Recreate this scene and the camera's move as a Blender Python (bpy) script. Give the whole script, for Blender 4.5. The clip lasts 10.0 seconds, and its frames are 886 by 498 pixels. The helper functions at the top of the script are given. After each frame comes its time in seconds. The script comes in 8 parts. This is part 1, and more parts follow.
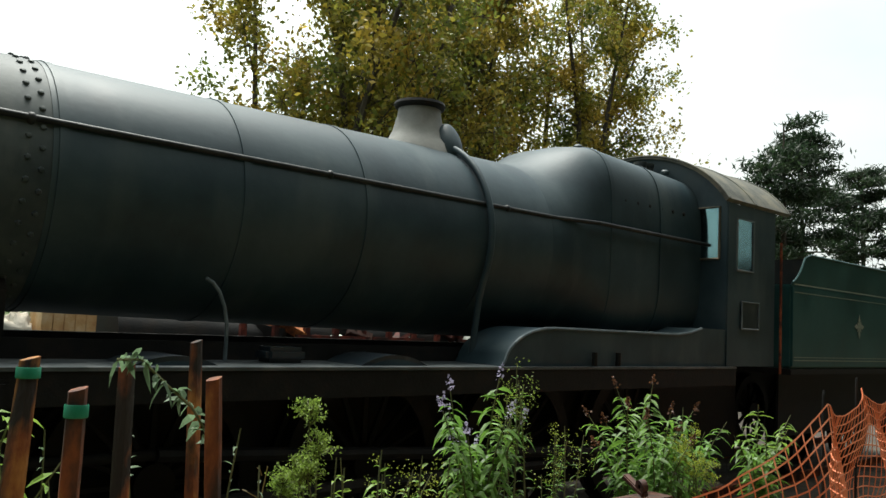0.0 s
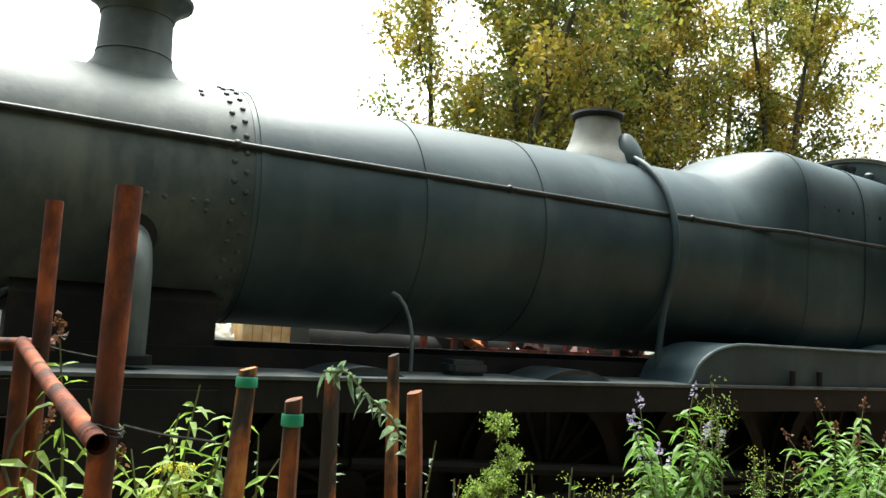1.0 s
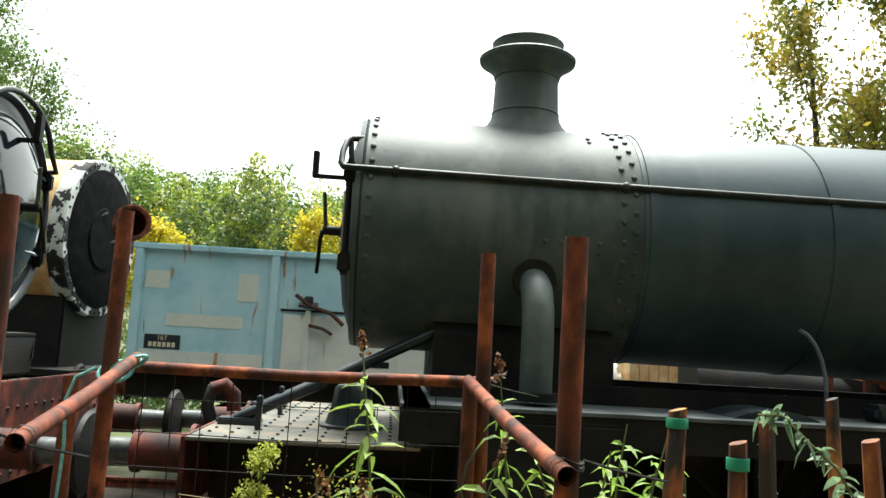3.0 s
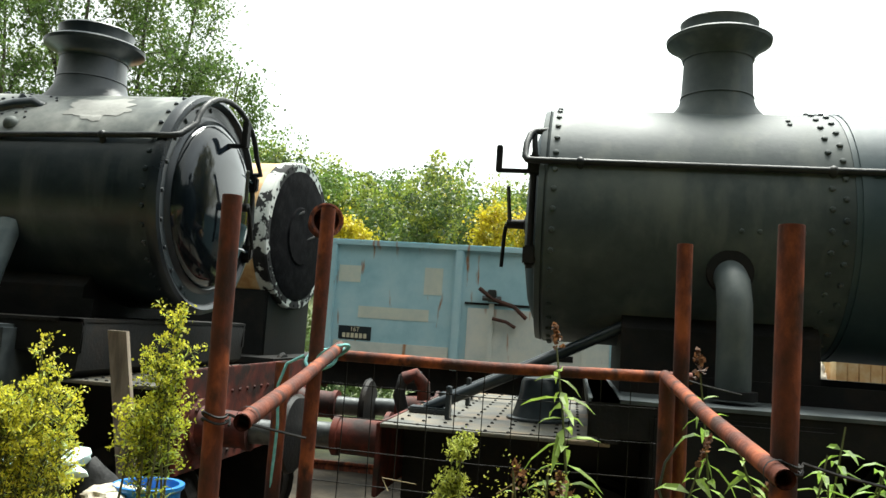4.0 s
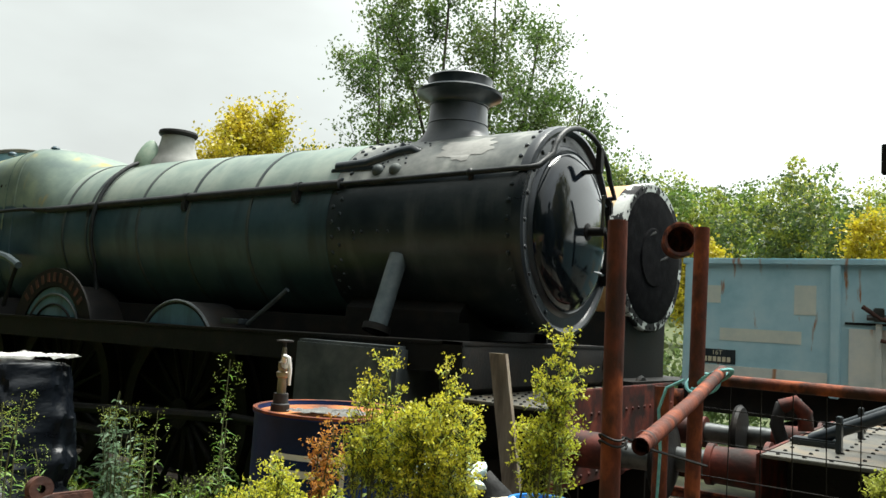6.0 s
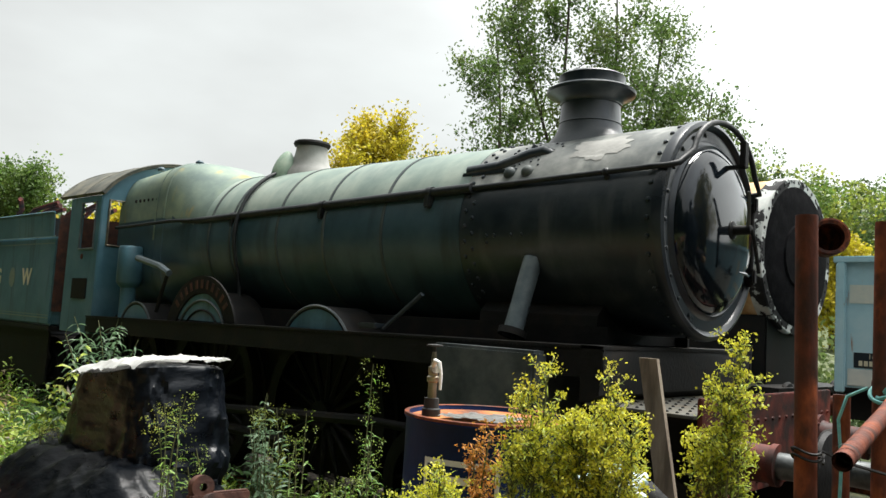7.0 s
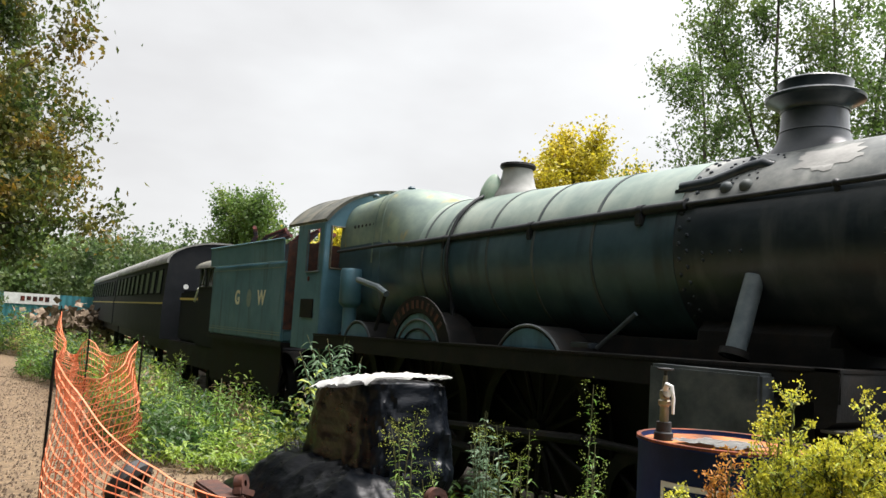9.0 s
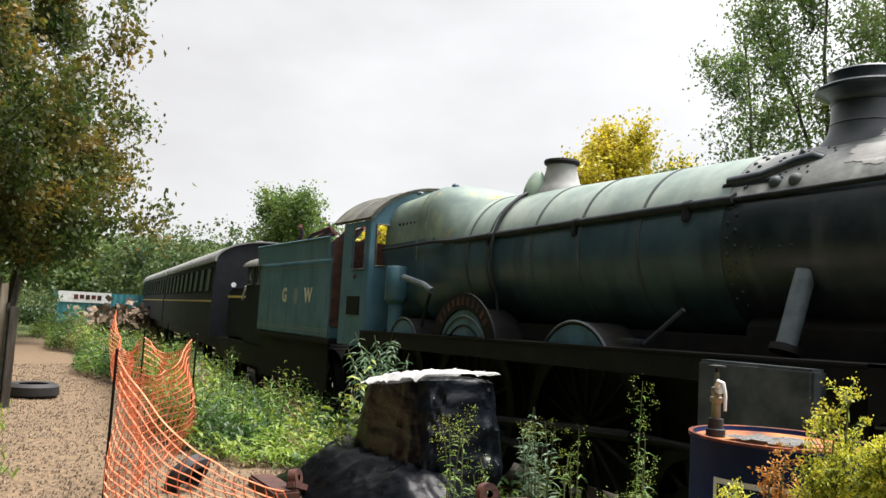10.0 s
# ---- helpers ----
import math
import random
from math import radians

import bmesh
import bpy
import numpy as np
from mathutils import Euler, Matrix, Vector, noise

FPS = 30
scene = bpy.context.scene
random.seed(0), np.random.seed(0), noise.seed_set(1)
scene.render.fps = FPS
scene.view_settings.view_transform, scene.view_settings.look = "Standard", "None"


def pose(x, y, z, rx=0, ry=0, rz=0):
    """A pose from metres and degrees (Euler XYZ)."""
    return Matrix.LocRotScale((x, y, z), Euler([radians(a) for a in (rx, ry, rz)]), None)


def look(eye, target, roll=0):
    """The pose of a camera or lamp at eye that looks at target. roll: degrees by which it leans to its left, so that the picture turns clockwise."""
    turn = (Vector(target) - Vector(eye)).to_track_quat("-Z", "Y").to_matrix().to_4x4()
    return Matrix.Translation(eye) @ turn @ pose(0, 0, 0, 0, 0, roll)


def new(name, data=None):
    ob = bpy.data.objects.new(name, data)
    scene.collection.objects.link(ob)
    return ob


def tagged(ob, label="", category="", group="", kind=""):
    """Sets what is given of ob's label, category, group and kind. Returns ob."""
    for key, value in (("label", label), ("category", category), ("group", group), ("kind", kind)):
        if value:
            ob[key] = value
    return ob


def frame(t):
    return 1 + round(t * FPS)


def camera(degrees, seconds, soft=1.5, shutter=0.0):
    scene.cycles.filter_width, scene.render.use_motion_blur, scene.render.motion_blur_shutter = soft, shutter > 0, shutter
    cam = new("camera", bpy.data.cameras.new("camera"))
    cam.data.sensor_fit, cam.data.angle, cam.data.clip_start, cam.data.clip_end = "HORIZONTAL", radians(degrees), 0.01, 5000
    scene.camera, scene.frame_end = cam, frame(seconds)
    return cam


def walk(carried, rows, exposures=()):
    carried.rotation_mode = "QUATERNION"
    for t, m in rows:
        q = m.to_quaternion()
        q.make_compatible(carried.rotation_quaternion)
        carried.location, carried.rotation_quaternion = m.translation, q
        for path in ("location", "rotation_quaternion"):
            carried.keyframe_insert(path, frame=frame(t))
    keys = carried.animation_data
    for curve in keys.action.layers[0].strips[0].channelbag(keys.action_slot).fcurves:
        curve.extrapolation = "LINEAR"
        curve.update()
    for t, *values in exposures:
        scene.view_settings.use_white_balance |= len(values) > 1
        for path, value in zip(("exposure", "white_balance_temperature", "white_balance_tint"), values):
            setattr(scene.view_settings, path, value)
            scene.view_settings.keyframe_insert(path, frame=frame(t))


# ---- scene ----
cam = camera(58.0, 10.0)
PATH = [
    (0, (-0.201, 0.372, 1.767), (1.128, 1.856, 1.947), 2.9),
    (0.5, (-0.22, 0.396, 1.77), (0.929, 2.023, 1.948), 2.9),
    (1, (-0.242, 0.412, 1.772), (0.737, 2.145, 1.96), 3.4),
    (1.5, (-0.263, 0.42, 1.773), (0.518, 2.248, 1.996), 3.4),
    (2, (-0.3, 0.427, 1.777), (0.301, 2.319, 2.014), 3.6),
    (2.5, (-0.351, 0.399, 1.774), (-0.006, 2.353, 2.023), 3.2),
    (4, (-0.426, 0.404, 1.762), (-0.759, 2.367, 1.95), 3.9),
    (4.5, (-0.439, 0.404, 1.762), (-1.017, 2.309, 1.96), 3.9),
    (5, (-0.448, 0.401, 1.759), (-1.196, 2.244, 1.962), 3.8),
    (5.5, (-0.455, 0.377, 1.759), (-1.404, 2.127, 1.954), 3.7),
    (7, (-0.615, 0.342, 1.754), (-1.97, 1.803, 1.932), 3.4),
    (7.5, (-0.617, 0.304, 1.751), (-2.067, 1.67, 1.925), 3.3),
    (8, (-0.623, 0.255, 1.755), (-2.168, 1.513, 1.928), 3.4),
    (8.5, (-0.61, 0.204, 1.765), (-2.232, 1.359, 1.959), 3.3),
    (9, (-0.61, 0.189, 1.772), (-2.28, 1.273, 1.961), 3.5),
    (9.5, (-0.597, 0.172, 1.769), (-2.297, 1.207, 1.964), 3.3),
    (10, (-0.576, 0.123, 1.781), (-2.301, 1.12, 1.953), 3.2),
]
walk(cam, [(t, look(eye, target, roll)) for t, eye, target, roll in PATH],
     exposures=[(0.0, 0.42, 6500, 3), (0.5, 0.92, 6500, 2), (1.0, 1.4, 6500, 2), (1.7, 1.5, 6500, 2), (2.5, 1.4, 6500, 2), (4.5, 0.92, 6500, 2), (5.5, 0.75, 6500, 3), (7.5, 0.82, 6500, 10), (10.0, 0.9, 6500, 14)])

# ---------- sky and sun: bright overcast ----------
SUN_EL, SUN_ROT = radians(70), radians(14)
world = bpy.data.worlds.new("sky")
scene.world = world
world.use_nodes = True
wn, wl = world.node_tree.nodes, world.node_tree.links
wbg = wn["Background"]
sky = wn.new("ShaderNodeTexSky")
sky.sky_type, sky.sun_disc = "NISHITA", False
sky.sun_elevation, sky.sun_rotation = SUN_EL, SUN_ROT
sky.dust_density = 3.0
sky_dim = wn.new("ShaderNodeVectorMath")
sky_dim.operation = "SCALE"
sky_dim.inputs["Scale"].default_value = 0.10
wl.new(sky.outputs[0], sky_dim.inputs[0])
wtc = wn.new("ShaderNodeTexCoord")
wmap = wn.new("ShaderNodeMapping")
wmap.inputs["Scale"].default_value = (1.0, 1.0, 2.6)
wl.new(wtc.outputs["Generated"], wmap.inputs[0])
wnoise = wn.new("ShaderNodeTexNoise")
wnoise.inputs["Scale"].default_value, wnoise.inputs["Detail"].default_value = 1.7, 5.0
wl.new(wmap.outputs[0], wnoise.inputs["Vector"])
cramp = wn.new("ShaderNodeValToRGB")
cramp.color_ramp.elements[0].position, cramp.color_ramp.elements[0].color = 0.34, (0.89, 0.90, 0.885, 1)
cramp.color_ramp.elements[1].position, cramp.color_ramp.elements[1].color = 0.60, (1.12, 1.155, 1.14, 1)
wl.new(wnoise.outputs["Fac"], cramp.inputs[0])
wmix = wn.new("ShaderNodeMixRGB")
wmix.inputs[0].default_value = 0.9
wl.new(sky_dim.outputs[0], wmix.inputs[1])
wl.new(cramp.outputs[0], wmix.inputs[2])
# the cloud breaks to blue high up beyond the black engine's cab
wgap = wn.new("ShaderNodeVectorMath")
wgap.operation = "DOT_PRODUCT"
wgap.inputs[1].default_value = Vector((0.80, 0.20, 0.60)).normalized()
wl.new(wtc.outputs["Generated"], wgap.inputs[0])
wopen = wn.new("ShaderNodeMapRange")
wopen.interpolation_type = "SMOOTHSTEP"
wopen.inputs["From Min"].default_value, wopen.inputs["From Max"].default_value = 0.86, 0.98
wopen.inputs["To Min"].default_value, wopen.inputs["To Max"].default_value = 0.9, 0.6
wl.new(wgap.outputs["Value"], wopen.inputs["Value"])
wl.new(wopen.outputs[0], wmix.inputs[0])
# the cloud is brighter round the hidden sun
wdot = wn.new("ShaderNodeVectorMath")
wdot.operation = "DOT_PRODUCT"
wdot.inputs[1].default_value = Vector((0.30, 0.50, 0.81)).normalized()
wl.new(wtc.outputs["Generated"], wdot.inputs[0])
wrange = wn.new("ShaderNodeMapRange")
wrange.interpolation_type = "SMOOTHSTEP"
wrange.inputs["From Min"].default_value, wrange.inputs["From Max"].default_value = 0.3, 0.95
wrange.inputs["To Min"].default_value, wrange.inputs["To Max"].default_value = 0.94, 2.6
wl.new(wdot.outputs["Value"], wrange.inputs["Value"])
wglow = wn.new("ShaderNodeVectorMath")
wglow.operation = "SCALE"
wl.new(wmix.outputs[0], wglow.inputs[0])
wl.new(wrange.outputs[0], wglow.inputs["Scale"])
wl.new(wglow.outputs[0], wbg.inputs[0])
wbg.inputs[1].default_value = 0.52
sun = new("sun", bpy.data.lights.new("sun", "SUN"))
sun.data.energy, sun.data.angle, sun.data.color = 5.0, radians(30), (1.0, 0.97, 0.93)
sun.matrix_world = look((2.2, 13.0, 26), (0, 4, 0))


# ---------- materials ----------
def mat(name, cols, rough=0.6, metal=0.0, scale=6.0, bump=0.15, bump_scale=40.0, stops=None, coords="Object", stretch=(1, 1, 1),
        vary=0.0, rough_vary=0.15, trans=0.0, spec=0.5, streak=None):
    """A surface of two or more colours mixed by noise at two scales, with fine relief."""
    m = bpy.data.materials.new(name)
    m.use_nodes = True
    n, l = m.node_tree.nodes, m.node_tree.links
    b = n["Principled BSDF"]
    tc = n.new("ShaderNodeTexCoord")
    mp = n.new("ShaderNodeMapping")
    mp.inputs["Scale"].default_value = stretch
    l.new(tc.outputs[coords], mp.inputs[0])
    big = n.new("ShaderNodeTexNoise")
    big.inputs["Scale"].default_value, big.inputs["Detail"].default_value, big.inputs["Roughness"].default_value = scale, 8.0, 0.62
    l.new(mp.outputs[0], big.inputs["Vector"])
    ramp = n.new("ShaderNodeValToRGB")
    e = ramp.color_ramp.elements
    stops = stops or [0.35 + 0.3 * i / max(1, len(cols) - 1) for i in range(len(cols))]
    e[0].position, e[0].color = stops[0], (*cols[0], 1)
    e[1].position, e[1].color = stops[1], (*cols[1], 1)
    for s, c in zip(stops[2:], cols[2:]):
        q = e.new(s)
        q.color = (*c, 1)
    l.new(big.outputs["Fac"], ramp.inputs[0])
    out = ramp.outputs[0]
    if streak:
        sm = n.new("ShaderNodeMapping")
        sm.inputs["Scale"].default_value = streak[1]
        l.new(tc.outputs[coords], sm.inputs[0])
        sn = n.new("ShaderNodeTexNoise")
        sn.inputs["Scale"].default_value, sn.inputs["Detail"].default_value = streak[2], 6.0
        l.new(sm.outputs[0], sn.inputs["Vector"])
        sr = n.new("ShaderNodeValToRGB")
        sr.color_ramp.elements[0].position, sr.color_ramp.elements[1].position = streak[3], streak[4]
        l.new(sn.outputs["Fac"], sr.inputs[0])
        mx = n.new("ShaderNodeMixRGB")
        mx.inputs[2].default_value = (*streak[0], 1)
        l.new(sr.outputs[0], mx.inputs[0])
        l.new(out, mx.inputs[1])
        out = mx.outputs[0]
    if vary:
        oi = n.new("ShaderNodeObjectInfo")
        geo = n.new("ShaderNodeNewGeometry")
        ad = n.new("ShaderNodeMath")
        ad.operation = "ADD"
        l.new(oi.outputs["Random"], ad.inputs[0])
        l.new(geo.outputs["Random Per Island"], ad.inputs[1])
        fr = n.new("ShaderNodeMath")
        fr.operation = "FRACT"
        l.new(ad.outputs[0], fr.inputs[0])
        mr = n.new("ShaderNodeMapRange")
        mr.inputs["To Min"].default_value, mr.inputs["To Max"].default_value = 1 - vary, 1 + vary
        l.new(fr.outputs[0], mr.inputs["Value"])
        hs = n.new("ShaderNodeHueSaturation")
        l.new(mr.outputs[0], hs.inputs["Value"])
        l.new(out, hs.inputs["Color"])
        out = hs.outputs[0]
    l.new(out, b.inputs["Base Color"])
    b.inputs["Metallic"].default_value = metal
    b.inputs["Specular IOR Level"].default_value = spec
    fine = n.new("ShaderNodeTexNoise")
    fine.inputs["Scale"].default_value, fine.inputs["Detail"].default_value = bump_scale, 4.0
    l.new(mp.outputs[0], fine.inputs["Vector"])
    rr = n.new("ShaderNodeMapRange")
    rr.inputs["To Min"].default_value, rr.inputs["To Max"].default_value = max(0.02, rough - rough_vary), min(1, rough + rough_vary)
    l.new(big.outputs["Fac"], rr.inputs["Value"])
    l.new(rr.outputs[0], b.inputs["Roughness"])
    if bump:
        bp = n.new("ShaderNodeBump")
        bp.inputs["Strength"].default_value, bp.inputs["Distance"].default_value = bump, 0.01
        l.new(fine.outputs["Fac"], bp.inputs["Height"])
        l.new(bp.outputs[0], b.inputs["Normal"])
    if trans:
        b.inputs["Transmission Weight"].default_value = trans
    return m


def leaf_mat(name, cols, vary=0.35, rough=0.5):
    """Leaf: colour differs from leaf to leaf, and some light comes through."""
    m = mat(name, cols, rough=rough, scale=0.6, bump=0, vary=vary, rough_vary=0.1, stops=None)
    n, l = m.node_tree.nodes, m.node_tree.links
    b = n["Principled BSDF"]
    col = b.inputs["Base Color"].links[0].from_socket
    tr = n.new("ShaderNodeBsdfTranslucent")
    l.new(col, tr.inputs["Color"])
    mx = n.new("ShaderNodeMixShader")
    mx.inputs[0].default_value = 0.45
    l.new(b.outputs[0], mx.inputs[1])
    l.new(tr.outputs[0], mx.inputs[2])
    l.new(mx.outputs[0], n["Material Output"].inputs["Surface"])
    return m


M = {}
M["black"] = mat("grimy_black_paint", [(0.008, 0.014, 0.020), (0.017, 0.025, 0.032), (0.038, 0.046, 0.051)], 0.33, spec=0.5, scale=2.2, bump=0.12, bump_scale=22,
                 streak=((0.070, 0.076, 0.078), (2.0, 2.0, 0.35), 3.0, 0.56, 0.82))
M["palegrey"] = mat("pale_grey_smokebox_paint", [(0.070, 0.080, 0.080), (0.135, 0.145, 0.138), (0.235, 0.24, 0.225)], 0.5, spec=0.4, scale=2.6, bump=0.14, bump_scale=22,
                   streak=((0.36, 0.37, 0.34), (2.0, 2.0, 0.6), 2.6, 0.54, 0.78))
M["blackA"] = mat("dull_black_boiler_paint", [(0.015, 0.031, 0.041), (0.025, 0.047, 0.059), (0.043, 0.068, 0.079)], 0.52, spec=0.34, scale=1.3, bump=0.10, bump_scale=18,
                  streak=((0.076, 0.098, 0.102), (1.6, 0.6, 0.5), 2.0, 0.55, 0.95))
M["smoke"] = mat("sooty_black_smokebox", [(0.030, 0.042, 0.048), (0.058, 0.072, 0.074), (0.100, 0.114, 0.108)], 0.58, spec=0.30, scale=1.6, bump=0.10, bump_scale=25,
                 streak=((0.150, 0.162, 0.145), (2.0, 2.0, 0.6), 2.2, 0.55, 0.85))
M["gloss"] = mat("polished_black_paint", [(0.003, 0.005, 0.008), (0.006, 0.009, 0.012), (0.012, 0.014, 0.016)], 0.09, scale=3, bump=0.02, rough_vary=0.06)
M["semi"] = mat("semi_gloss_black_paint", [(0.008, 0.012, 0.017), (0.014, 0.019, 0.025), (0.028, 0.034, 0.040)], 0.30, scale=3, bump=0.05, rough_vary=0.10)
M["dark"] = mat("oily_dark_iron", [(0.004, 0.004, 0.004), (0.008, 0.008, 0.008), (0.017, 0.013, 0.010)], 0.65, spec=0.25, scale=4, bump=0.3)
M["greenB"] = mat("dark_blue_green_boiler_paint", [(0.019, 0.046, 0.062), (0.036, 0.074, 0.096), (0.062, 0.106, 0.128)], 0.40, spec=0.5, scale=1.5, bump=0.08, bump_scale=15,
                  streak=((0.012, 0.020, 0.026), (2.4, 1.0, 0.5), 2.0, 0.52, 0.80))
M["palecrown"] = mat("pale_green_cladding", [(0.13, 0.185, 0.165), (0.20, 0.26, 0.225), (0.30, 0.35, 0.30)], 0.45, spec=0.5, scale=1.7, bump=0.08, bump_scale=15,
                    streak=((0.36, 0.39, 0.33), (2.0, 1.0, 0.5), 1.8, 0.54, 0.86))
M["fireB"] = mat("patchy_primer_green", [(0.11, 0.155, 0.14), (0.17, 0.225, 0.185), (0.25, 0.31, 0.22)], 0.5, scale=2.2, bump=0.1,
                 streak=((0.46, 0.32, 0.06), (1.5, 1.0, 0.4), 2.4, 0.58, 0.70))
M["tendB"] = mat("faded_blue_green_paint", [(0.044, 0.120, 0.160), (0.070, 0.165, 0.212), (0.110, 0.205, 0.250)], 0.5, scale=1.6, bump=0.06,
                 streak=((0.030, 0.050, 0.056), (3.0, 1.0, 0.4), 2.2, 0.54, 0.80))
M["palegreen"] = mat("chalky_pale_green_paint", [(0.16, 0.24, 0.18), (0.24, 0.33, 0.25), (0.33, 0.40, 0.31)], 0.6, scale=5, bump=0.1)
M["tendA"] = mat("dull_dark_green_paint", [(0.010, 0.048, 0.050), (0.016, 0.066, 0.068), (0.028, 0.086, 0.086)], 0.45, spec=0.35, scale=1.6, bump=0.06)
M["red"] = mat("rust_stained_red_paint", [(0.045, 0.010, 0.008), (0.100, 0.019, 0.012), (0.19, 0.042, 0.024)], 0.7, spec=0.3, scale=5, bump=0.2,
               streak=((0.022, 0.012, 0.010), (1, 1, 1), 7, 0.42, 0.64))
M["rust"] = mat("brown_red_rust", [(0.030, 0.011, 0.008), (0.110, 0.027, 0.013), (0.29, 0.075, 0.026)], 0.75, spec=0.3, scale=9, bump=0.3, bump_scale=70, vary=0.12, stretch=(1, 1, 0.5),
                streak=((0.040, 0.015, 0.010), (1, 1, 0.6), 16, 0.52, 0.66))
M["rust2"] = mat("orange_rust", [(0.10, 0.030, 0.012), (0.30, 0.095, 0.025), (0.45, 0.17, 0.05)], 0.85, scale=6, bump=0.4, bump_scale=50)
M["rustdark"] = mat("dark_brown_rust", [(0.025, 0.012, 0.009), (0.06, 0.022, 0.014), (0.10, 0.036, 0.02)], 0.8, scale=8, bump=0.4)
M["stake"] = mat("rust_streaked_iron_bar", [(0.050, 0.018, 0.010), (0.24, 0.065, 0.018), (0.50, 0.22, 0.055)], 0.8, scale=9, bump=0.6, bump_scale=60, stretch=(1, 1, 0.45), vary=0.25,
                 streak=((0.016, 0.012, 0.011), (1, 1, 0.4), 11, 0.46, 0.60))
M["tread"] = mat("worn_grey_tread_plate", [(0.045, 0.047, 0.042), (0.088, 0.085, 0.068), (0.16, 0.13, 0.085)], 0.6, scale=4, bump=0.25, bump_scale=60,
                 streak=((0.22, 0.13, 0.055), (1, 1, 1), 3, 0.56, 0.78))
M["grey"] = mat("grey_metal_cladding", [(0.05, 0.06, 0.066), (0.085, 0.10, 0.105), (0.14, 0.15, 0.15)], 0.5, metal=0.3, scale=4, bump=0.1)
M["pipeB"] = mat("blue_grey_painted_pipe", [(0.075, 0.10, 0.115), (0.11, 0.14, 0.155), (0.16, 0.19, 0.20)], 0.4, scale=6, bump=0.1)
M["wagon"] = mat("weathered_pale_blue_paint", [(0.33, 0.57, 0.66), (0.43, 0.67, 0.75), (0.54, 0.74, 0.80)], 0.6, scale=2.4, bump=0.1, stops=[0.3, 0.5, 0.7],
                 streak=((0.36, 0.15, 0.05), (9.0, 1.0, 1.6), 1.2, 0.645, 0.72))
M["wagpatch"] = mat("cream_paint_patch", [(0.60, 0.66, 0.60), (0.70, 0.73, 0.64)], 0.7, scale=8, bump=0.1)
M["wagdoor"] = mat("chalky_grey_white_paint", [(0.58, 0.64, 0.61), (0.70, 0.73, 0.68), (0.78, 0.78, 0.70)], 0.65, scale=3, bump=0.1,
                   streak=((0.42, 0.18, 0.06), (7.0, 1.0, 0.9), 1.6, 0.62, 0.72))
M["peel"] = mat("peeling_black_over_white", [(0.006, 0.006, 0.007), (0.012, 0.012, 0.013), (0.42, 0.44, 0.42), (0.55, 0.56, 0.54)], 0.8, spec=0.15, scale=3.2, bump=0.4, bump_scale=12,
                stops=[0.40, 0.66, 0.675, 0.75])
M["flake"] = mat("white_undercoat_with_black_flakes", [(0.012, 0.012, 0.013), (0.025, 0.025, 0.026), (0.52, 0.54, 0.52), (0.62, 0.63, 0.60)], 0.75, spec=0.2, scale=3.4, bump=0.4, bump_scale=12,
                 stops=[0.36, 0.515, 0.53, 0.66])
M["hollowblack"] = mat("matt_hollow_black", [(0.003, 0.003, 0.004), (0.006, 0.006, 0.007), (0.012, 0.012, 0.013)], 0.95, spec=0.04, scale=6, bump=0.3)
M["cream"] = mat("ochre_primer", [(0.50, 0.26, 0.10), (0.62, 0.38, 0.17), (0.70, 0.52, 0.30)], 0.7, scale=4, bump=0.2)
M["drum"] = mat("dark_blue_drum_paint", [(0.004, 0.012, 0.055), (0.007, 0.018, 0.075), (0.012, 0.028, 0.100)], 0.5, spec=0.12, scale=5, bump=0.1,
                streak=((0.08, 0.035, 0.03), (1, 1, 0.5), 6, 0.76, 0.86))
M["white"] = mat("chalky_white", [(0.62, 0.62, 0.60), (0.78, 0.78, 0.76)], 0.6, scale=8, bump=0.15)
M["brass"] = mat("dull_brass", [(0.20, 0.17, 0.13), (0.34, 0.30, 0.23)], 0.35, metal=0.8, scale=14, bump=0.2)
M["plastic"] = mat("black_polythene_sheet", [(0.003, 0.004, 0.006), (0.006, 0.008, 0.011)], 0.30, spec=0.20, scale=5, bump=0.8, bump_scale=9, rough_vary=0.12, stretch=(1, 1, 2.2))
M["railpaint"] = mat("chipped_black_rail_paint", [(0.008, 0.010, 0.012), (0.016, 0.019, 0.021), (0.035, 0.036, 0.036)], 0.5, spec=0.3, scale=8, bump=0.2)
M["wood"] = mat("weathered_timber", [(0.13, 0.10, 0.07), (0.24, 0.19, 0.14), (0.33, 0.28, 0.21)], 0.8, scale=3, bump=0.4, stretch=(6, 6, 0.8))
M["net"] = mat("orange_plastic_netting", [(0.62, 0.15, 0.06), (0.74, 0.22, 0.10), (0.80, 0.32, 0.18)], 0.5, scale=3, bump=0)
M["tape"] = mat("green_tape", [(0.01, 0.16, 0.09), (0.02, 0.24, 0.13)], 0.4, scale=9, bump=0.1)
M["rope"] = mat("blue_green_rope", [(0.10, 0.32, 0.32), (0.22, 0.46, 0.44)], 0.8, scale=60, bump=0.4)
M["bark"] = mat("grey_brown_bark", [(0.030, 0.024, 0.018), (0.07, 0.058, 0.045), (0.11, 0.095, 0.075)], 0.9, scale=3, bump=0.7, bump_scale=14, stretch=(3, 3, 0.6))
M["coach"] = mat("blue_black_coach_paint", [(0.006, 0.008, 0.010), (0.011, 0.013, 0.016), (0.020, 0.021, 0.023)], 0.7, spec=0.2, scale=1.2, bump=0.05)
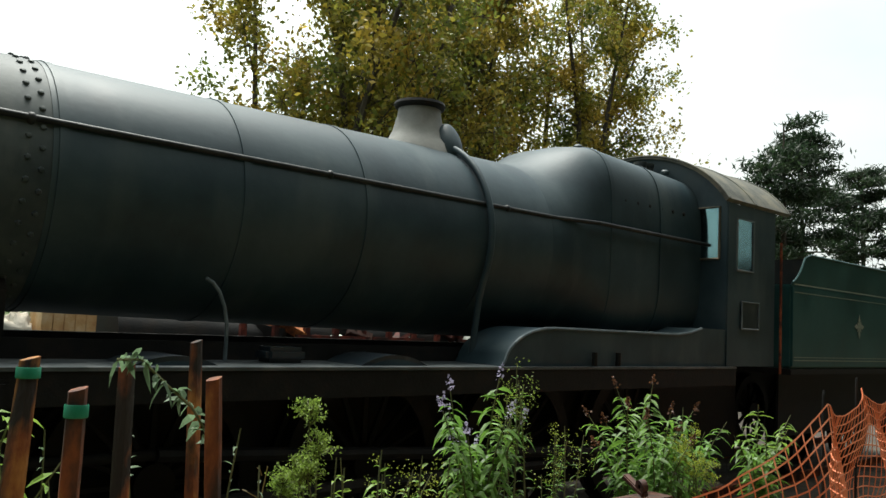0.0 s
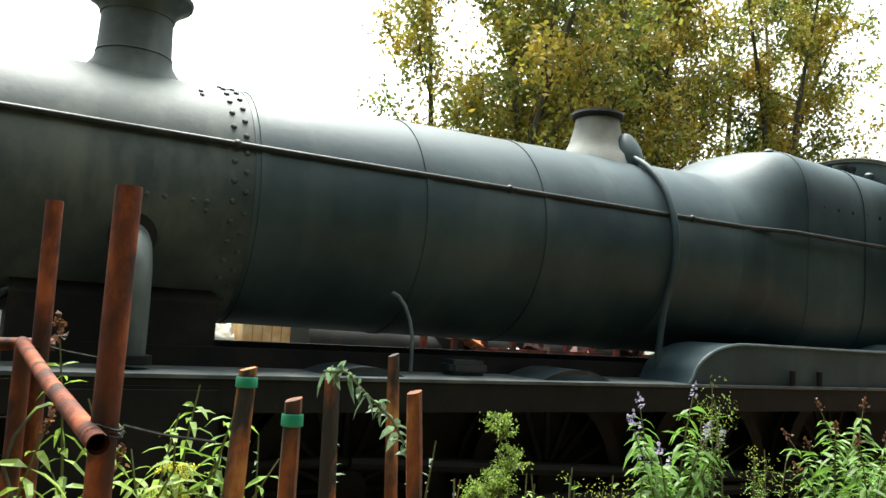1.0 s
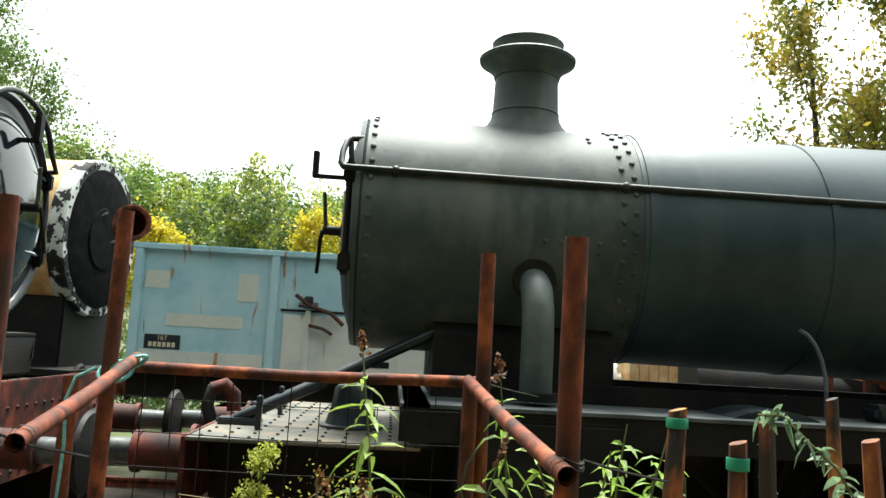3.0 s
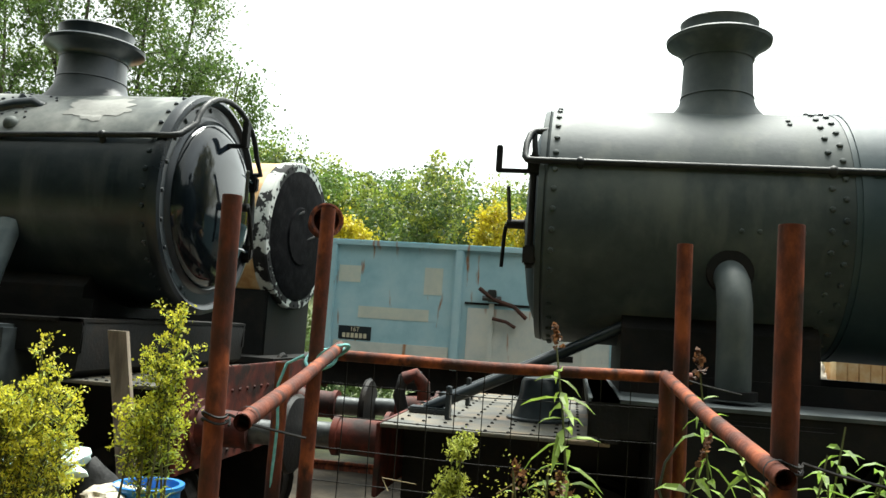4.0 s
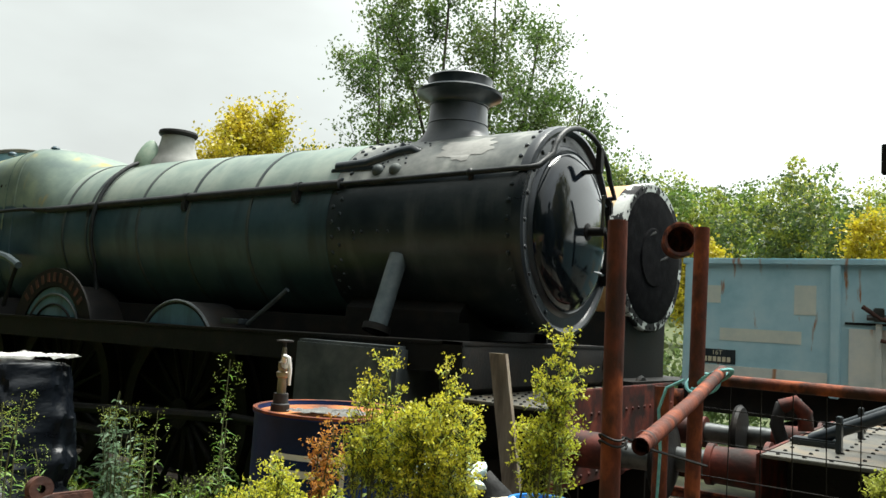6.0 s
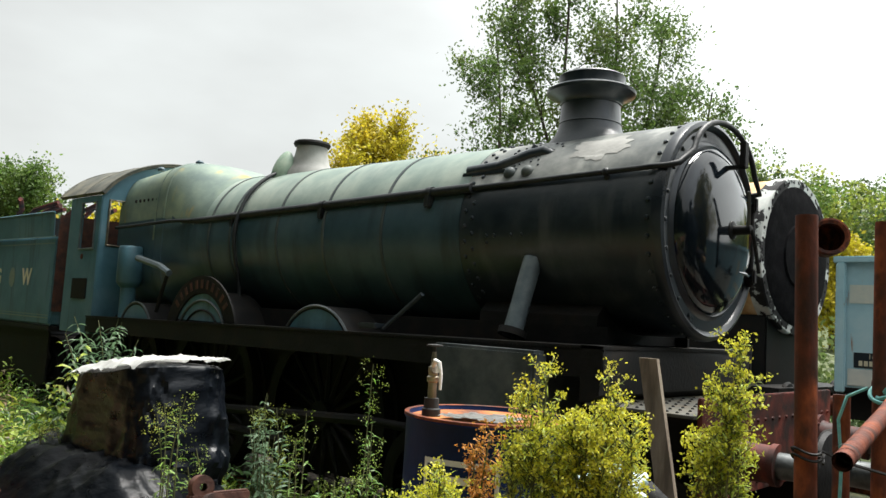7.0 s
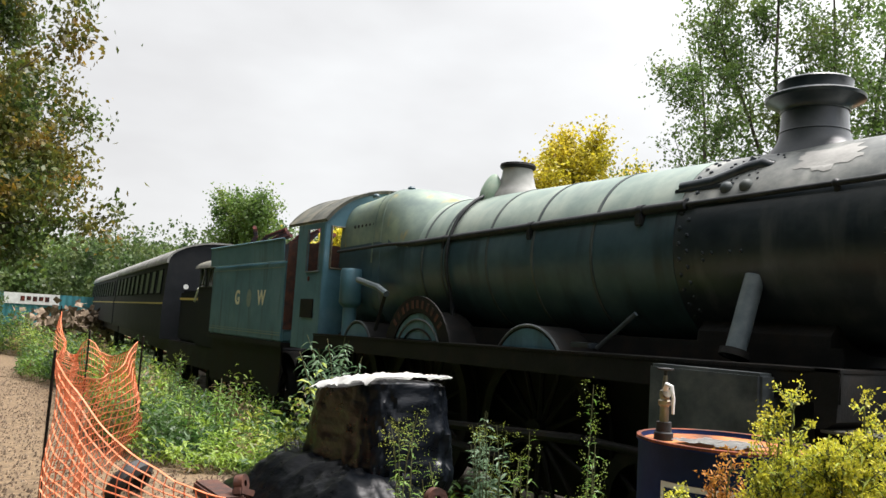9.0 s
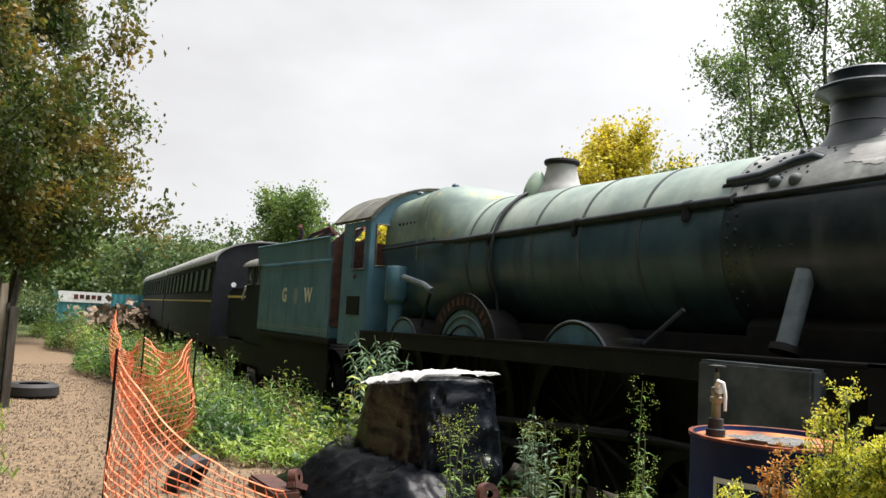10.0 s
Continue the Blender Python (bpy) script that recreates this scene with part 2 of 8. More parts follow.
M["roofgrey"] = mat("pale_grey_roof_canvas", [(0.16, 0.16, 0.15), (0.25, 0.25, 0.235), (0.34, 0.34, 0.32)], 0.75, scale=1.8, bump=0.2)
M["cabroof"] = mat("lichened_grey_roof", [(0.05, 0.054, 0.045), (0.10, 0.10, 0.082), (0.16, 0.15, 0.11)], 0.8, scale=4, bump=0.3)
M["yellow"] = mat("yellow_lining", [(0.55, 0.40, 0.08), (0.66, 0.50, 0.14)], 0.5, scale=9, bump=0)
M["cream2"] = mat("cream_lettering", [(0.60, 0.55, 0.38), (0.72, 0.67, 0.50)], 0.5, scale=20, bump=0)
M["lining"] = mat("pale_lining", [(0.16, 0.20, 0.18), (0.24, 0.27, 0.22)], 0.5, scale=20, bump=0)
M["soil"] = mat("dark_soil", [(0.020, 0.016, 0.011), (0.045, 0.035, 0.024), (0.08, 0.065, 0.045)], 0.95, scale=3, bump=0.8, bump_scale=25)
M["gravel"] = mat("brown_gravel", [(0.080, 0.052, 0.029), (0.155, 0.107, 0.066), (0.255, 0.185, 0.12)], 0.95, scale=14, spec=0.15, bump=0.9, bump_scale=45)
M["grassg"] = mat("grassy_ground", [(0.030, 0.042, 0.012), (0.055, 0.072, 0.020), (0.09, 0.085, 0.035)], 0.95, scale=2.5, bump=0.8, bump_scale=30)
M["stone"] = mat("gravel_stone", [(0.11, 0.076, 0.048), (0.18, 0.13, 0.088), (0.30, 0.235, 0.165)], 0.9, scale=6, bump=0.3, vary=0.3)
M["teal"] = mat("teal_container_paint", [(0.03, 0.16, 0.19), (0.05, 0.22, 0.25)], 0.5, scale=2, bump=0.1)
M["rubber"] = mat("black_rubber", [(0.010, 0.010, 0.010), (0.02, 0.02, 0.02)], 0.7, scale=8, bump=0.3)
M["steel"] = mat("bare_worn_steel", [(0.06, 0.065, 0.065), (0.14, 0.145, 0.145)], 0.4, metal=0.8, scale=9, bump=0.1)
M["blueplastic"] = mat("blue_plastic", [(0.02, 0.14, 0.42), (0.03, 0.20, 0.52)], 0.35, scale=6, bump=0)
M["paleplastic"] = mat("pale_plastic_sheet", [(0.35, 0.50, 0.52), (0.60, 0.68, 0.66)], 0.35, scale=5, bump=0.3, bump_scale=10)
M["sack"] = mat("dirty_cream_cloth", [(0.30, 0.25, 0.19), (0.55, 0.50, 0.42)], 0.9, scale=5, bump=0.4)
M["leafgold"] = leaf_mat("autumn_leaves", [(0.115, 0.165, 0.032), (0.20, 0.225, 0.040), (0.36, 0.29, 0.045), (0.46, 0.32, 0.05)], 0.45)
M["leafoak"] = leaf_mat("browning_oak_leaves", [(0.045, 0.082, 0.018), (0.072, 0.105, 0.020), (0.125, 0.112, 0.020), (0.27, 0.155, 0.02)], 0.45)
M["leafT"] = leaf_mat("ash_leaves", [(0.070, 0.125, 0.030), (0.105, 0.175, 0.040), (0.16, 0.20, 0.05)])
M["leafyel"] = leaf_mat("yellow_leaves", [(0.32, 0.30, 0.02), (0.50, 0.43, 0.03), (0.60, 0.48, 0.04)])
M["pine"] = leaf_mat("pine_needles", [(0.012, 0.026, 0.012), (0.022, 0.042, 0.020), (0.035, 0.055, 0.024)])
M["hill"] = leaf_mat("woodland_leaves", [(0.075, 0.140, 0.030), (0.120, 0.200, 0.040), (0.180, 0.240, 0.050)])
M["hillpale"] = leaf_mat("yellow_green_woodland_leaves", [(0.17, 0.25, 0.040), (0.26, 0.32, 0.050), (0.36, 0.37, 0.07)])
M["hillgold"] = leaf_mat("golden_woodland_leaves", [(0.34, 0.30, 0.03), (0.50, 0.40, 0.04), (0.58, 0.44, 0.05)])
M["hilldark"] = leaf_mat("dark_woodland_leaves", [(0.045, 0.085, 0.028), (0.080, 0.125, 0.038), (0.12, 0.15, 0.045)])
M["weed"] = leaf_mat("weed_leaves", [(0.080, 0.185, 0.030), (0.140, 0.265, 0.042), (0.235, 0.335, 0.060)], 0.45)
M["weed2"] = leaf_mat("grey_green_leaves", [(0.075, 0.145, 0.075), (0.12, 0.20, 0.105), (0.18, 0.26, 0.15)])
M["flower"] = leaf_mat("yellow_green_flower_heads", [(0.30, 0.38, 0.045), (0.50, 0.52, 0.05), (0.72, 0.62, 0.06)])
M["flowerg"] = leaf_mat("green_flower_buds", [(0.16, 0.25, 0.05), (0.26, 0.33, 0.055), (0.40, 0.40, 0.06)])
M["ragleaf"] = leaf_mat("feathery_yellow_green_leaves", [(0.21, 0.32, 0.05), (0.32, 0.42, 0.06), (0.42, 0.46, 0.08)])
M["bud"] = leaf_mat("pale_purple_flowers", [(0.34, 0.30, 0.46), (0.50, 0.47, 0.60)])
M["seed"] = leaf_mat("brown_seed_heads", [(0.09, 0.04, 0.022), (0.16, 0.075, 0.035)])
M["grass"] = leaf_mat("bank_greenery", [(0.095, 0.185, 0.024), (0.150, 0.250, 0.032), (0.240, 0.320, 0.044), (0.33, 0.33, 0.06)], 0.5)
M["nettle"] = leaf_mat("dark_nettle_leaves", [(0.030, 0.075, 0.018), (0.050, 0.110, 0.024), (0.085, 0.145, 0.032)], 0.4)
M["straw"] = leaf_mat("dry_grass_stalks", [(0.13, 0.085, 0.040), (0.21, 0.15, 0.070), (0.30, 0.24, 0.11)], 0.4)
M["dryleaf"] = leaf_mat("withered_orange_leaves", [(0.30, 0.10, 0.02), (0.50, 0.20, 0.035), (0.62, 0.36, 0.08)], 0.4)
M["stem"] = mat("plant_stem", [(0.07, 0.085, 0.03), (0.12, 0.12, 0.05)], 0.8, scale=5, bump=0)
glass = bpy.data.materials.new("dusty_window_glass")
glass.use_nodes = True
gb = glass.node_tree.nodes["Principled BSDF"]
gb.inputs["Base Color"].default_value = (0.20, 0.36, 0.38, 1)
gb.inputs["Transmission Weight"].default_value, gb.inputs["Roughness"].default_value, gb.inputs["IOR"].default_value = 1.0, 0.22, 1.45
M["glass"] = glass


# ---------- mesh helpers ----------
def part(name, bm, material, parent=None, label="", smooth=True):
    me = bpy.data.meshes.new(name)
    bmesh.ops.recalc_face_normals(bm, faces=bm.faces[:])
    bm.to_mesh(me)
    bm.free()
    me.materials.append(M[material] if isinstance(material, str) else material)
    ob = new(name, me)
    if smooth and me.polygons:
        me.shade_smooth()
        me.set_sharp_from_angle(angle=radians(38))
    if parent is not None:
        ob.parent = parent
        if parent.type == "EMPTY":
            ob.matrix_parent_inverse = Matrix.Translation(-parent.location)
    if label:
        ob["label"] = label
    return ob


def thing(name, at, label, category, group="", kind=""):
    ob = new(name)
    ob.location = at
    ob.empty_display_size = 0.2
    return tagged(ob, label, category, group, kind)


def B():
    return bmesh.new()


def box(bm, x0, x1, y0, y1, z0, z1, bevel=0.0):
    r = bmesh.ops.create_cube(bm, size=1.0)["verts"]
    for v in r:
        v.co = Vector(((x0 + x1) / 2 + v.co.x * (x1 - x0), (y0 + y1) / 2 + v.co.y * (y1 - y0), (z0 + z1) / 2 + v.co.z * (z1 - z0)))
    if bevel:
        es = list({e for v in r for e in v.link_edges})
        bmesh.ops.bevel(bm, geom=es, offset=bevel, segments=2, affect="EDGES")
    return bm


def loops(bm, rings, closed=True, cap=True):
    """Skin over rings of points."""
    vs = [[bm.verts.new(p) for p in ring] for ring in rings]
    n = len(vs[0])
    for a, b in zip(vs, vs[1:]):
        for i in range(n if closed else n - 1):
            j = (i + 1) % n
            bm.faces.new((a[i], a[j], b[j], b[i]))
    if cap and closed:
        bm.faces.new(vs[0][::-1])
        bm.faces.new(vs[-1])
    return bm


def lathe(bm, profile, origin, axis="x", n=48, cap=True):
    """Turn a profile of (along, radius) round an axis through origin."""
    ox, oy, oz = origin
    rings = []
    for a, r in profile:
        ring = []
        for i in range(n):
            t = 2 * math.pi * i / n
            c, s = r * math.cos(t), r * math.sin(t)
            ring.append({"x": (ox + a, oy + c, oz + s), "y": (ox + s, oy + a, oz + c), "z": (ox + c, oy + s, oz + a)}[axis])
        rings.append(ring)
    return loops(bm, rings, True, cap)


def tube(bm, pts, r, n=10, cap=True, r_end=None):
    """A round bar along a line of points."""
    pts = [Vector(p) for p in pts]
    rings, up = [], None
    for i, p in enumerate(pts):
        d = (pts[min(i + 1, len(pts) - 1)] - pts[max(i - 1, 0)]).normalized()
        if up is None:
            up = d.orthogonal().normalized()
        side = d.cross(up).normalized()
        up = side.cross(d).normalized()
        rr = r if r_end is None else r + (r_end - r) * i / (len(pts) - 1)
        rings.append([p + rr * (math.cos(t) * up + math.sin(t) * side) for t in (2 * math.pi * k / n for k in range(n))])
    return loops(bm, rings, True, cap)


def arc(c, r, a0, a1, n, plane="xz", off=0.0):
    """Points on an arc, degrees, round c in a plane."""
    out = []
    for i in range(n + 1):
        t = radians(a0 + (a1 - a0) * i / n)
        u, v = r * math.cos(t), r * math.sin(t)
        out.append({"xz": (c[0] + u, c[1] + off, c[2] + v), "yz": (c[0] + off, c[1] + u, c[2] + v), "xy": (c[0] + u, c[1] + v, c[2] + off)}[plane])
    return out


def slab(bm, outline, d, thick):
    """A plate: an outline of points pushed along d."""
    d = Vector(d).normalized() * thick
    return loops(bm, [[Vector(p) for p in outline], [Vector(p) + d for p in outline]])


def rivet(bm, p, normal, r=0.014):
    """One low domed head."""
    nrm = Vector(normal).normalized()
    u = nrm.orthogonal().normalized()
    w = nrm.cross(u)
    p = Vector(p)
    base = [bm.verts.new(p + r * (math.cos(t) * u + math.sin(t) * w) - 0.002 * nrm) for t in (k * math.pi / 3 for k in range(6))]
    mid = [bm.verts.new(p + 0.7 * r * (math.cos(t) * u + math.sin(t) * w) + 0.6 * r * nrm) for t in (k * math.pi / 3 for k in range(6))]
    top = bm.verts.new(p + 0.85 * r * nrm)
    for k in range(6):
        bm.faces.new((base[k], base[(k + 1) % 6], mid[(k + 1) % 6], mid[k]))
        bm.faces.new((mid[k], mid[(k + 1) % 6], top))


def superring(x, yc, zc, w, h, hb, n, k=56):
    """A cross-section: rounder for n = 2, squarer for more; h above and hb below the centre."""
    ring = []
    for i in range(k):
        t = 2 * math.pi * i / k
        c, s = math.cos(t), math.sin(t)
        e = 2 / n if s > 0 else 2 / (2 + (n - 2) * 0.6)
        ring.append((x, yc + w * math.copysign(abs(c) ** e, c), zc + (h if s > 0 else hb) * math.copysign(abs(s) ** e, s)))
    return ring


# ---------- ground ----------
def bank(x, y):
    """Height of the yard: a path along the near side, falling to the tracks."""
    t = min(1.0, max(0.0, (y - 2.2) / 2.2))
    base = 0.5 - 0.62 * (t * t * (3 - 2 * t))
    far = max(0.0, y - 24.0)
    base += min(7.0, 0.10 * far) if far else 0.0
    return base + 0.035 * noise.noise((x * 0.7, y * 0.9, 0.0)) + 0.012 * noise.noise((x * 3.1, y * 3.1, 4.0))


def axis_steps(lo, hi, near_lo, near_hi, fine, far):
    v, out = lo, []
    while v < hi:
        out.append(v)
        d = max(near_lo - v, v - near_hi, 0.0)
        v += min(far, fine + 0.22 * d)
    return out + [hi]


gx, gy = axis_steps(-900, 900, -18, 10, 0.22, 60), axis_steps(-900, 900, -1.0, 8.0, 0.2, 60)
bm = B()
grid = [[bm.verts.new((x, y, bank(x, y))) for x in gx] for y in gy]
for a, b in zip(grid, grid[1:]):
    for i in range(len(a) - 1):
        bm.faces.new((a[i], a[i + 1], b[i + 1], b[i]))
ground = part("ground", bm, "soil")
tagged(ground, "weedy yard ground, dark soil and rough grass", "ground", kind="structure")
# soil by the tracks, gravel on the path, grass further off
gm = M["soil"]
gn, gl = gm.node_tree.nodes, gm.node_tree.links
gbs = gn["Principled BSDF"]
soil_out = gbs.inputs["Base Color"].links[0].from_socket
gpos = gn.new("ShaderNodeTexCoord")
gsep = gn.new("ShaderNodeSeparateXYZ")
gl.new(gpos.outputs["Object"], gsep.inputs[0])
gnz = gn.new("ShaderNodeTexNoise")
gnz.inputs["Scale"].default_value, gnz.inputs["Detail"].default_value = 0.9, 6
gl.new(gpos.outputs["Object"], gnz.inputs["Vector"])
gad = gn.new("ShaderNodeMath")
gad.operation = "MULTIPLY_ADD"
gad.inputs[1].default_value = 1.6
gl.new(gnz.outputs["Fac"], gad.inputs[0])
gl.new(gsep.outputs["Y"], gad.inputs[2])


def ground_band(prev, lo, hi, colours, src, scale):
    r = gn.new("ShaderNodeValToRGB")
    r.color_ramp.elements[0].color, r.color_ramp.elements[1].color = (*colours[0], 1), (*colours[1], 1)
    r.color_ramp.elements[0].position, r.color_ramp.elements[1].position = 0.35, 0.65
    z = gn.new("ShaderNodeTexNoise")
    z.inputs["Scale"].default_value, z.inputs["Detail"].default_value = scale, 9
    gl.new(gpos.outputs["Object"], z.inputs["Vector"])
    gl.new(z.outputs["Fac"], r.inputs[0])
    mr = gn.new("ShaderNodeMapRange")
    mr.inputs["From Min"].default_value, mr.inputs["From Max"].default_value = lo, hi
    gl.new(src, mr.inputs["Value"])
    mx = gn.new("ShaderNodeMixRGB")
    gl.new(mr.outputs[0], mx.inputs[0])
    gl.new(prev, mx.inputs[1])
    gl.new(r.outputs[0], mx.inputs[2])
    return mx.outputs[0]


c1 = ground_band(soil_out, 3.35, 2.75, ((0.075, 0.050, 0.025), (0.185, 0.125, 0.068)), gad.outputs[0], 22)
c2 = ground_band(c1, 1.1, 0.7, ((0.035, 0.055, 0.014), (0.085, 0.10, 0.03)), gad.outputs[0], 6)
c3 = ground_band(c2, 11.0, 13.0, ((0.035, 0.055, 0.014), (0.085, 0.10, 0.03)), gad.outputs[0], 6)
c4 = ground_band(c3, -27.0, -31.0, ((0.04, 0.065, 0.014), (0.09, 0.11, 0.028)), gsep.outputs["X"], 4)
gl.new(c4, gbs.inputs["Base Color"])


# ---------- track ----------
def bend(x):
    """Sideways shift of the near track beyond the straight."""
    return 0.0 if x > -15.5 else 0.112 * (-15.5 - x) ** 1.0


def track(name, y0, xs, label, bent):
    t = thing(name, (0, 0, 0), label, "railway track", kind="structure")
    for side in (-0.7525, 0.7525):
        bm = B()
        prof = [(-0.065, -0.15), (0.065, -0.15), (0.065, -0.135), (0.012, -0.12), (0.012, -0.04), (0.035, -0.03), (0.035, 0), (-0.035, 0), (-0.035, -0.03), (-0.012, -0.04), (-0.012, -0.12), (-0.065, -0.135)]
        loops(bm, [[(x, y0 + side + (bend(x) if bent else 0) + u, v) for u, v in prof] for x in xs])
        part("rail", bm, "rust", t)
    bm = B()
    box(bm, -0.125, 0.125, -1.3, 1.3, -0.29, -0.15, 0.012)
    proto = part("sleeper", bm, "wood", t)
    x = xs[0] + 0.4
    proto.location = (x, y0 + (bend(x) if bent else 0), 0)
    while x < xs[-1] - 0.5:
        x += 0.72
        s = proto.copy()
        scene.collection.objects.link(s)
        s.location = (x, y0 + (bend(x) if bent else 0), 0)
    return t


track("track_near", 6.0, [-62, -50, -40, -30, -24, -18, -15.5, 0, 16], "rusty rails on timber sleepers among weeds", True)
track("track_far", 10.9, [-30, 16], "second rusty siding on timber sleepers", False)


# ---------- locomotive pieces ----------
def wheel(parent, x, y, r, spokes, name="driving_wheel"):
    w = B()
    lathe(w, [(-0.06, r - 0.13), (-0.06, r - 0.01), (0.05, r), (0.06, r + 0.03), (0.075, r + 0.03), (0.075, r - 0.13)], (x, y, r), "y", 32, False)
    ob = part(name, w, "dark", parent)
    h = B()
    lathe(h, [(-0.09, 0.06), (-0.09, 0.13), (0.06, 0.13), (0.06, 0.06)], (x, y, r), "y", 16)
    part("hub", h, "dark", ob)
    sp = B()
    for k in range(spokes):
        t = 2 * math.pi * k / spokes
        tube(sp, [(x + 0.1 * math.cos(t), y, r + 0.1 * math.sin(t)), (x + (r - 0.11) * math.cos(t), y, r + (r - 0.11) * math.sin(t))], 0.03, 6, False, 0.022)
    part("spokes", sp, "dark", ob)
    return ob


def buffer(parent, x, y, z, d, housing):
    """A sprung buffer that stands out along d (+1 or -1) from a beam at x."""
    b = B()
    lathe(b, [(0, 0.165), (d * 0.025, 0.165), (d * 0.03, 0.125), (d * 0.06, 0.112), (d * 0.30, 0.105), (d * 0.305, 0.118), (d * 0.34, 0.118), (d * 0.34, 0.07)], (x, y, z), "x", 28)
    ob = part("buffer", b, housing, parent)
    r = B()
    lathe(r, [(d * 0.32, 0.075), (d * 0.56, 0.07)], (x, y, z), "x", 20)
    part("ram", r, "steel", ob)
    h = B()
    lathe(h, [(d * 0.55, 0.06), (d * 0.56, 0.20), (d * 0.585, 0.225), (d * 0.61, 0.215), (d * 0.624, 0.12), (d * 0.627, 0.0001)], (x, y, z), "x", 32)
    part("head", h, "dark", ob)
    for k in range(4):
        q = math.pi / 4 + k * math.pi / 2
        bb = B()
        rivet(bb, (x + d * 0.025, y + 0.145 * math.cos(q), z + 0.145 * math.sin(q)), (d, 0, 0), 0.018)
        part("bolt", bb, housing, ob)
    return ob


def chimney(parent, x, y, z0, z1, r, m):
    """A flared chimney with a lipped rim; z1 is the lip."""
    h = z1 - z0
    b = B()
    prof = [(-0.05, r + 0.13), (0.0, r + 0.085), (0.03, r + 0.05), (0.07, r + 0.022), (0.12, r + 0.008), (0.125, r + 0.014), (0.14, r + 0.006), (h * 0.76, r - 0.004),
            (h * 0.77, r + 0.006), (h * 0.79, r + 0.006), (h * 0.86, r + 0.022), (h * 0.94, r + 0.065), (h, r + 0.115), (h + 0.025, r + 0.12), (h + 0.045, r + 0.09), (h + 0.05, r + 0.03),
            (h + 0.10, r + 0.022), (h + 0.145, r + 0.03), (h + 0.16, r + 0.012), (h + 0.155, r - 0.05), (h - 0.3, r - 0.06)]
    # the foot follows the round of the smokebox
    ob_r = 0.80
    lathe(b, prof, (x, y, z0), "z", 44, False)
    for v in b.verts:
        up = v.co.z - z0
        if up < 0.12:
            dy = min(abs(v.co.y - y), ob_r - 0.02)
            v.co.z -= (ob_r - math.sqrt(ob_r ** 2 - dy ** 2)) * (1 - max(0, up) / 0.12)
    return part("chimney", b, m, parent)


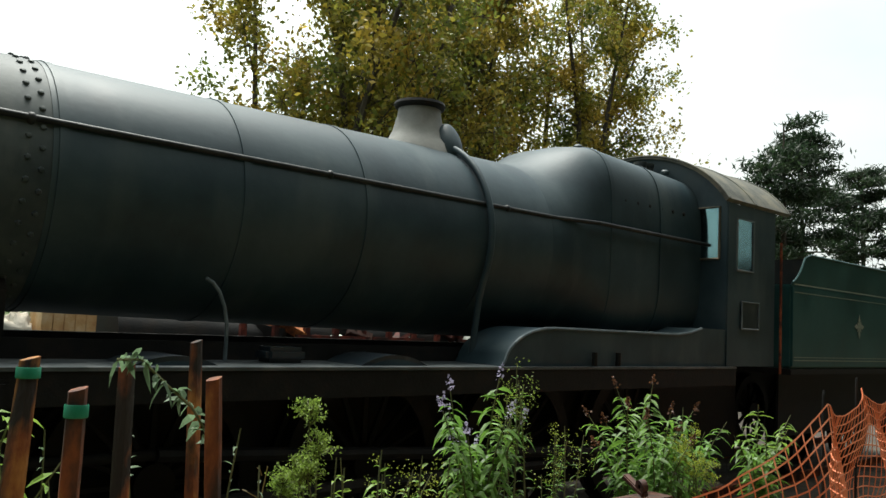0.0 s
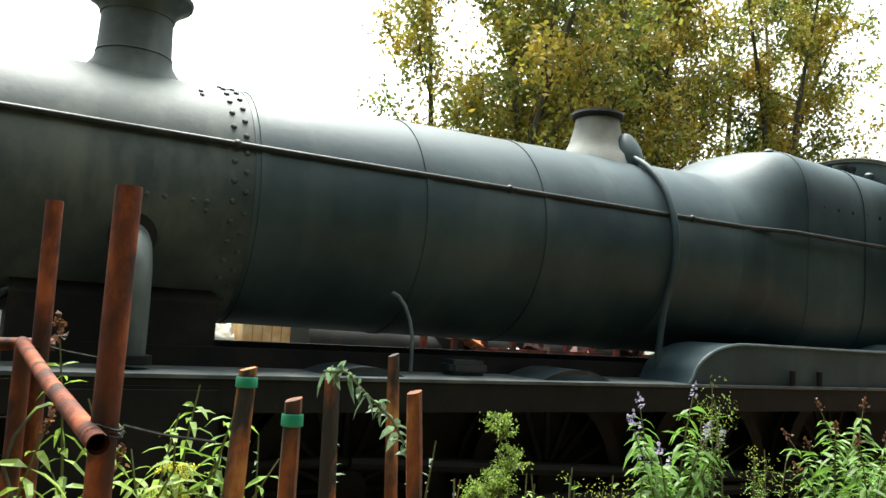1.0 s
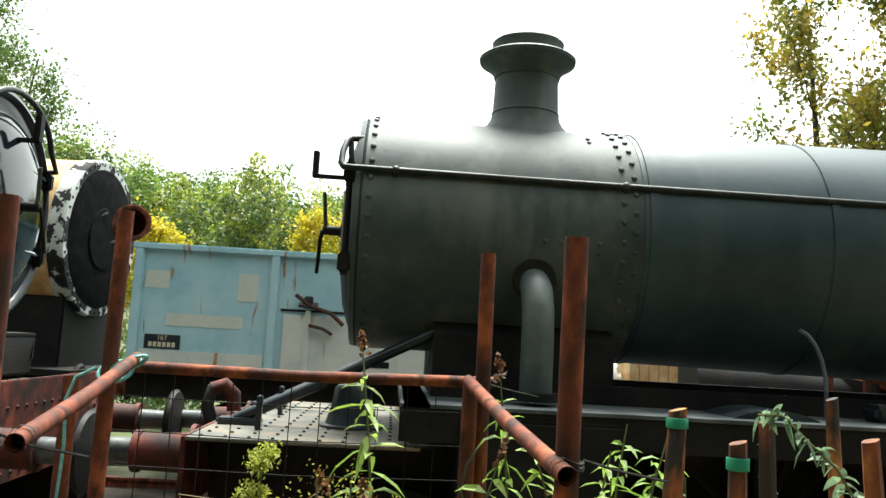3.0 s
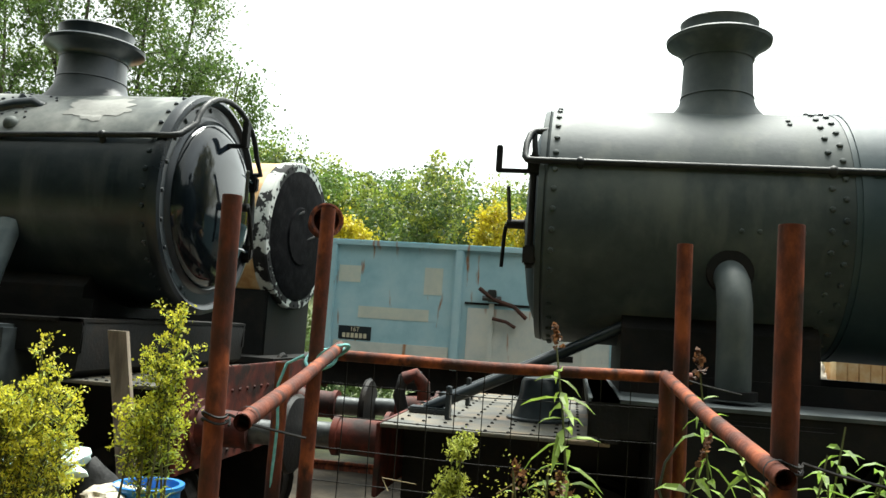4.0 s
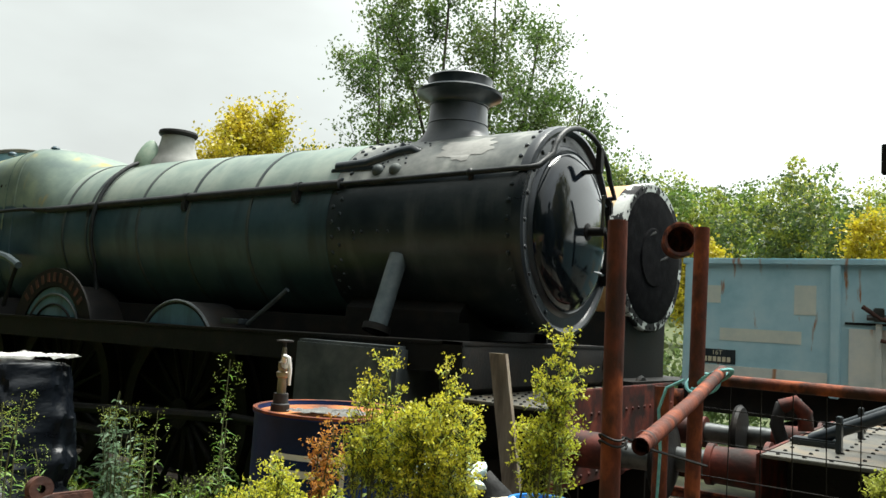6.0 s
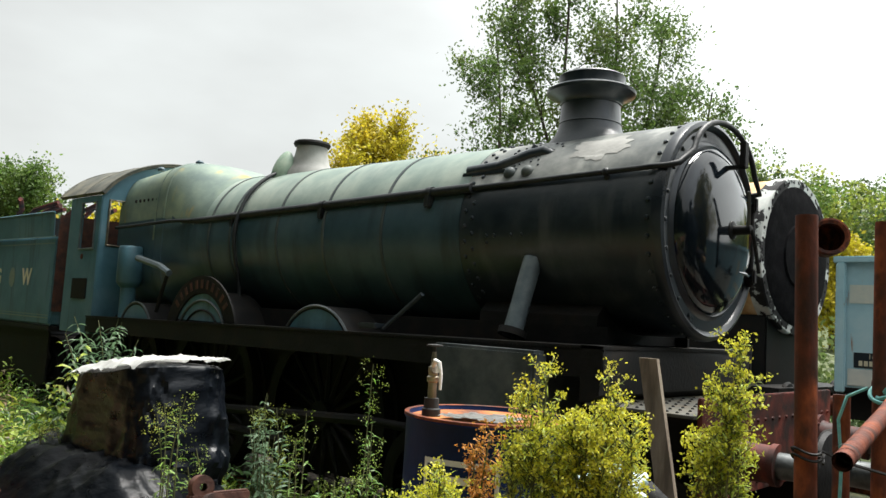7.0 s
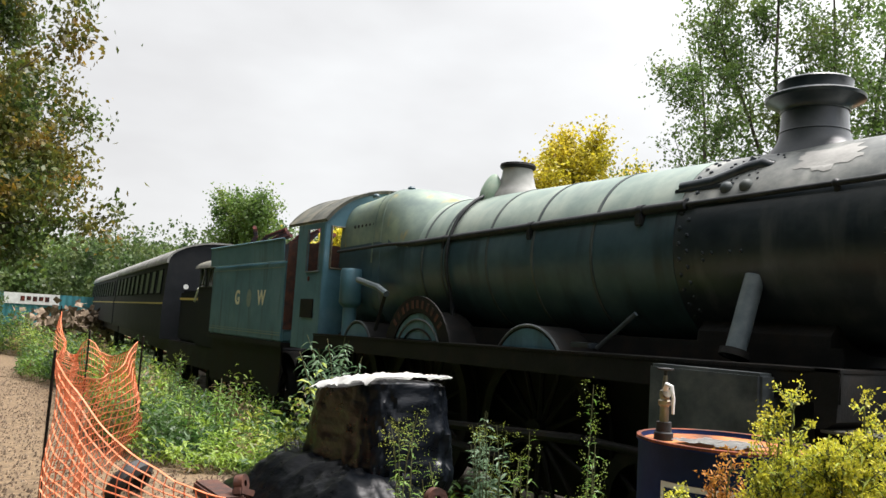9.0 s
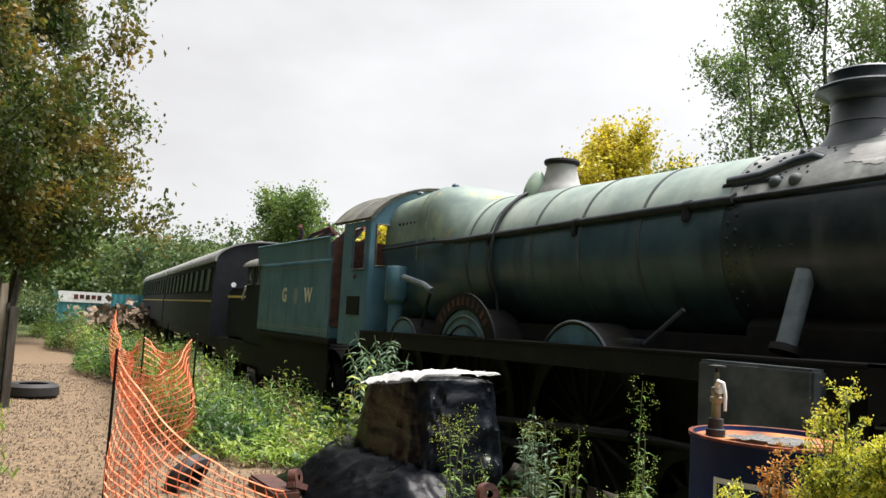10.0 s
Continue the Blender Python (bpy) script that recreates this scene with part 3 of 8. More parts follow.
def locomotive(name, x0, d, y, L, label):
    """A tapered-boiler steam engine. x0: smokebox front; d: +1 when the cab lies towards +x. L: sizes."""
    X = lambda s: x0 + d * s
    zc, fp, ye = L["zc"], L["fp"], L["edge"]
    t = thing(name, (X(0), y, 0), label, "locomotive")
    rs = L["rs"]
    # smokebox
    b = B()
    lathe(b, [(0, rs - 0.10), (d * 0.0, rs - 0.03), (d * 0.03, rs), (d * 0.6, rs), (d * 1.2, rs), (d * L["sb"], rs)], (X(0), y, zc), "x", 144)
    sb = part("smokebox", b, L["m_smoke"], t)
    rv = B()
    for s in (0.07, L["sb"] - 0.13, L["sb"] - 0.055):
        for k in range(40):
            a = 2 * math.pi * (k + (0.5 if s > 1 and s < L["sb"] - 0.1 else 0)) / 40
            rivet(rv, (X(s), y + rs * math.cos(a), zc + rs * math.sin(a)), (0, math.cos(a), math.sin(a)), 0.021)
    for s, a in ((L["sb"] - 0.30, 128), (L["sb"] - 0.30, 124), (L["sb"] - 0.36, 186), (L["sb"] - 0.28, 186), (L["sb"] - 0.28, 190), (L["sb"] - 0.52, 186), (L["sb"] - 0.62, 186)):
        rivet(rv, (X(s), y + rs * math.cos(radians(a)), zc + rs * math.sin(radians(a))), (0, math.cos(radians(a)), math.sin(radians(a))), 0.017)
    tagged(part("rivets", rv, L["m_smoke"], sb), kind="stuff")
    # front ring and dished door
    b = B()
    lathe(b, [(0.02, rs - 0.12), (-0.02, rs - 0.115), (-0.03, rs - 0.05), (-0.025, rs - 0.015), (0.01, rs - 0.005)] if d > 0 else
          [(-0.01, rs - 0.19), (0.028, rs - 0.185), (0.038, rs - 0.165), (0.026, rs - 0.145), (0.012, rs - 0.13), (0.012, rs - 0.055), (0.032, rs - 0.045), (0.044, rs - 0.02), (0.034, rs + 0.008), (0.0, rs + 0.018), (-0.035, rs + 0.016), (-0.036, rs)], (X(0), y, zc), "x", 72, False)
    part("front_ring", b, L["m_ring"], sb)
    b = B()
    rd = rs - (0.13 if d > 0 else 0.175)
    dish = 1.0 if d > 0 else 1.35
    prof = [(0.0, rd), (-0.035, rd), (-0.055 * dish, rd - 0.025), (-0.090 * dish, rd * 0.80), (-0.117 * dish, rd * 0.52), (-0.131 * dish, rd * 0.22), (-0.134 * dish, 0.0005)]
    lathe(b, [(d * a, r) for a, r in prof], (X(0), y, zc), "x", 64)
    door = part("smokebox_door", b, L["m_door"], sb)
    # locking handles on the centre boss
    xh = -0.13 * dish
    b = B()
    lathe(b, [(0, 0.07), (d * -0.02, 0.065), (d * -0.03, 0.035), (d * -0.15, 0.032), (d * -0.155, 0.01)], (X(xh + 0.01), y, zc), "x", 18)
    boss = part("boss", b, "dark", door)
    for s_, dy, dz in ((-0.11, -0.06, 0.26), (-0.14, 0.07, -0.30)):
        b = B()
        tube(b, [(X(xh + s_), y, zc), (X(xh + s_ - 0.015), y + dy * 0.2, zc + dz * 0.2), (X(xh + s_ - 0.03), y + dy, zc + dz)], 0.016, 8, True, 0.013)
        part("door_handle", b, "dark" if dz < 0 else "steel", boss)
    hs = -1 if d > 0 else 1
    for zz in (0.28, -0.28):
        b = B()
        tube(b, [(X(-0.06), y + hs * (rd + 0.03), zc + zz), (X(-0.085 * dish), y + hs * rd * 0.62, zc + zz), (X(-0.10 * dish), y + hs * rd * 0.35, zc + zz)], 0.018, 8)
        part("hinge_strap", b, L["m_door"], door)
        b = B()
        box(b, min(X(-0.02), X(-0.10)), max(X(-0.02), X(-0.10)), y + hs * (rd + 0.04) - 0.03, y + hs * (rd + 0.04) + 0.03, zc + zz - 0.06, zc + zz + 0.06, 0.012)
        part("hinge_lug", b, "dark", door)
    b = B()
    tube(b, [(X(-0.06), y + hs * (rd + 0.04), zc + 0.36), (X(-0.06), y + hs * (rd + 0.04), zc - 0.36)], 0.02, 10)
    part("hinge_pin", b, "dark", door)
    for k in range(10 if d < 0 else 0):
        b = B()
        q = radians(100 + 16 * k)
        rivet(b, (X(-0.012), y + (rs - 0.09) * math.cos(q), zc + (rs - 0.09) * math.sin(q)), (-d, 0, 0), 0.02)
        part("ring_bolt", b, L["m_ring"], sb)
    # lamp iron on a bracket above the door
    b = B()
    lr, lz = L["lamp"]
    box(b, min(X(-0.02), X(-lr)), max(X(-0.02), X(-lr)), y - 0.03, y + 0.03, lz, lz + 0.024, 0.004)
    box(b, min(X(0.03 - lr), X(-0.012 - lr)), max(X(0.03 - lr), X(-0.012 - lr)), y - 0.034, y + 0.034, lz, lz + 0.19, 0.006)
    part("lamp_bracket", b, "dark", sb)
    chimney(t, X(L["chim"]), y, zc + rs, L["lip"], L["cr"], L["m_chim"])
    # barrel, bands
    s0, s1, r0, r1 = L["sb"], L["fb"], rs + 0.004, L["r1"]
    b = B()
    mid = s0 + 0.5 * (s1 - s0)
    ends = [(s0, r0 - 0.03)] + [(s0 + (mid - s0) * k / 10, r0 + 0.42 * (r1 - r0) * k / 10) for k in range(11)] + [(mid + (s1 + 0.25 - mid) * k / 10, r0 + (r1 - r0) * (0.42 + 0.58 * k / 10)) for k in range(1, 11)]
    lathe(b, [(d * a_, q_) for a_, q_ in ends], (X(0), y, zc), "x", 144)
    barrel = part("boiler_barrel", b, L["m_barrel"], t)
    for s in L["bands"]:
        f = (s - s0) / (s1 - s0)
        rr = r0 + (r1 - r0) * (0.84 * f if f < 0.5 else 0.42 + 1.16 * (f - 0.5))
        b = B()
        bw = 0.03 if d > 0 else 0.02
        lathe(b, [(-bw, rr - 0.01), (0.004 - bw, rr + 0.007), (bw - 0.004, rr + 0.007), (bw, rr - 0.01)], (X(s), y, zc), "x", 144, False)
        part("boiler_band", b, L["m_barrel"] if d > 0 else "smoke", barrel)
    # square-topped firebox with rounded shoulders
    b = B()
    h0, w0 = L["fh"] - zc, L["fw"]
    secs = [(s1 - 0.32, r1 * 0.99, r1 * 0.985, r1 * 0.98, 2.0), (s1 - 0.12, r1 + 0.008, r1 + 0.02, r1 * 0.99, 2.15), (s1 + 0.12, r1 * 0.6 + w0 * 0.4, r1 * 0.45 + h0 * 0.55, r1 * 1.0, 2.6), (s1 + 0.34, w0 * 0.99, h0 * 0.985, r1, 3.5),
            (s1 + 0.50, w0, h0, r1 * 1.05, 4.2), (s1 + 0.505, w0 + 0.008, h0 + 0.008, r1 * 1.05, 4.2), (s1 + 0.56, w0 + 0.008, h0 + 0.008, r1 * 1.05, 4.3), (s1 + 0.565, w0, h0, r1 * 1.05, 4.3), (s1 + 0.62, w0, h0, r1 * 1.05, 4.3), (L["cab"] - 0.4, w0 * 0.985, h0 - 0.06, r1 * 1.05, 4.3), (L["cab"] + 0.05, w0 * 0.98, h0 - 0.09, r1 * 1.05, 4.3)]
    rows_ = []
    for sa_, sb_ in zip(secs, secs[1:]):
        cnt = max(1, int((sb_[0] - sa_[0]) / 0.2))
        rows_ += [tuple(p + (q - p) * k / cnt for p, q in zip(sa_, sb_)) for k in range(cnt)]
    loops(b, [superring(X(s), y, zc, w, h, hb, n, 112) for s, w, h, hb, n in rows_ + [secs[-1]]])
    fb = part("firebox", b, L["m_fire"], t)
    rr_ = lambda s: h0 - 0.06 * max(0, (s - s1 - 0.62)) / max(0.1, L["cab"] - 0.4 - s1 - 0.62)
    b = B()
    loops(b, [superring(X(s), y, zc, w0 * 0.997 + 0.006, rr_(s) + 0.006, r1 * 1.05, 4.3) for s in (L["cab"] - 0.95, L["cab"] - 0.91)])
    band_ = part("cladding_band", b, L["m_fire"], fb)
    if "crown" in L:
        paler_crown(band_, L["crown"][2], lambda x: L["rail_z"] - L["rail_drop"])
    for k in range(6):
        b = B()
        px = X(s1 + 0.75 + k * (L["cab"] - s1 - 1.0) / 6)
        rivet(b, (px, y - w0 * 0.965, zc + h0 * 0.50), (0, -1, 0.15), 0.028)
        part("washout_plug", b, "dark", fb)
    for s in (s1 + 0.50, L["cab"] - 0.2):
        b = B()
        lathe(b, [(0, 0.05), (0.03, 0.05), (0.05, 0.03), (0.055, 0.001)], (X(s), y - 0.45, zc + h0 * 0.965), "z", 14)
        part("plug_cover", b, L["m_fire"], fb)
    # safety valve bonnet with feed covers and pipe
    vx = X(L["valve"])
    vz = zc + L["r1"] - 0.10
    b = B()
    hh = L["vtop"] - vz
    vq = L["vr"]
    lathe(b, [(a_, q_ * vq) for a_, q_ in [(-0.1, 0.42), (0.08, 0.36), (0.13, 0.31), (hh * 0.45, 0.265), (hh * 0.75, 0.225), (hh * 0.90, 0.215), (hh * 0.93, 0.24), (hh * 0.965, 0.255), (hh, 0.25), (hh + 0.01, 0.22), (hh - 0.04, 0.19)]], (vx, y, vz), "z", 40, False)
    valve = part("safety_valve_cover", b, L["m_valve"], t)
    b = B()
    lathe(b, [(a_, q_ * vq) for a_, q_ in [(hh * 0.89, 0.219), (hh * 0.915, 0.248), (hh * 0.97, 0.262), (hh + 0.012, 0.252), (hh + 0.014, 0.20)]], (vx, y, vz), "z", 40, False)
    part("valve_rim", b, "dark", valve)
    for sg in (-1, 1):
        b = B()
        bmesh.ops.create_uvsphere(b, u_segments=18, v_segments=12, radius=1.0)
        for v in b.verts:
            v.co = Vector((vx + d * 0.15 + v.co.x * 0.13, y + sg * 0.26 + v.co.y * (0.12 - 0.04 * v.co.z) - sg * 0.04 * v.co.z, vz + 0.10 + v.co.z * L["feed_h"]))
        part("feed_cover", b, L["m_feed"], valve)
    ra = L["r1"] + 0.022
    ptsf = [(vx + d * 0.12, y - ra * math.sin(radians(a)), zc + ra * math.cos(radians(a))) for a in range(24, 118, 6)]
    ptsf += [(vx + d * 0.10, y - ra * 0.88, zc - 0.55), (vx + d * 0.06, y - ra * 0.86, fp + 0.03)]
    b = B()
    tube(b, ptsf, L["feed_r"], 12)
    part("feed_pipe", b, L["m_rail"] if d < 0 else L["m_barrel"], t)
    # handrail on knobs, bent round the front
    yr, zr = y - L["rail_y"], L["rail_z"]
    aa = math.atan2(zr - zc, L["rail_y"])
    off = math.hypot(L["rail_y"], zr - zc) - rs

    def rail_at(s):
        f = min(1.0, max(0.0, (s - s0) / (s1 - s0)))
        q = rs + (r1 - r0) * (0.84 * f if f < 0.5 else 0.42 + 1.16 * (f - 0.5)) + off
        return (X(s), y - q * math.cos(aa), zr - L["rail_drop"] * s / L["cab"])

    run = [(X(L["cab"] - 0.05), y - w0 - 0.06, zr - L["rail_drop"])] + [(X(s1 + 0.22), y - max(w0 + 0.06, L["rail_y"]), rail_at(s1 + 0.22)[2])] + [rail_at(s) for s in (s1 - 0.25, s1 - 1.2, s0 + 1.4, s0, 0.05)]
    b = B()
    if L["loop"]:
        run += [(X(-0.05), yr + 0.01, zr), (X(-0.10), yr + 0.05, zr + 0.02)]
        run += [(X(-0.12), y - 0.50 * math.cos(radians(a)) * 1.06, zr + 0.06 + 0.36 * math.sin(radians(a))) for a in range(12, 169, 12)]
        run += [(X(-0.10), y + L["rail_y"] - 0.05, zr + 0.02), (X(0.2), y + L["rail_y"], zr)]
    else:
        run += [(X(-0.06), yr, zr), (X(-0.10), yr + 0.01, zr + 0.005), (X(-0.118), yr + 0.03, zr + 0.03), (X(-0.115), yr + 0.08, zr + 0.12), (X(-0.10), yr + 0.16, zr + 0.20), (X(-0.07), yr + 0.19, zr + 0.228), (X(0.01), yr + 0.20, zr + 0.235)]
    tube(b, run, 0.021, 10)
    rail = part("handrail", b, L["m_rail"], t)
    if not L["loop"]:
        b = B()
        pts2 = [(X(-0.075), yr + 0.19, zr + 0.225), (X(-0.07), yr + 0.17, zr + 0.13), (X(-0.055), yr + 0.14, zr), (X(-0.04), yr + 0.14, zr - 0.06)]
        tube(b, pts2, 0.018, 10)
        part("door_handrail", b, L["m_rail"], t)
    for s in L["knobs"]:
        px_, py_, pz_ = rail_at(s)
        b = B()
        tube(b, [(px_, py_, pz_), (px_, py_ + 0.03, pz_ - 0.05), (px_, py_ + 0.09, pz_ - 0.07)], 0.02, 8, True, 0.034)
        bmesh.ops.create_uvsphere(b, u_segments=10, v_segments=8, radius=0.031, matrix=Matrix.Translation((px_, py_, pz_)))
        part("handrail_knob", b, L["m_rail"], rail)
    # footplate with its hanging edge strip
    b = B()
    box(b, min(X(L["fp0"]), X(L["cab"])), max(X(L["fp0"]), X(L["cab"])), y - ye, y + ye, fp - 0.02, fp)
    def settle(bm_):
        for v in bm_.verts:
            v.co.z -= L["fp_drop"] * (v.co.x - x0) / d / L["cab"]

    settle(b)
    plate = part("footplate", b, L["m_fp"], t)
    b = B()
    for sg in (-1, 1):
        yy = y + sg * (ye - 0.02)
        box(b, min(X(L["fp0"]), X(L["cab"])), max(X(L["fp0"]), X(L["cab"])), yy - 0.012, yy + 0.012, fp - 0.20, fp - 0.022)
    settle(b)
    part("valance", b, "dark", plate)
    # paler coat above the handrail line, darker one below
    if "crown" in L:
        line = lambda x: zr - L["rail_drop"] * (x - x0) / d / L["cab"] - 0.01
        paler_crown(sb, L["crown"][0], line)
        paler_crown(barrel, L["crown"][1], line)
        paler_crown(fb, L["crown"][2], line)
    # frames, saddle, cylinders
    b = B()
    for sg in (-1, 1):
        for sa, sb_, zt in ((L["plat"] + 0.01, L["fp0"] + 0.3, L["pz"] - 0.025), (L["fp0"] + 0.3, L["cab"] + 1.2, fp + 0.12)):
            box(b, min(X(sa), X(sb_)), max(X(sa), X(sb_)), y + sg * 0.62 - 0.015, y + sg * 0.62 + 0.015, 0.30, zt)
    part("main_frame", b, "dark", t)
    b = B()
    loops(b, [[(X(s), y - w, z) for w, z in ((-0.62, fp), (0.62, fp), (0.60, zc - rs + 0.12), (0.44, zc - rs + 0.28), (-0.44, zc - rs + 0.28), (-0.60, zc - rs + 0.12))] for s in (0.52, L["sb"] - 0.12)])
    part("saddle", b, "dark", t)
    for sg in (-1, 1):
        b = B()
        lathe(b, [(-0.46, 0.24), (-0.44, 0.30), (0.44, 0.30), (0.46, 0.24)], (X(L["cyl"]), y + sg * 1.0, 0.95), "x", 32)
        box(b, min(X(L["cyl"] - 0.45), X(L["cyl"] + 0.45)), max(X(L["cyl"] - 0.45), X(L["cyl"] + 0.45)), y + sg * 1.0 - 0.30, y + sg * 1.0 + 0.30, 0.95, fp - 0.06, 0.02)
        part("cylinder", b, L["m_cyl"], t)
    b = B()
    yy = y - 1.06
    tube(b, [(X(L["cyl"] + 0.4), yy, 0.92), (X(L["cyl"] + 1.5), yy, 0.92)], 0.035, 10)
    tube(b, [(X(L["cyl"] + 1.3), yy - 0.03, 0.92), (X(L["axles"][-1] - 0.3), yy - 0.03, 0.62)], 0.045, 8)
    part("connecting_rod", b, "dark", t)
    b = B()
    tube(b, [(X(L["axles"][0]), yy, 0.6), (X(L["axles"][-1]), yy, 0.6)], 0.05, 8)
    part("coupling_rod", b, "dark", t)
    for s in L["axles"]:
        for sg in (-1, 1):
            wheel(t, X(s), y + sg * 0.78, L["wr"], 16)
    for s in L["small"]:
        for sg in (-1, 1):
            wheel(t, X(s), y + sg * 0.78, 0.46, 10, "leading_wheel")
    # outside steam pipe from the smokebox to the cylinder
    b = B()
    tube(b, L["steam"], L["steam_r"], 20)
    sp = part("steam_pipe", b, L["m_pipe"], t)
    b = B()
    p0, p1 = Vector(L["steam"][-2]), Vector(L["steam"][-1])
    tube(b, [p1 - (p1 - p0).normalized() * 0.05, p1], L["steam_r"] + 0.035, 20)
    part("flange", b, "dark", sp)
    # front platform, beam and buffers
    f0 = L["plat"]
    b = B()
    box(b, min(X(f0), X(L["fp0"] + 0.12)), max(X(f0), X(L["fp0"] + 0.12)), y - ye, y + ye, L["pz"] - 0.02, L["pz"], 0.004)
    pl = part("front_platform", b, "tread", t, "worn chequered tread plate")
    rv = B()
    for i in range(9):
        for j in range(14):
            rivet(rv, (X(f0 + 0.07 + i * (L["fp0"] - f0 - 0.05) / 8.5), y - ye + 0.07 + j * (2 * ye - 0.14) / 13, L["pz"]), (0, 0, 1), 0.013)
    tagged(part("rivets", rv, "dark", pl), kind="stuff")
    b = B()
    loops(b, [[(X(L["fp0"] + u), yy2, z) for u, z in ((0.10, L["pz"]), (0.02, L["pz"] + 0.05), (-0.0, fp - 0.05), (0.02, fp), (0.16, fp), (0.16, L["pz"]))] for yy2 in (y - ye, y + ye)])
    part("step_plate", b, "dark", pl)
    b = B()
    box(b, min(X(f0), X(f0 - 0.03)), max(X(f0), X(f0 - 0.03)), y - ye + 0.04, y + ye - 0.04, 0.80, L["pz"] + L.get("beam_up", 0.0), 0.006)
    beam = part("buffer_beam", b, "red", t, "faded red buffer beam")
    rv = B()
    for j in range(18):
        for z in (0.86, L["pz"] - 0.06):
            rivet(rv, (X(f0 - 0.03), y - ye + 0.12 + j * (2 * ye - 0.24) / 17, z), (-d, 0, 0), 0.016)
    tagged(part("rivets", rv, "red", beam), kind="stuff")
    for sg in (-1, 1):
        buffer(t, X(f0 - 0.03), y + sg * 0.87, 1.06, -d, "red")
    return t, X


def paler_crown(ob, m_top, line):
    """Give the plates above a sloping line, z = line(x), a paler coat."""
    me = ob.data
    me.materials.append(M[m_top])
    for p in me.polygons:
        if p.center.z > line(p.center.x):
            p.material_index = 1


def splasher(parent, x, y0, y1, z, r, cz, m_side, m_top, rim=True):
    """A wheel cover standing on the footplate: an arc of plate with a flat face."""
    a0 = math.degrees(math.asin(max(-1, min(1, (z - cz) / r))))
    pts = arc((x, 0, cz), r, a0, 180 - a0, 18, "xz")
    b = B()
    loops(b, [[(p[0], yy, p[2]) for p in pts] for yy in (y0, y1)])
    ob = part("splasher", b, m_top, parent)
    b = B()
    slab(b, [(p[0], y0 - 0.002, p[2]) for p in arc((x, 0, cz), r - 0.03, a0 + 3, 177 - a0, 18, "xz")], (0, -1, 0), 0.003)
    part("face_plate", b, m_side, ob)
    if rim:
        b = B()
        tube(b, [(p[0], y0 - 0.004, p[2]) for p in pts], 0.014, 6)
        part("beading", b, "grey", ob)
    return ob


# ---------- the black goods engine ----------
YA = 6.0
LA = dict(zc=2.5, fp=1.435, edge=1.28, rs=0.80, sb=1.78, chim=1.12, lip=3.81, cr=0.232, vr=0.92, fb=6.40, r1=0.88, bands=(1.84, 3.0, 4.0, 5.28), fh=3.65, fw=0.90, cab=8.72,
          valve=5.12, vtop=3.76, rail_y=0.76, rail_z=2.80, rail_drop=0.03, fp_drop=0.0, lamp=(0.36, 2.87), loop=False, knobs=(0.22, 1.66, 3.66, 5.5, 7.2), fp0=0.33, plat=-0.78, pz=1.205, cyl=1.1, axles=(2.5, 4.1, 5.75, 7.4), small=(0.35,), wr=0.70,
          steam=[(0.45, 5.62, 2.20), (0.45, 5.30, 2.18), (0.45, 5.14, 2.10), (0.45, 5.07, 1.98), (0.45, 5.05, 1.8), (0.45, 5.05, 1.46)], steam_r=0.096,
          feed_h=0.20, feed_r=0.028, m_smoke="smoke", m_ring="smoke", m_door="blackA", m_chim="smoke", m_barrel="blackA", m_fire="blackA", m_valve="roofgrey", m_feed="blackA", m_rail="railpaint", m_fp="grey", m_cyl="dark", m_pipe="smoke")
engineA, XA = locomotive("steam_locomotive", -0.66, 1, YA, LA, "grimy black goods steam locomotive with tapered boiler, out of service")
b = B()
lathe(b, [(-0.03, 0.10), (-0.03, 0.132), (0.03, 0.132), (0.03, 0.10)], (0.45, 5.255, 2.175), "y", 26)
part("pipe_flange", b, "dark", engineA)
splasher(engineA, 1.80, 4.86, 5.3, 1.435, 0.62, 0.87, "blackA", "black", False)
splasher(engineA, 3.42, 4.86, 5.3, 1.435, 0.64, 0.87, "blackA", "black", False)
# long cover over the rear wheels, rising in a curve
b = B()
prof = [(4.45, 1.435)] + [(5.08 - 0.60 * math.cos(radians(a)), 1.435 + 0.32 * math.sin(radians(a))) for a in range(8, 91, 9)] + [(7.0, 1.755), (7.25, 1.78), (7.45, 1.83), (8.05, 1.83), (8.05, 1.435)]
loops(b, [[(x, yy, z) for x, z in prof] for yy in (4.80, 5.35)])
lc = part("wheel_cover", b, "blackA", engineA)
b = B()
tube(b, [(x, 4.797, z) for x, z in prof[:-2]], 0.013, 6)
part("beading", b, "pipeB", lc)
b = B()
tube(b, [(2.100, 5.2, 1.965), (2.150, 5.2, 1.94), (2.200, 5.2, 1.88), (2.240, 5.2, 1.79), (2.265, 5.2, 1.68), (2.270, 5.2, 1.56), (2.270, 5.2, 1.44)], 0.013, 8)
part("curved_guard", b, "pipeB", engineA)
b = B()
box(b, 2.50, 2.80, 5.05, 5.25, 1.437, 1.54, 0.03)
part("oil_box", b, "black", engineA)
for xx in (5.6, 5.95):
    b = B()
    tube(b, [(xx, 4.76, 1.44), (xx, 4.76, 1.56)], 0.025, 8)
    part("lubricator", b, "dark", engineA)


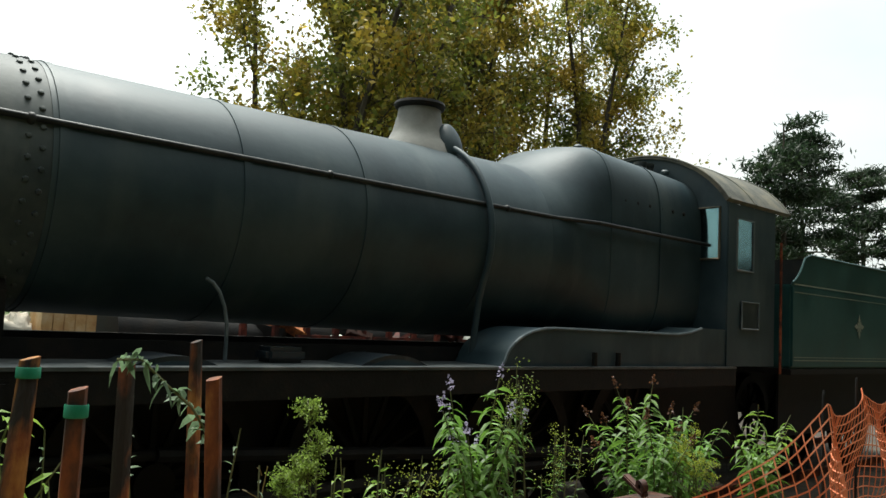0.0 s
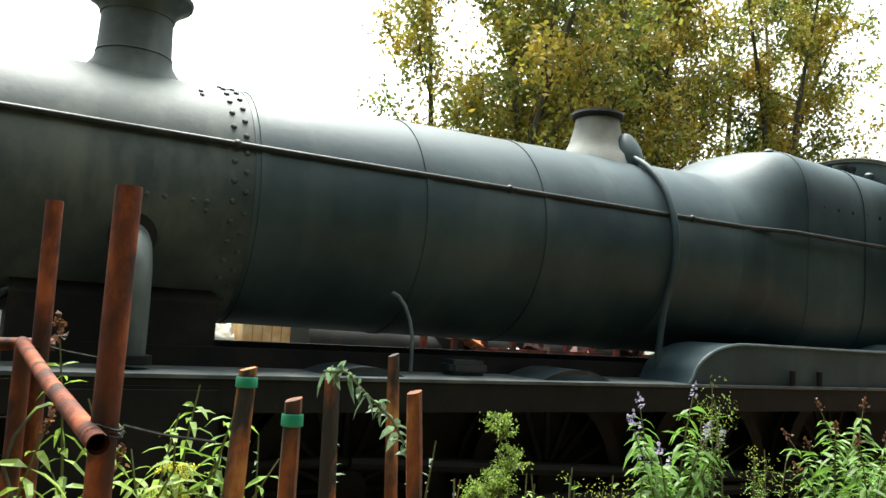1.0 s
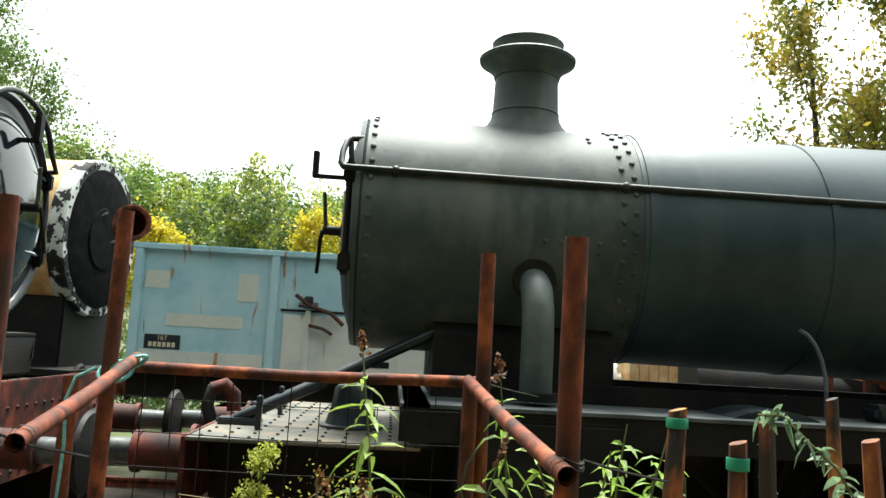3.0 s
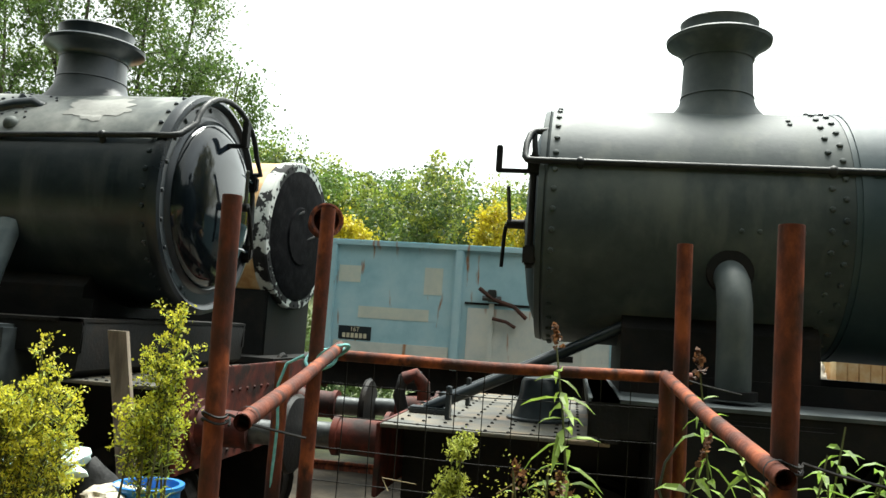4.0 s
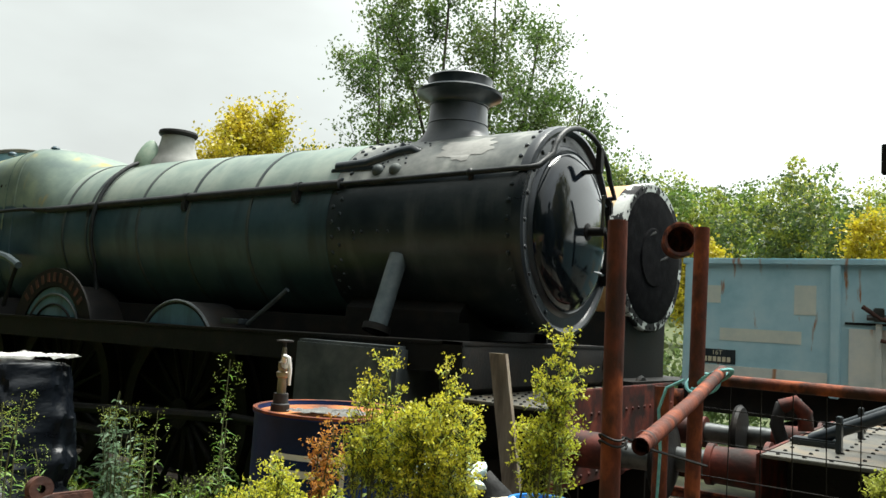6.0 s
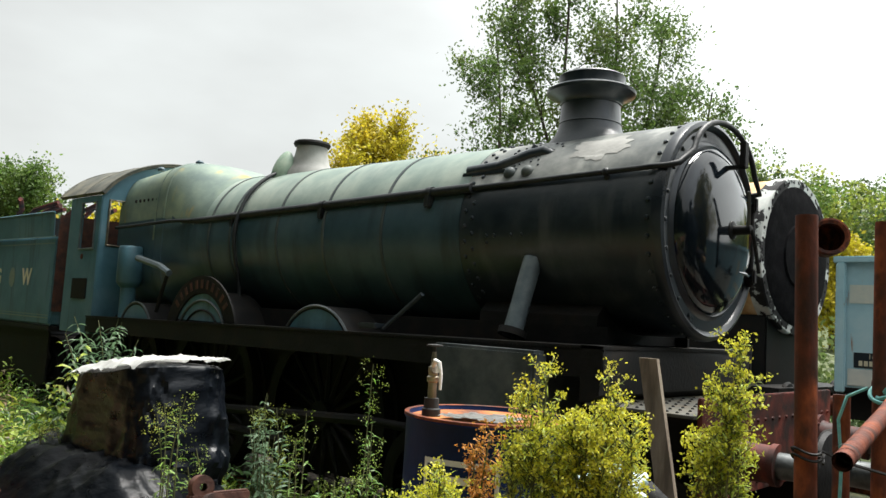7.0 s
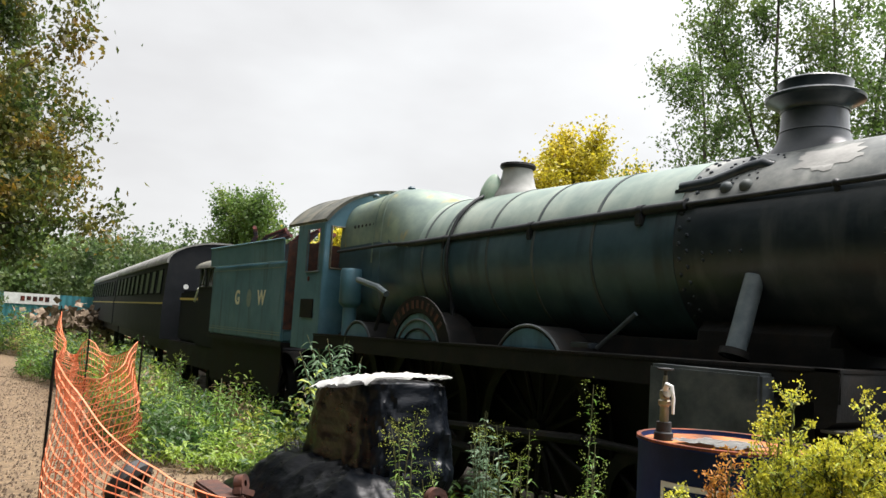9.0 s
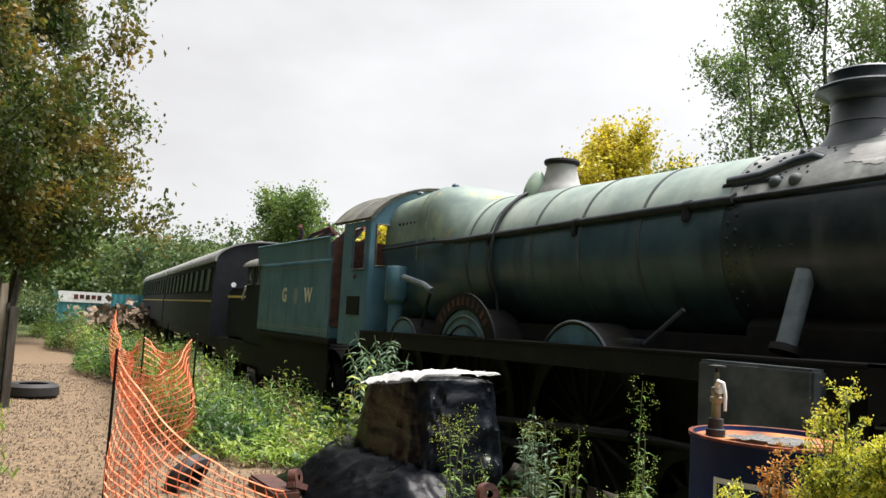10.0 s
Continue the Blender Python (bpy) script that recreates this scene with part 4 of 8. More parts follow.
def cab(parent, X, y, s0, s1, ye, zb, ze, zr, m_side, m_roof, win, door_win, wall=0.012, glazed=True):
    """Cab of a side sheet with openings, a front sheet with a spectacle window and an arched roof."""
    x0, x1 = X(s0), X(s1)
    d = 1 if x1 > x0 else -1
    for sg in (-1, 1):
        yy = y + sg * ye
        # side sheet round its openings: strips above, below and between
        cuts = sorted([s0, win[0], win[1]] + ([door_win[0], door_win[1]] if door_win else []) + [s1])
        b = B()
        y0, y1 = yy - wall, yy + wall
        for a, c in zip(cuts, cuts[1:]):
            xa, xb = min(X(a), X(c)), max(X(a), X(c))
            op = win if a == win[0] else (door_win if door_win and a == door_win[0] else None)
            if op:
                if op[2] > zb:
                    box(b, xa, xb, y0, y1, zb, op[2])
                box(b, xa, xb, y0, y1, op[3], ze)
            else:
                box(b, xa, xb, y0, y1, zb, ze)
        bmesh.ops.remove_doubles(b, verts=b.verts[:], dist=0.0005)
        side = part("cab_side", b, m_side, parent)
        if sg < 0:
            for op in (win,):
                b = B()
                xa, xb = X(op[0]), X(op[1])
                tube(b, [(xa, y0 - 0.004, op[2]), (xa, y0 - 0.004, op[3]), (xb, y0 - 0.004, op[3]), (xb, y0 - 0.004, op[2]), (xa, y0 - 0.004, op[2])], 0.014, 6)
                part("window_beading", b, "pipeB", side)
                if glazed:
                    b = B()
                    box(b, min(xa, xb), max(xa, xb), yy - 0.003, yy + 0.003, op[2], op[3])
                    part("window_pane", b, "glass", side).visible_shadow = False
    # front sheet, with an opening each side
    b = B()
    for ya, yb in ((y - ye, y - ye + 0.10), (y - ye + 0.45, y + ye - 0.45), (y + ye - 0.10, y + ye)):
        box(b, x0 - 0.01, x0 + 0.01, ya, yb, zb, ze + 0.0)
    for sg in (-1, 1):
        ya, yb = sorted((y + sg * (ye - 0.10), y + sg * (ye - 0.45)))
        box(b, x0 - 0.01, x0 + 0.01, ya, yb, zb, ze - 0.62)
        box(b, x0 - 0.01, x0 + 0.01, ya, yb, ze - 0.06, ze)
    top = [(y + ye * math.sin(radians(a)) / math.sin(radians(62)), ze + (zr - ze) * (math.cos(radians(a)) - math.cos(radians(62))) / (1 - math.cos(radians(62)))) for a in range(-62, 63, 4)]
    slab(b, [(x0 - 0.01, p, q) for p, q in top], (1, 0, 0), 0.02)
    front = part("cab_front", b, m_side, parent)
    b = B()
    ya, yb, za, zb2 = y - ye + 0.09, y - ye + 0.46, ze - 0.63, ze - 0.05
    tube(b, [(x0 - d * 0.014, ya, za), (x0 - d * 0.014, ya, zb2), (x0 - d * 0.014, yb, zb2), (x0 - d * 0.014, yb, za), (x0 - d * 0.014, ya, za)], 0.016, 6)
    part("window_beading", b, "brass", front)
    if glazed:
        b = B()
        box(b, x0 - 0.003, x0 + 0.003, ya, yb, za, zb2)
        part("window_pane", b, "glass", front).visible_shadow = False
    # roof
    b = B()
    ov = 0.05
    outer = [(y + (p - y) * 1.035, q + 0.035) for p, q in top]
    inner = [(p, q + 0.005) for p, q in top]
    ring = outer + inner[::-1]
    xs = (x0 - d * ov, x1 + d * 0.35)
    loops(b, [[(xx, p, q) for p, q in ring] for xx in xs])
    roof = part("cab_roof", b, m_roof, parent)
    for xx in (x0 - d * 0.04, (x0 + x1) / 2, x1 + d * 0.3):
        b = B()
        loops(b, [[(xx + u, p, q + v) for p, q in outer] for u, v in ((-0.025, 0.001), (-0.02, 0.012), (0.02, 0.012), (0.025, 0.001))], False, False)
        part("roof_strip", b, m_roof, roof)
    return top


cab(engineA, XA, YA, 8.62, 9.72, 1.20, 1.435, 3.24, 3.84, "blackA", "cabroof", (8.80, 9.18, 2.50, 3.08), None)
b = B()
box(b, 8.25, 8.62, 4.77, 4.784, 1.86, 2.14, 0.004)
plate_a = part("number_plate", b, "black", engineA)
b = B()
tube(b, [(8.24, 4.765, 1.85), (8.24, 4.765, 2.15), (8.63, 4.765, 2.15), (8.63, 4.765, 1.85), (8.24, 4.765, 1.85)], 0.011, 6)
part("plate_rim", b, "pipeB", plate_a)
b = B()
tube(b, [(9.12, 4.74, 1.35), (9.12, 4.74, 2.9)], 0.016, 8)
part("cab_handrail", b, "rust", engineA)
for xx in (7.66, 7.80):
    b = B()
    lathe(b, [(0, 0.07), (0.10, 0.07), (0.11, 0.08), (0.14, 0.08), (0.15, 0.02)], (xx, 5.75, 3.60), "z", 16)
    part("whistle", b, "steel", engineA)
# front stay rods, lamp irons, lubricating gear on the platform
for yy in (5.42, 6.58):
    b = B()
    tube(b, [(-1.32, yy, 1.23), (-0.70, yy, 1.53), (-0.10, yy + (0.06 if yy < 6 else -0.06), 1.84)], 0.036, 12)
    part("stay_rod", b, "black", engineA)
    b = B()
    box(b, -1.42, -1.16, yy - 0.07, yy + 0.07, 1.206, 1.245, 0.01)
    part("stay_foot", b, "black", engineA)
for xx, yy in ((-1.14, 5.18), (-1.14, 6.1)):
    b = B()
    box(b, xx - 0.014, xx + 0.014, yy - 0.04, yy + 0.04, 1.206, 1.40, 0.005)
    part("lamp_iron", b, "black", engineA)
b = B()
lathe(b, [(0, 0.20), (0.015, 0.20), (0.02, 0.165), (0.05, 0.155), (0.16, 0.125), (0.24, 0.115), (0.26, 0.10), (0.27, 0.02)], (-0.62, 5.55, 1.206), "z", 28)
part("snifting_valve", b, "black", engineA)
b = B()
tube(b, [(-1.40, 6.0, 1.0), (-1.55, 6.0, 1.05), (-1.62, 6.0, 1.25), (-1.60, 6.02, 1.36), (-1.50, 6.05, 1.38), (-1.46, 6.08, 1.30)], 0.045, 12)
part("vacuum_hose", b, "rubber", engineA)
b = B()
tube(b, [(-1.60, 6.02, 1.36), (-1.52, 6.04, 1.395), (-1.46, 6.06, 1.33), (-1.45, 6.06, 1.22)], 0.05, 12)
part("hose_elbow", b, "red", engineA)


def tender(name, xa, xb, y, ye, zb, zs, zt, m, label, front_end, flare=True):
    """A tender: tank sides with a coping above, frame, wheels below."""
    t = thing(name, ((xa + xb) / 2, y, 0), label, "tender")
    lo, hi = min(xa, xb), max(xa, xb)
    b = B()
    box(b, lo, hi, y - ye, y + ye, zb, zs, 0.03)
    body = part("tank", b, m, t)
    fx, bx = front_end, (xb if front_end == xa else xa)
    dd = 1 if bx > fx else -1
    for sg in (-1, 1):
        b = B()
        yy = y + sg * ye
        outline = [(bx, zs), (bx, zt), (fx + dd * 0.45, zt), (fx + dd * 0.30, zt - 0.05), (fx + dd * 0.20, zt - 0.22), (fx + dd * 0.08, zs + 0.06), (fx, zs + 0.02), (fx, zs)] if flare else \
            [(bx, zs), (bx, zt), (fx - dd * 0.02, zt), (fx, zs)]
        slab(b, [(x, yy - sg * 0.012, z) for x, z in outline], (0, sg, 0), 0.014)
        for v in b.verts:
            v.co.y += sg * ((0.0 if flare else 0.05) + 0.06 * max(0, (v.co.z - zs)))
        cop = part("coping", b, m, body)
        b = B()
        tube(b, [(x, yy + sg * ((0.004 if flare else 0.054) + 0.06 * max(0, z - zs)), z) for x, z in outline[1:-1]], 0.014, 6)
        part("beading", b, m, cop)
    b = B()
    box(b, bx - 0.015, bx + 0.015, y - ye, y + ye, zs, zt)
    part("rear_plate", b, m, t)
    b = B()
    box(b, fx + dd * 0.7 - 0.015, fx + dd * 0.7 + 0.015, y - ye + 0.02, y + ye - 0.02, zs, zt - 0.02)
    part("tank_end", b, "dark", t)
    if not flare:
        b = B()
        box(b, fx - dd * 0.012 - 0.008, fx - dd * 0.012 + 0.008, y - ye + 0.01, y + ye - 0.01, zb + 0.2, zt - 0.03)
        part("front_plate", b, "rustdark", t)
    yn = y - ye
    for z0, z1 in ((zb + 0.10, zb + 0.112), (zb + 0.14, zb + 0.148), (zs - 0.10, zs - 0.09), (zs - 0.005, zs + 0.012)):
        b = B()
        box(b, lo + 0.06, hi - 0.06, yn - 0.0045, yn + 0.001, z0, z1)
        part("lining", b, "lining", body)
    b = B()
    for sg in (-1, 1):
        box(b, lo + 0.1, hi - 0.1, y + sg * 0.98 - 0.015, y + sg * 0.98 + 0.015, 0.55, zb)
    box(b, lo - 0.05, hi + 0.05, y - ye - 0.02, y + ye + 0.02, zb - 0.07, zb + 0.002, 0.006)
    part("frame", b, "dark", t)
    for k in range(3):
        for sg in (-1, 1):
            wheel(t, lo + (hi - lo) * (0.17 + 0.33 * k), y + sg * 0.78, 0.58, 12, "tender_wheel")
    return t, body


tenderA, tankA = tender("tender", 9.55, 15.2, YA, 1.20, 1.40, 2.44, 2.83, "tendA", "dull dark green locomotive tender with a faded badge on its side", 9.55)
b = B()
for k in range(8):
    q = k * math.pi / 4
    r = 0.17 if k % 2 == 0 else 0.10
    slab(b, [(11.62 + u, 4.793, 1.98 + v) for u, v in ((0, 0), (0.6 * r * math.cos(q + 0.35), 0.6 * r * math.sin(q + 0.35)), (r * math.cos(q), r * math.sin(q)), (0.6 * r * math.cos(q - 0.35), 0.6 * r * math.sin(q - 0.35)))][::-1], (0, -1, 0), 0.004)
part("faded_badge", b, "lining", tankA)

# ---------- the green express engine ----------
YB = 5.85
LB = dict(zc=2.51, fp=1.655, edge=1.17, rs=0.78, sb=1.72, chim=1.04, lip=3.665, cr=0.245, vr=0.80, fb=5.85, r1=0.82, bands=(2.62, 3.42, 4.15, 4.98, 5.4), fh=3.52, fw=0.85, cab=7.5,
          valve=4.72, vtop=3.66, rail_y=0.735, rail_z=2.86, rail_drop=0.18, fp_drop=0.10, lamp=(0.26, 2.95), loop=True, knobs=(0.42, 1.75, 3.3, 4.9, 6.3), fp0=0.12, plat=-0.48, pz=1.30, cyl=1.0, axles=(3.2, 5.1, 7.0), small=(-0.05, 1.9), wr=0.84,
          steam=[(-4.152, 5.15, 2.25), (-4.160, 5.087, 2.06), (-4.168, 5.023, 1.86), (-4.175, 4.96, 1.67)], steam_r=0.072, beam_up=0.10,
          feed_h=0.22, feed_r=0.022, m_smoke="black", m_ring="semi", m_door="gloss", m_chim="black", m_barrel="greenB", m_fire="greenB", crown=("palegrey", "palecrown", "fireB"), m_valve="roofgrey", m_feed="palegreen", m_rail="railpaint", m_fp="dark", m_cyl="grey", m_pipe="pipeB")
engineB, XB = locomotive("steam_locomotive", -3.12, -1, YB, LB, "faded green steam locomotive with pale boiler top and black smokebox")
s1 = splasher(engineB, -6.22, 4.80, 5.25, 1.655, 0.52, 1.34, "tendB", "dark")
s2 = splasher(engineB, -8.1, 4.80, 5.25, 1.655, 0.60, 1.38, "tendB", "dark")
b = B()
ringpts = arc((-8.12, 4.797, 1.44), 0.70, 14, 166, 22, "xz") + arc((-8.12, 4.797, 1.44), 0.52, 166, 14, 22, "xz")
slab(b, ringpts, (0, -1, 0), 0.02)
np_ = part("name_plate", b, "dark", s2, "curved dark brown nameplate with unreadable letters")
b = B()
for k in range(11):
    a = radians(40 + 10 * k)
    c, s_ = math.cos(a), math.sin(a)
    q = [(u, v) for u, v in ((-0.022, -0.045), (0.022, -0.045), (0.022, 0.045), (-0.022, 0.045))]
    slab(b, [(-8.12 + 0.61 * c + u * s_ + v * c, 4.777, 1.44 + 0.61 * s_ - u * c + v * s_) for u, v in q], (0, -1, 0), 0.005)
tagged(part("letter_bars", b, "rustdark", np_), kind="stuff")
b = B()
tube(b, arc((-8.1, 4.79, 1.38), 0.50, 26, 154, 18, "xz"), 0.014, 6)
part("beading", b, "grey", s2)
b = B()
tube(b, arc((-8.1, 4.79, 1.38), 0.40, 34, 146, 16, "xz"), 0.012, 6)
part("beading", b, "dark", s2)
s3 = splasher(engineB, -9.55, 4.80, 5.25, 1.655, 0.38, 1.46, "tendB", "dark")
# the wheel covers follow the footplate down towards the cab
for cover, sink in ((s1, 0.042), (s2, 0.066), (s3, 0.085)):
    for ob in [cover] + cover.children_recursive:
        ob.data.transform(Matrix.Translation((0, 0, -sink)))
cab(engineB, XB, YB, 7.48, 8.38, 1.10, 1.33, 3.08, 3.60, "tendB", "cabroof", (7.60, 8.02, 2.40, 3.00), None, glazed=False)
b = B()
box(b, -11.22, -10.80, 4.72, 4.737, 1.76, 2.02, 0.004)
part("number_plate", b, "dark", engineB)
b = B()
lathe(b, [(0, 0.035), (0.006, 0.035)], (-11.02, 4.728, 2.30), "y", 16)
part("route_disc", b, "red", engineB)
b = B()
lathe(b, [(0, 0.09), (0.36, 0.09), (0.38, 0.11), (0.41, 0.14), (0.43, 0.15), (0.84, 0.15), (0.87, 0.13), (0.88, 0.01)], (-10.05, 4.92, 1.562), "z", 22)
part("fire_iron_tube", b, "tendB", engineB)
b = B()
tube(b, [(-9.75, 4.86, 2.28), (-9.2, 4.86, 2.18), (-8.98, 4.86, 2.10)], 0.04, 8)
part("reversing_rod", b, "pipeB", engineB)
b = B()
tube(b, [(-9.0, 4.86, 2.12), (-9.08, 4.86, 1.95), (-9.2, 4.86, 1.66)], 0.022, 8)
part("reach_rod", b, "dark", engineB)
b = B()
tube(b, [(-5.35, 4.80, 1.66), (-5.0, 4.86, 1.95)], 0.02, 8)
box(b, -5.62, -5.40, 4.75, 4.88, 1.656, 1.70, 0.008)
part("slide_bar_bracket", b, "black", engineB)
# ejector pipe and lubricator casting along the smokebox
b = B()
tube(b, [(-10.55, 5.06, 2.67), (-9.0, 5.06, 2.71), (-7.0, 5.08, 2.762), (-4.75, 5.10, 2.818)], 0.040, 12)
part("ejector_pipe", b, "railpaint", engineB)
for xx in (-9.4, -8.1, -6.6, -5.2):
    b = B()
    zz = 2.67 + 0.148 * (xx + 10.55) / 5.8
    box(b, xx - 0.035, xx + 0.035, 5.04, 5.14, zz - 0.13, zz - 0.02, 0.012)
    lathe(b, [(-0.03, 0.05), (0.03, 0.05)], (xx, 5.06 + 0.04 * (xx + 10.55) / 5.8, zz), "x", 14)
    part("pipe_hanger", b, "railpaint", engineB)
b = B()
tube(b, [(-4.18, 5.37, 3.08), (-4.24, 5.35, 3.11), (-4.36, 5.33, 3.09), (-4.60, 5.25, 3.00), (-4.90, 5.23, 2.98)], 0.050, 12)
tube(b, [(-4.36, 5.33, 3.09), (-4.34, 5.36, 3.17)], 0.024, 8)
box(b, -4.95, -4.40, 5.19, 5.25, 2.93, 2.97, 0.01)
part("lubricator_cover", b, "black", engineB)
for xx in (-4.45, -4.28):
    b = B()
    bmesh.ops.create_uvsphere(b, u_segments=12, v_segments=8, radius=0.055, matrix=Matrix.Translation((xx, 5.20, 2.925)))
    part("valve_body", b, "smoke", engineB)
b = B()
for k in range(26):
    a = random.uniform(95, 150)
    xx = -4.1 - 0.45 * random.random()
    rivet(b, (xx, YB + 0.78 * math.cos(radians(a)), 2.51 + 0.78 * math.sin(radians(a))), (0, math.cos(radians(a)), math.sin(radians(a))), 0.012)
tagged(part("bolts", b, "black", engineB), kind="stuff")
# blistered pale patch on top of the smokebox
b = B()
rings = []
for f in (0.02, 0.3, 0.6, 0.85, 1.0):
    ring = []
    for k in range(40):
        a = 2 * math.pi * k / 40
        rr = f * (1 + 0.55 * noise.noise((math.cos(a) * 1.9, math.sin(a) * 1.9, 3.3)) + 0.22 * noise.noise((math.cos(a) * 5, math.sin(a) * 5, 1.3)))
        x, q = -3.74 + 0.27 * rr * math.cos(a), radians(132 + 11 * rr * math.sin(a))
        ring.append((x, YB + 0.783 * math.cos(q), 2.51 + 0.783 * math.sin(q)))
    rings.append(ring)
loops(b, rings)
part("bare_patch", b, "roofgrey", engineB, "worn patch of bare grey metal")
tenderB, tankB = tender("tender", -12.03, -15.62, YB, 1.05, 1.36, 2.60, 2.93, "tendB", "faded blue-green locomotive tender lettered G W, rusty rods on top", -12.03, False)
for ch, xx in (("G", -14.12), ("W", -12.98)):
    cu = bpy.data.curves.new("letter", "FONT")
    cu.body, cu.size, cu.extrude, cu.align_x, cu.align_y = ch, 0.33, 0.002, "CENTER", "CENTER"
    cu.materials.append(M["cream2"])
    lt = new("letter", cu)
    cu.offset = 0.010
    lt.matrix_world = pose(xx, YB - 1.05 - 0.005, 2.02, 90, 0, 0)
    lt.parent = tankB
b = B()
slab(b, [(-13.55 + 0.11 * math.cos(a), YB - 1.052, 2.02 + 0.15 * math.sin(a)) for a in (2 * math.pi * k / 14 for k in range(14))], (0, -1, 0), 0.003)
part("faded_crest", b, "lining", tankB)
rods = thing("scrap_rods", (-13.0, YB, 2.9), "bundle of rust-red iron rods lying on a tender", "scrap metal")
for k in range(9):
    b = B()
    y0 = YB - 0.75 + 0.16 * k
    tube(b, [(-15.0 - random.uniform(0, 0.4), y0, 2.72 + 0.02 * k), (-14.2, y0 + random.uniform(-0.1, 0.1), 3.08 + random.uniform(0, 0.08)), (-13.5 - random.uniform(0, 0.5), y0 + random.uniform(-0.2, 0.2), 3.22 + random.uniform(-0.06, 0.12))], 0.038, 8)
    part("rod", b, "red", rods)


# ---------- wagon on the far siding ----------
def wagon():
    t = thing("mineral_wagon", (-0.85, 10.9, 0), "pale blue steel mineral wagon with rust streaks and cream patches", "railway wagon")
    x0, x1, y0, y1, z0, z1 = -3.36, 1.68, 9.7, 12.1, 1.30, 2.64
    b = B()
    box(b, x0, x1, y0, y0 + 0.02, z0, z1)
    side = part("side", b, "wagon", t)
    b = B()
    box(b, x0, x1, y1 - 0.02, y1, z0, z1)
    part("side", b, "wagon", t)
    for xx in (x0, x1):
        b = B()
        box(b, xx - 0.01, xx + 0.01, y0, y1, z0, z1)
        part("end", b, "wagon", t)
    b = B()
    for ya in (y0 - 0.05, y1 - 0.04):
        box(b, x0 - 0.05, x1 + 0.05, ya, ya + 0.09, z1, z1 + 0.07, 0.008)
    box(b, x0 - 0.05, x0 + 0.04, y0, y1, z1, z1 + 0.07)
    box(b, x1 - 0.04, x1 + 0.05, y0, y1, z1, z1 + 0.07)
    part("top_rail", b, "wagon", t)
    for xx in (x0 + 0.03, -1.79, 0.11, x1 - 0.03):
        b = B()
        box(b, xx - 0.05, xx + 0.05, y0 - 0.055, y0 - 0.002, z0 - 0.06, z1, 0.012)
        part("stanchion", b, "wagon", side)
    # lower flap strip and door
    b = B()
    box(b, x0 + 0.10, -1.86, y0 - 0.012, y0 - 0.001, z0 + 0.02, z0 + 0.20, 0.004)
    part("lower_plate", b, "wagdoor", side)
    b = B()
    box(b, -1.66, -0.02, y0 - 0.03, y0 - 0.001, z0 + 0.02, z0 + 0.68, 0.006)
    door = part("side_door", b, "wagdoor", t)
    for xx in (-1.38, -0.30):
        b = B()
        box(b, xx - 0.03, xx + 0.03, y0 - 0.06, y0 - 0.028, z0 - 0.02, z0 + 0.74, 0.006)
        part("door_bar", b, "wagdoor", door)
        b = B()
        tube(b, [(xx - 0.11, y0 - 0.06, z0 + 0.80), (xx + 0.11, y0 - 0.06, z0 + 0.80)], 0.03, 8)
        box(b, xx - 0.05, xx + 0.05, y0 - 0.10, y0 - 0.03, z0 + 0.76, z0 + 0.90, 0.01)
        part("hinge", b, "steel", door)
    b = B()
    box(b, -1.70, 0.0, y0 - 0.016, y0 - 0.002, z0 + 0.72, z0 + 0.745)
    part("seam", b, "dark", side)
    for xa, xb, za, zb in ((-3.25, -2.98, 2.20, 2.40), (-2.20, -1.98, 2.10, 2.42), (-2.98, -2.12, 1.78, 1.92)):
        b = B()
        box(b, xa, xb, y0 - 0.004, y0 - 0.001, za, zb)
        part("paint_patch", b, "wagpatch", side)
    b = B()
    box(b, -3.20, -2.80, y0 - 0.008, y0 - 0.001, 1.515, 1.675, 0.002)
    pl = part("number_board", b, "black", side, "black board with white marking")
    cu = bpy.data.curves.new("marking", "FONT")
    cu.body, cu.size, cu.extrude, cu.align_x, cu.align_y = "16T", 0.075, 0.001, "CENTER", "CENTER"
    cu.materials.append(M["cream2"])
    ob = new("marking", cu)
    ob.matrix_world = pose(-3.0, y0 - 0.0095, 1.635, 90, 0, 0)
    ob.parent, ob.matrix_parent_inverse = side, Matrix()
    b = B()
    for k in range(6):
        box(b, -3.15 + k * 0.052, -3.113 + k * 0.052, y0 - 0.0105, y0 - 0.008, 1.535, 1.59)
    tagged(part("number_bars", b, "cream2", pl), kind="stuff")
    b = B()
    box(b, -0.62, -0.42, y0 - 0.036, y0 - 0.03, 1.43, 1.50)
    part("vent_slot", b, "dark", door)
    for pts_, r_ in (([(-1.53, 2.21), (-1.36, 2.09), (-1.12, 2.02), (-0.97, 1.89)], 0.024), ([(-1.36, 1.87), (-1.2, 1.84), (-1.09, 1.78)], 0.02)):
        b = B()
        tube(b, [(px, y0 - 0.085, pz) for px, pz in pts_], r_, 8)
        part("door_lever", b, "rustdark", door, "curved rusty door lever")
    b = B()
    box(b, x0 - 0.05, x1 + 0.05, y0 + 0.15, y0 + 0.25, 0.95, z0, 0.01)
    box(b, x0 - 0.05, x1 + 0.05, y1 - 0.25, y1 - 0.15, 0.95, z0, 0.01)
    box(b, x0 - 0.05, x1 + 0.05, y0, y1, z0 - 0.05, z0)
    part("underframe", b, "dark", t)
    for xx in (-2.2, 0.5):
        for yy in (10.12, 11.68):
            wheel(t, xx, yy, 0.45, 8, "wagon_wheel")
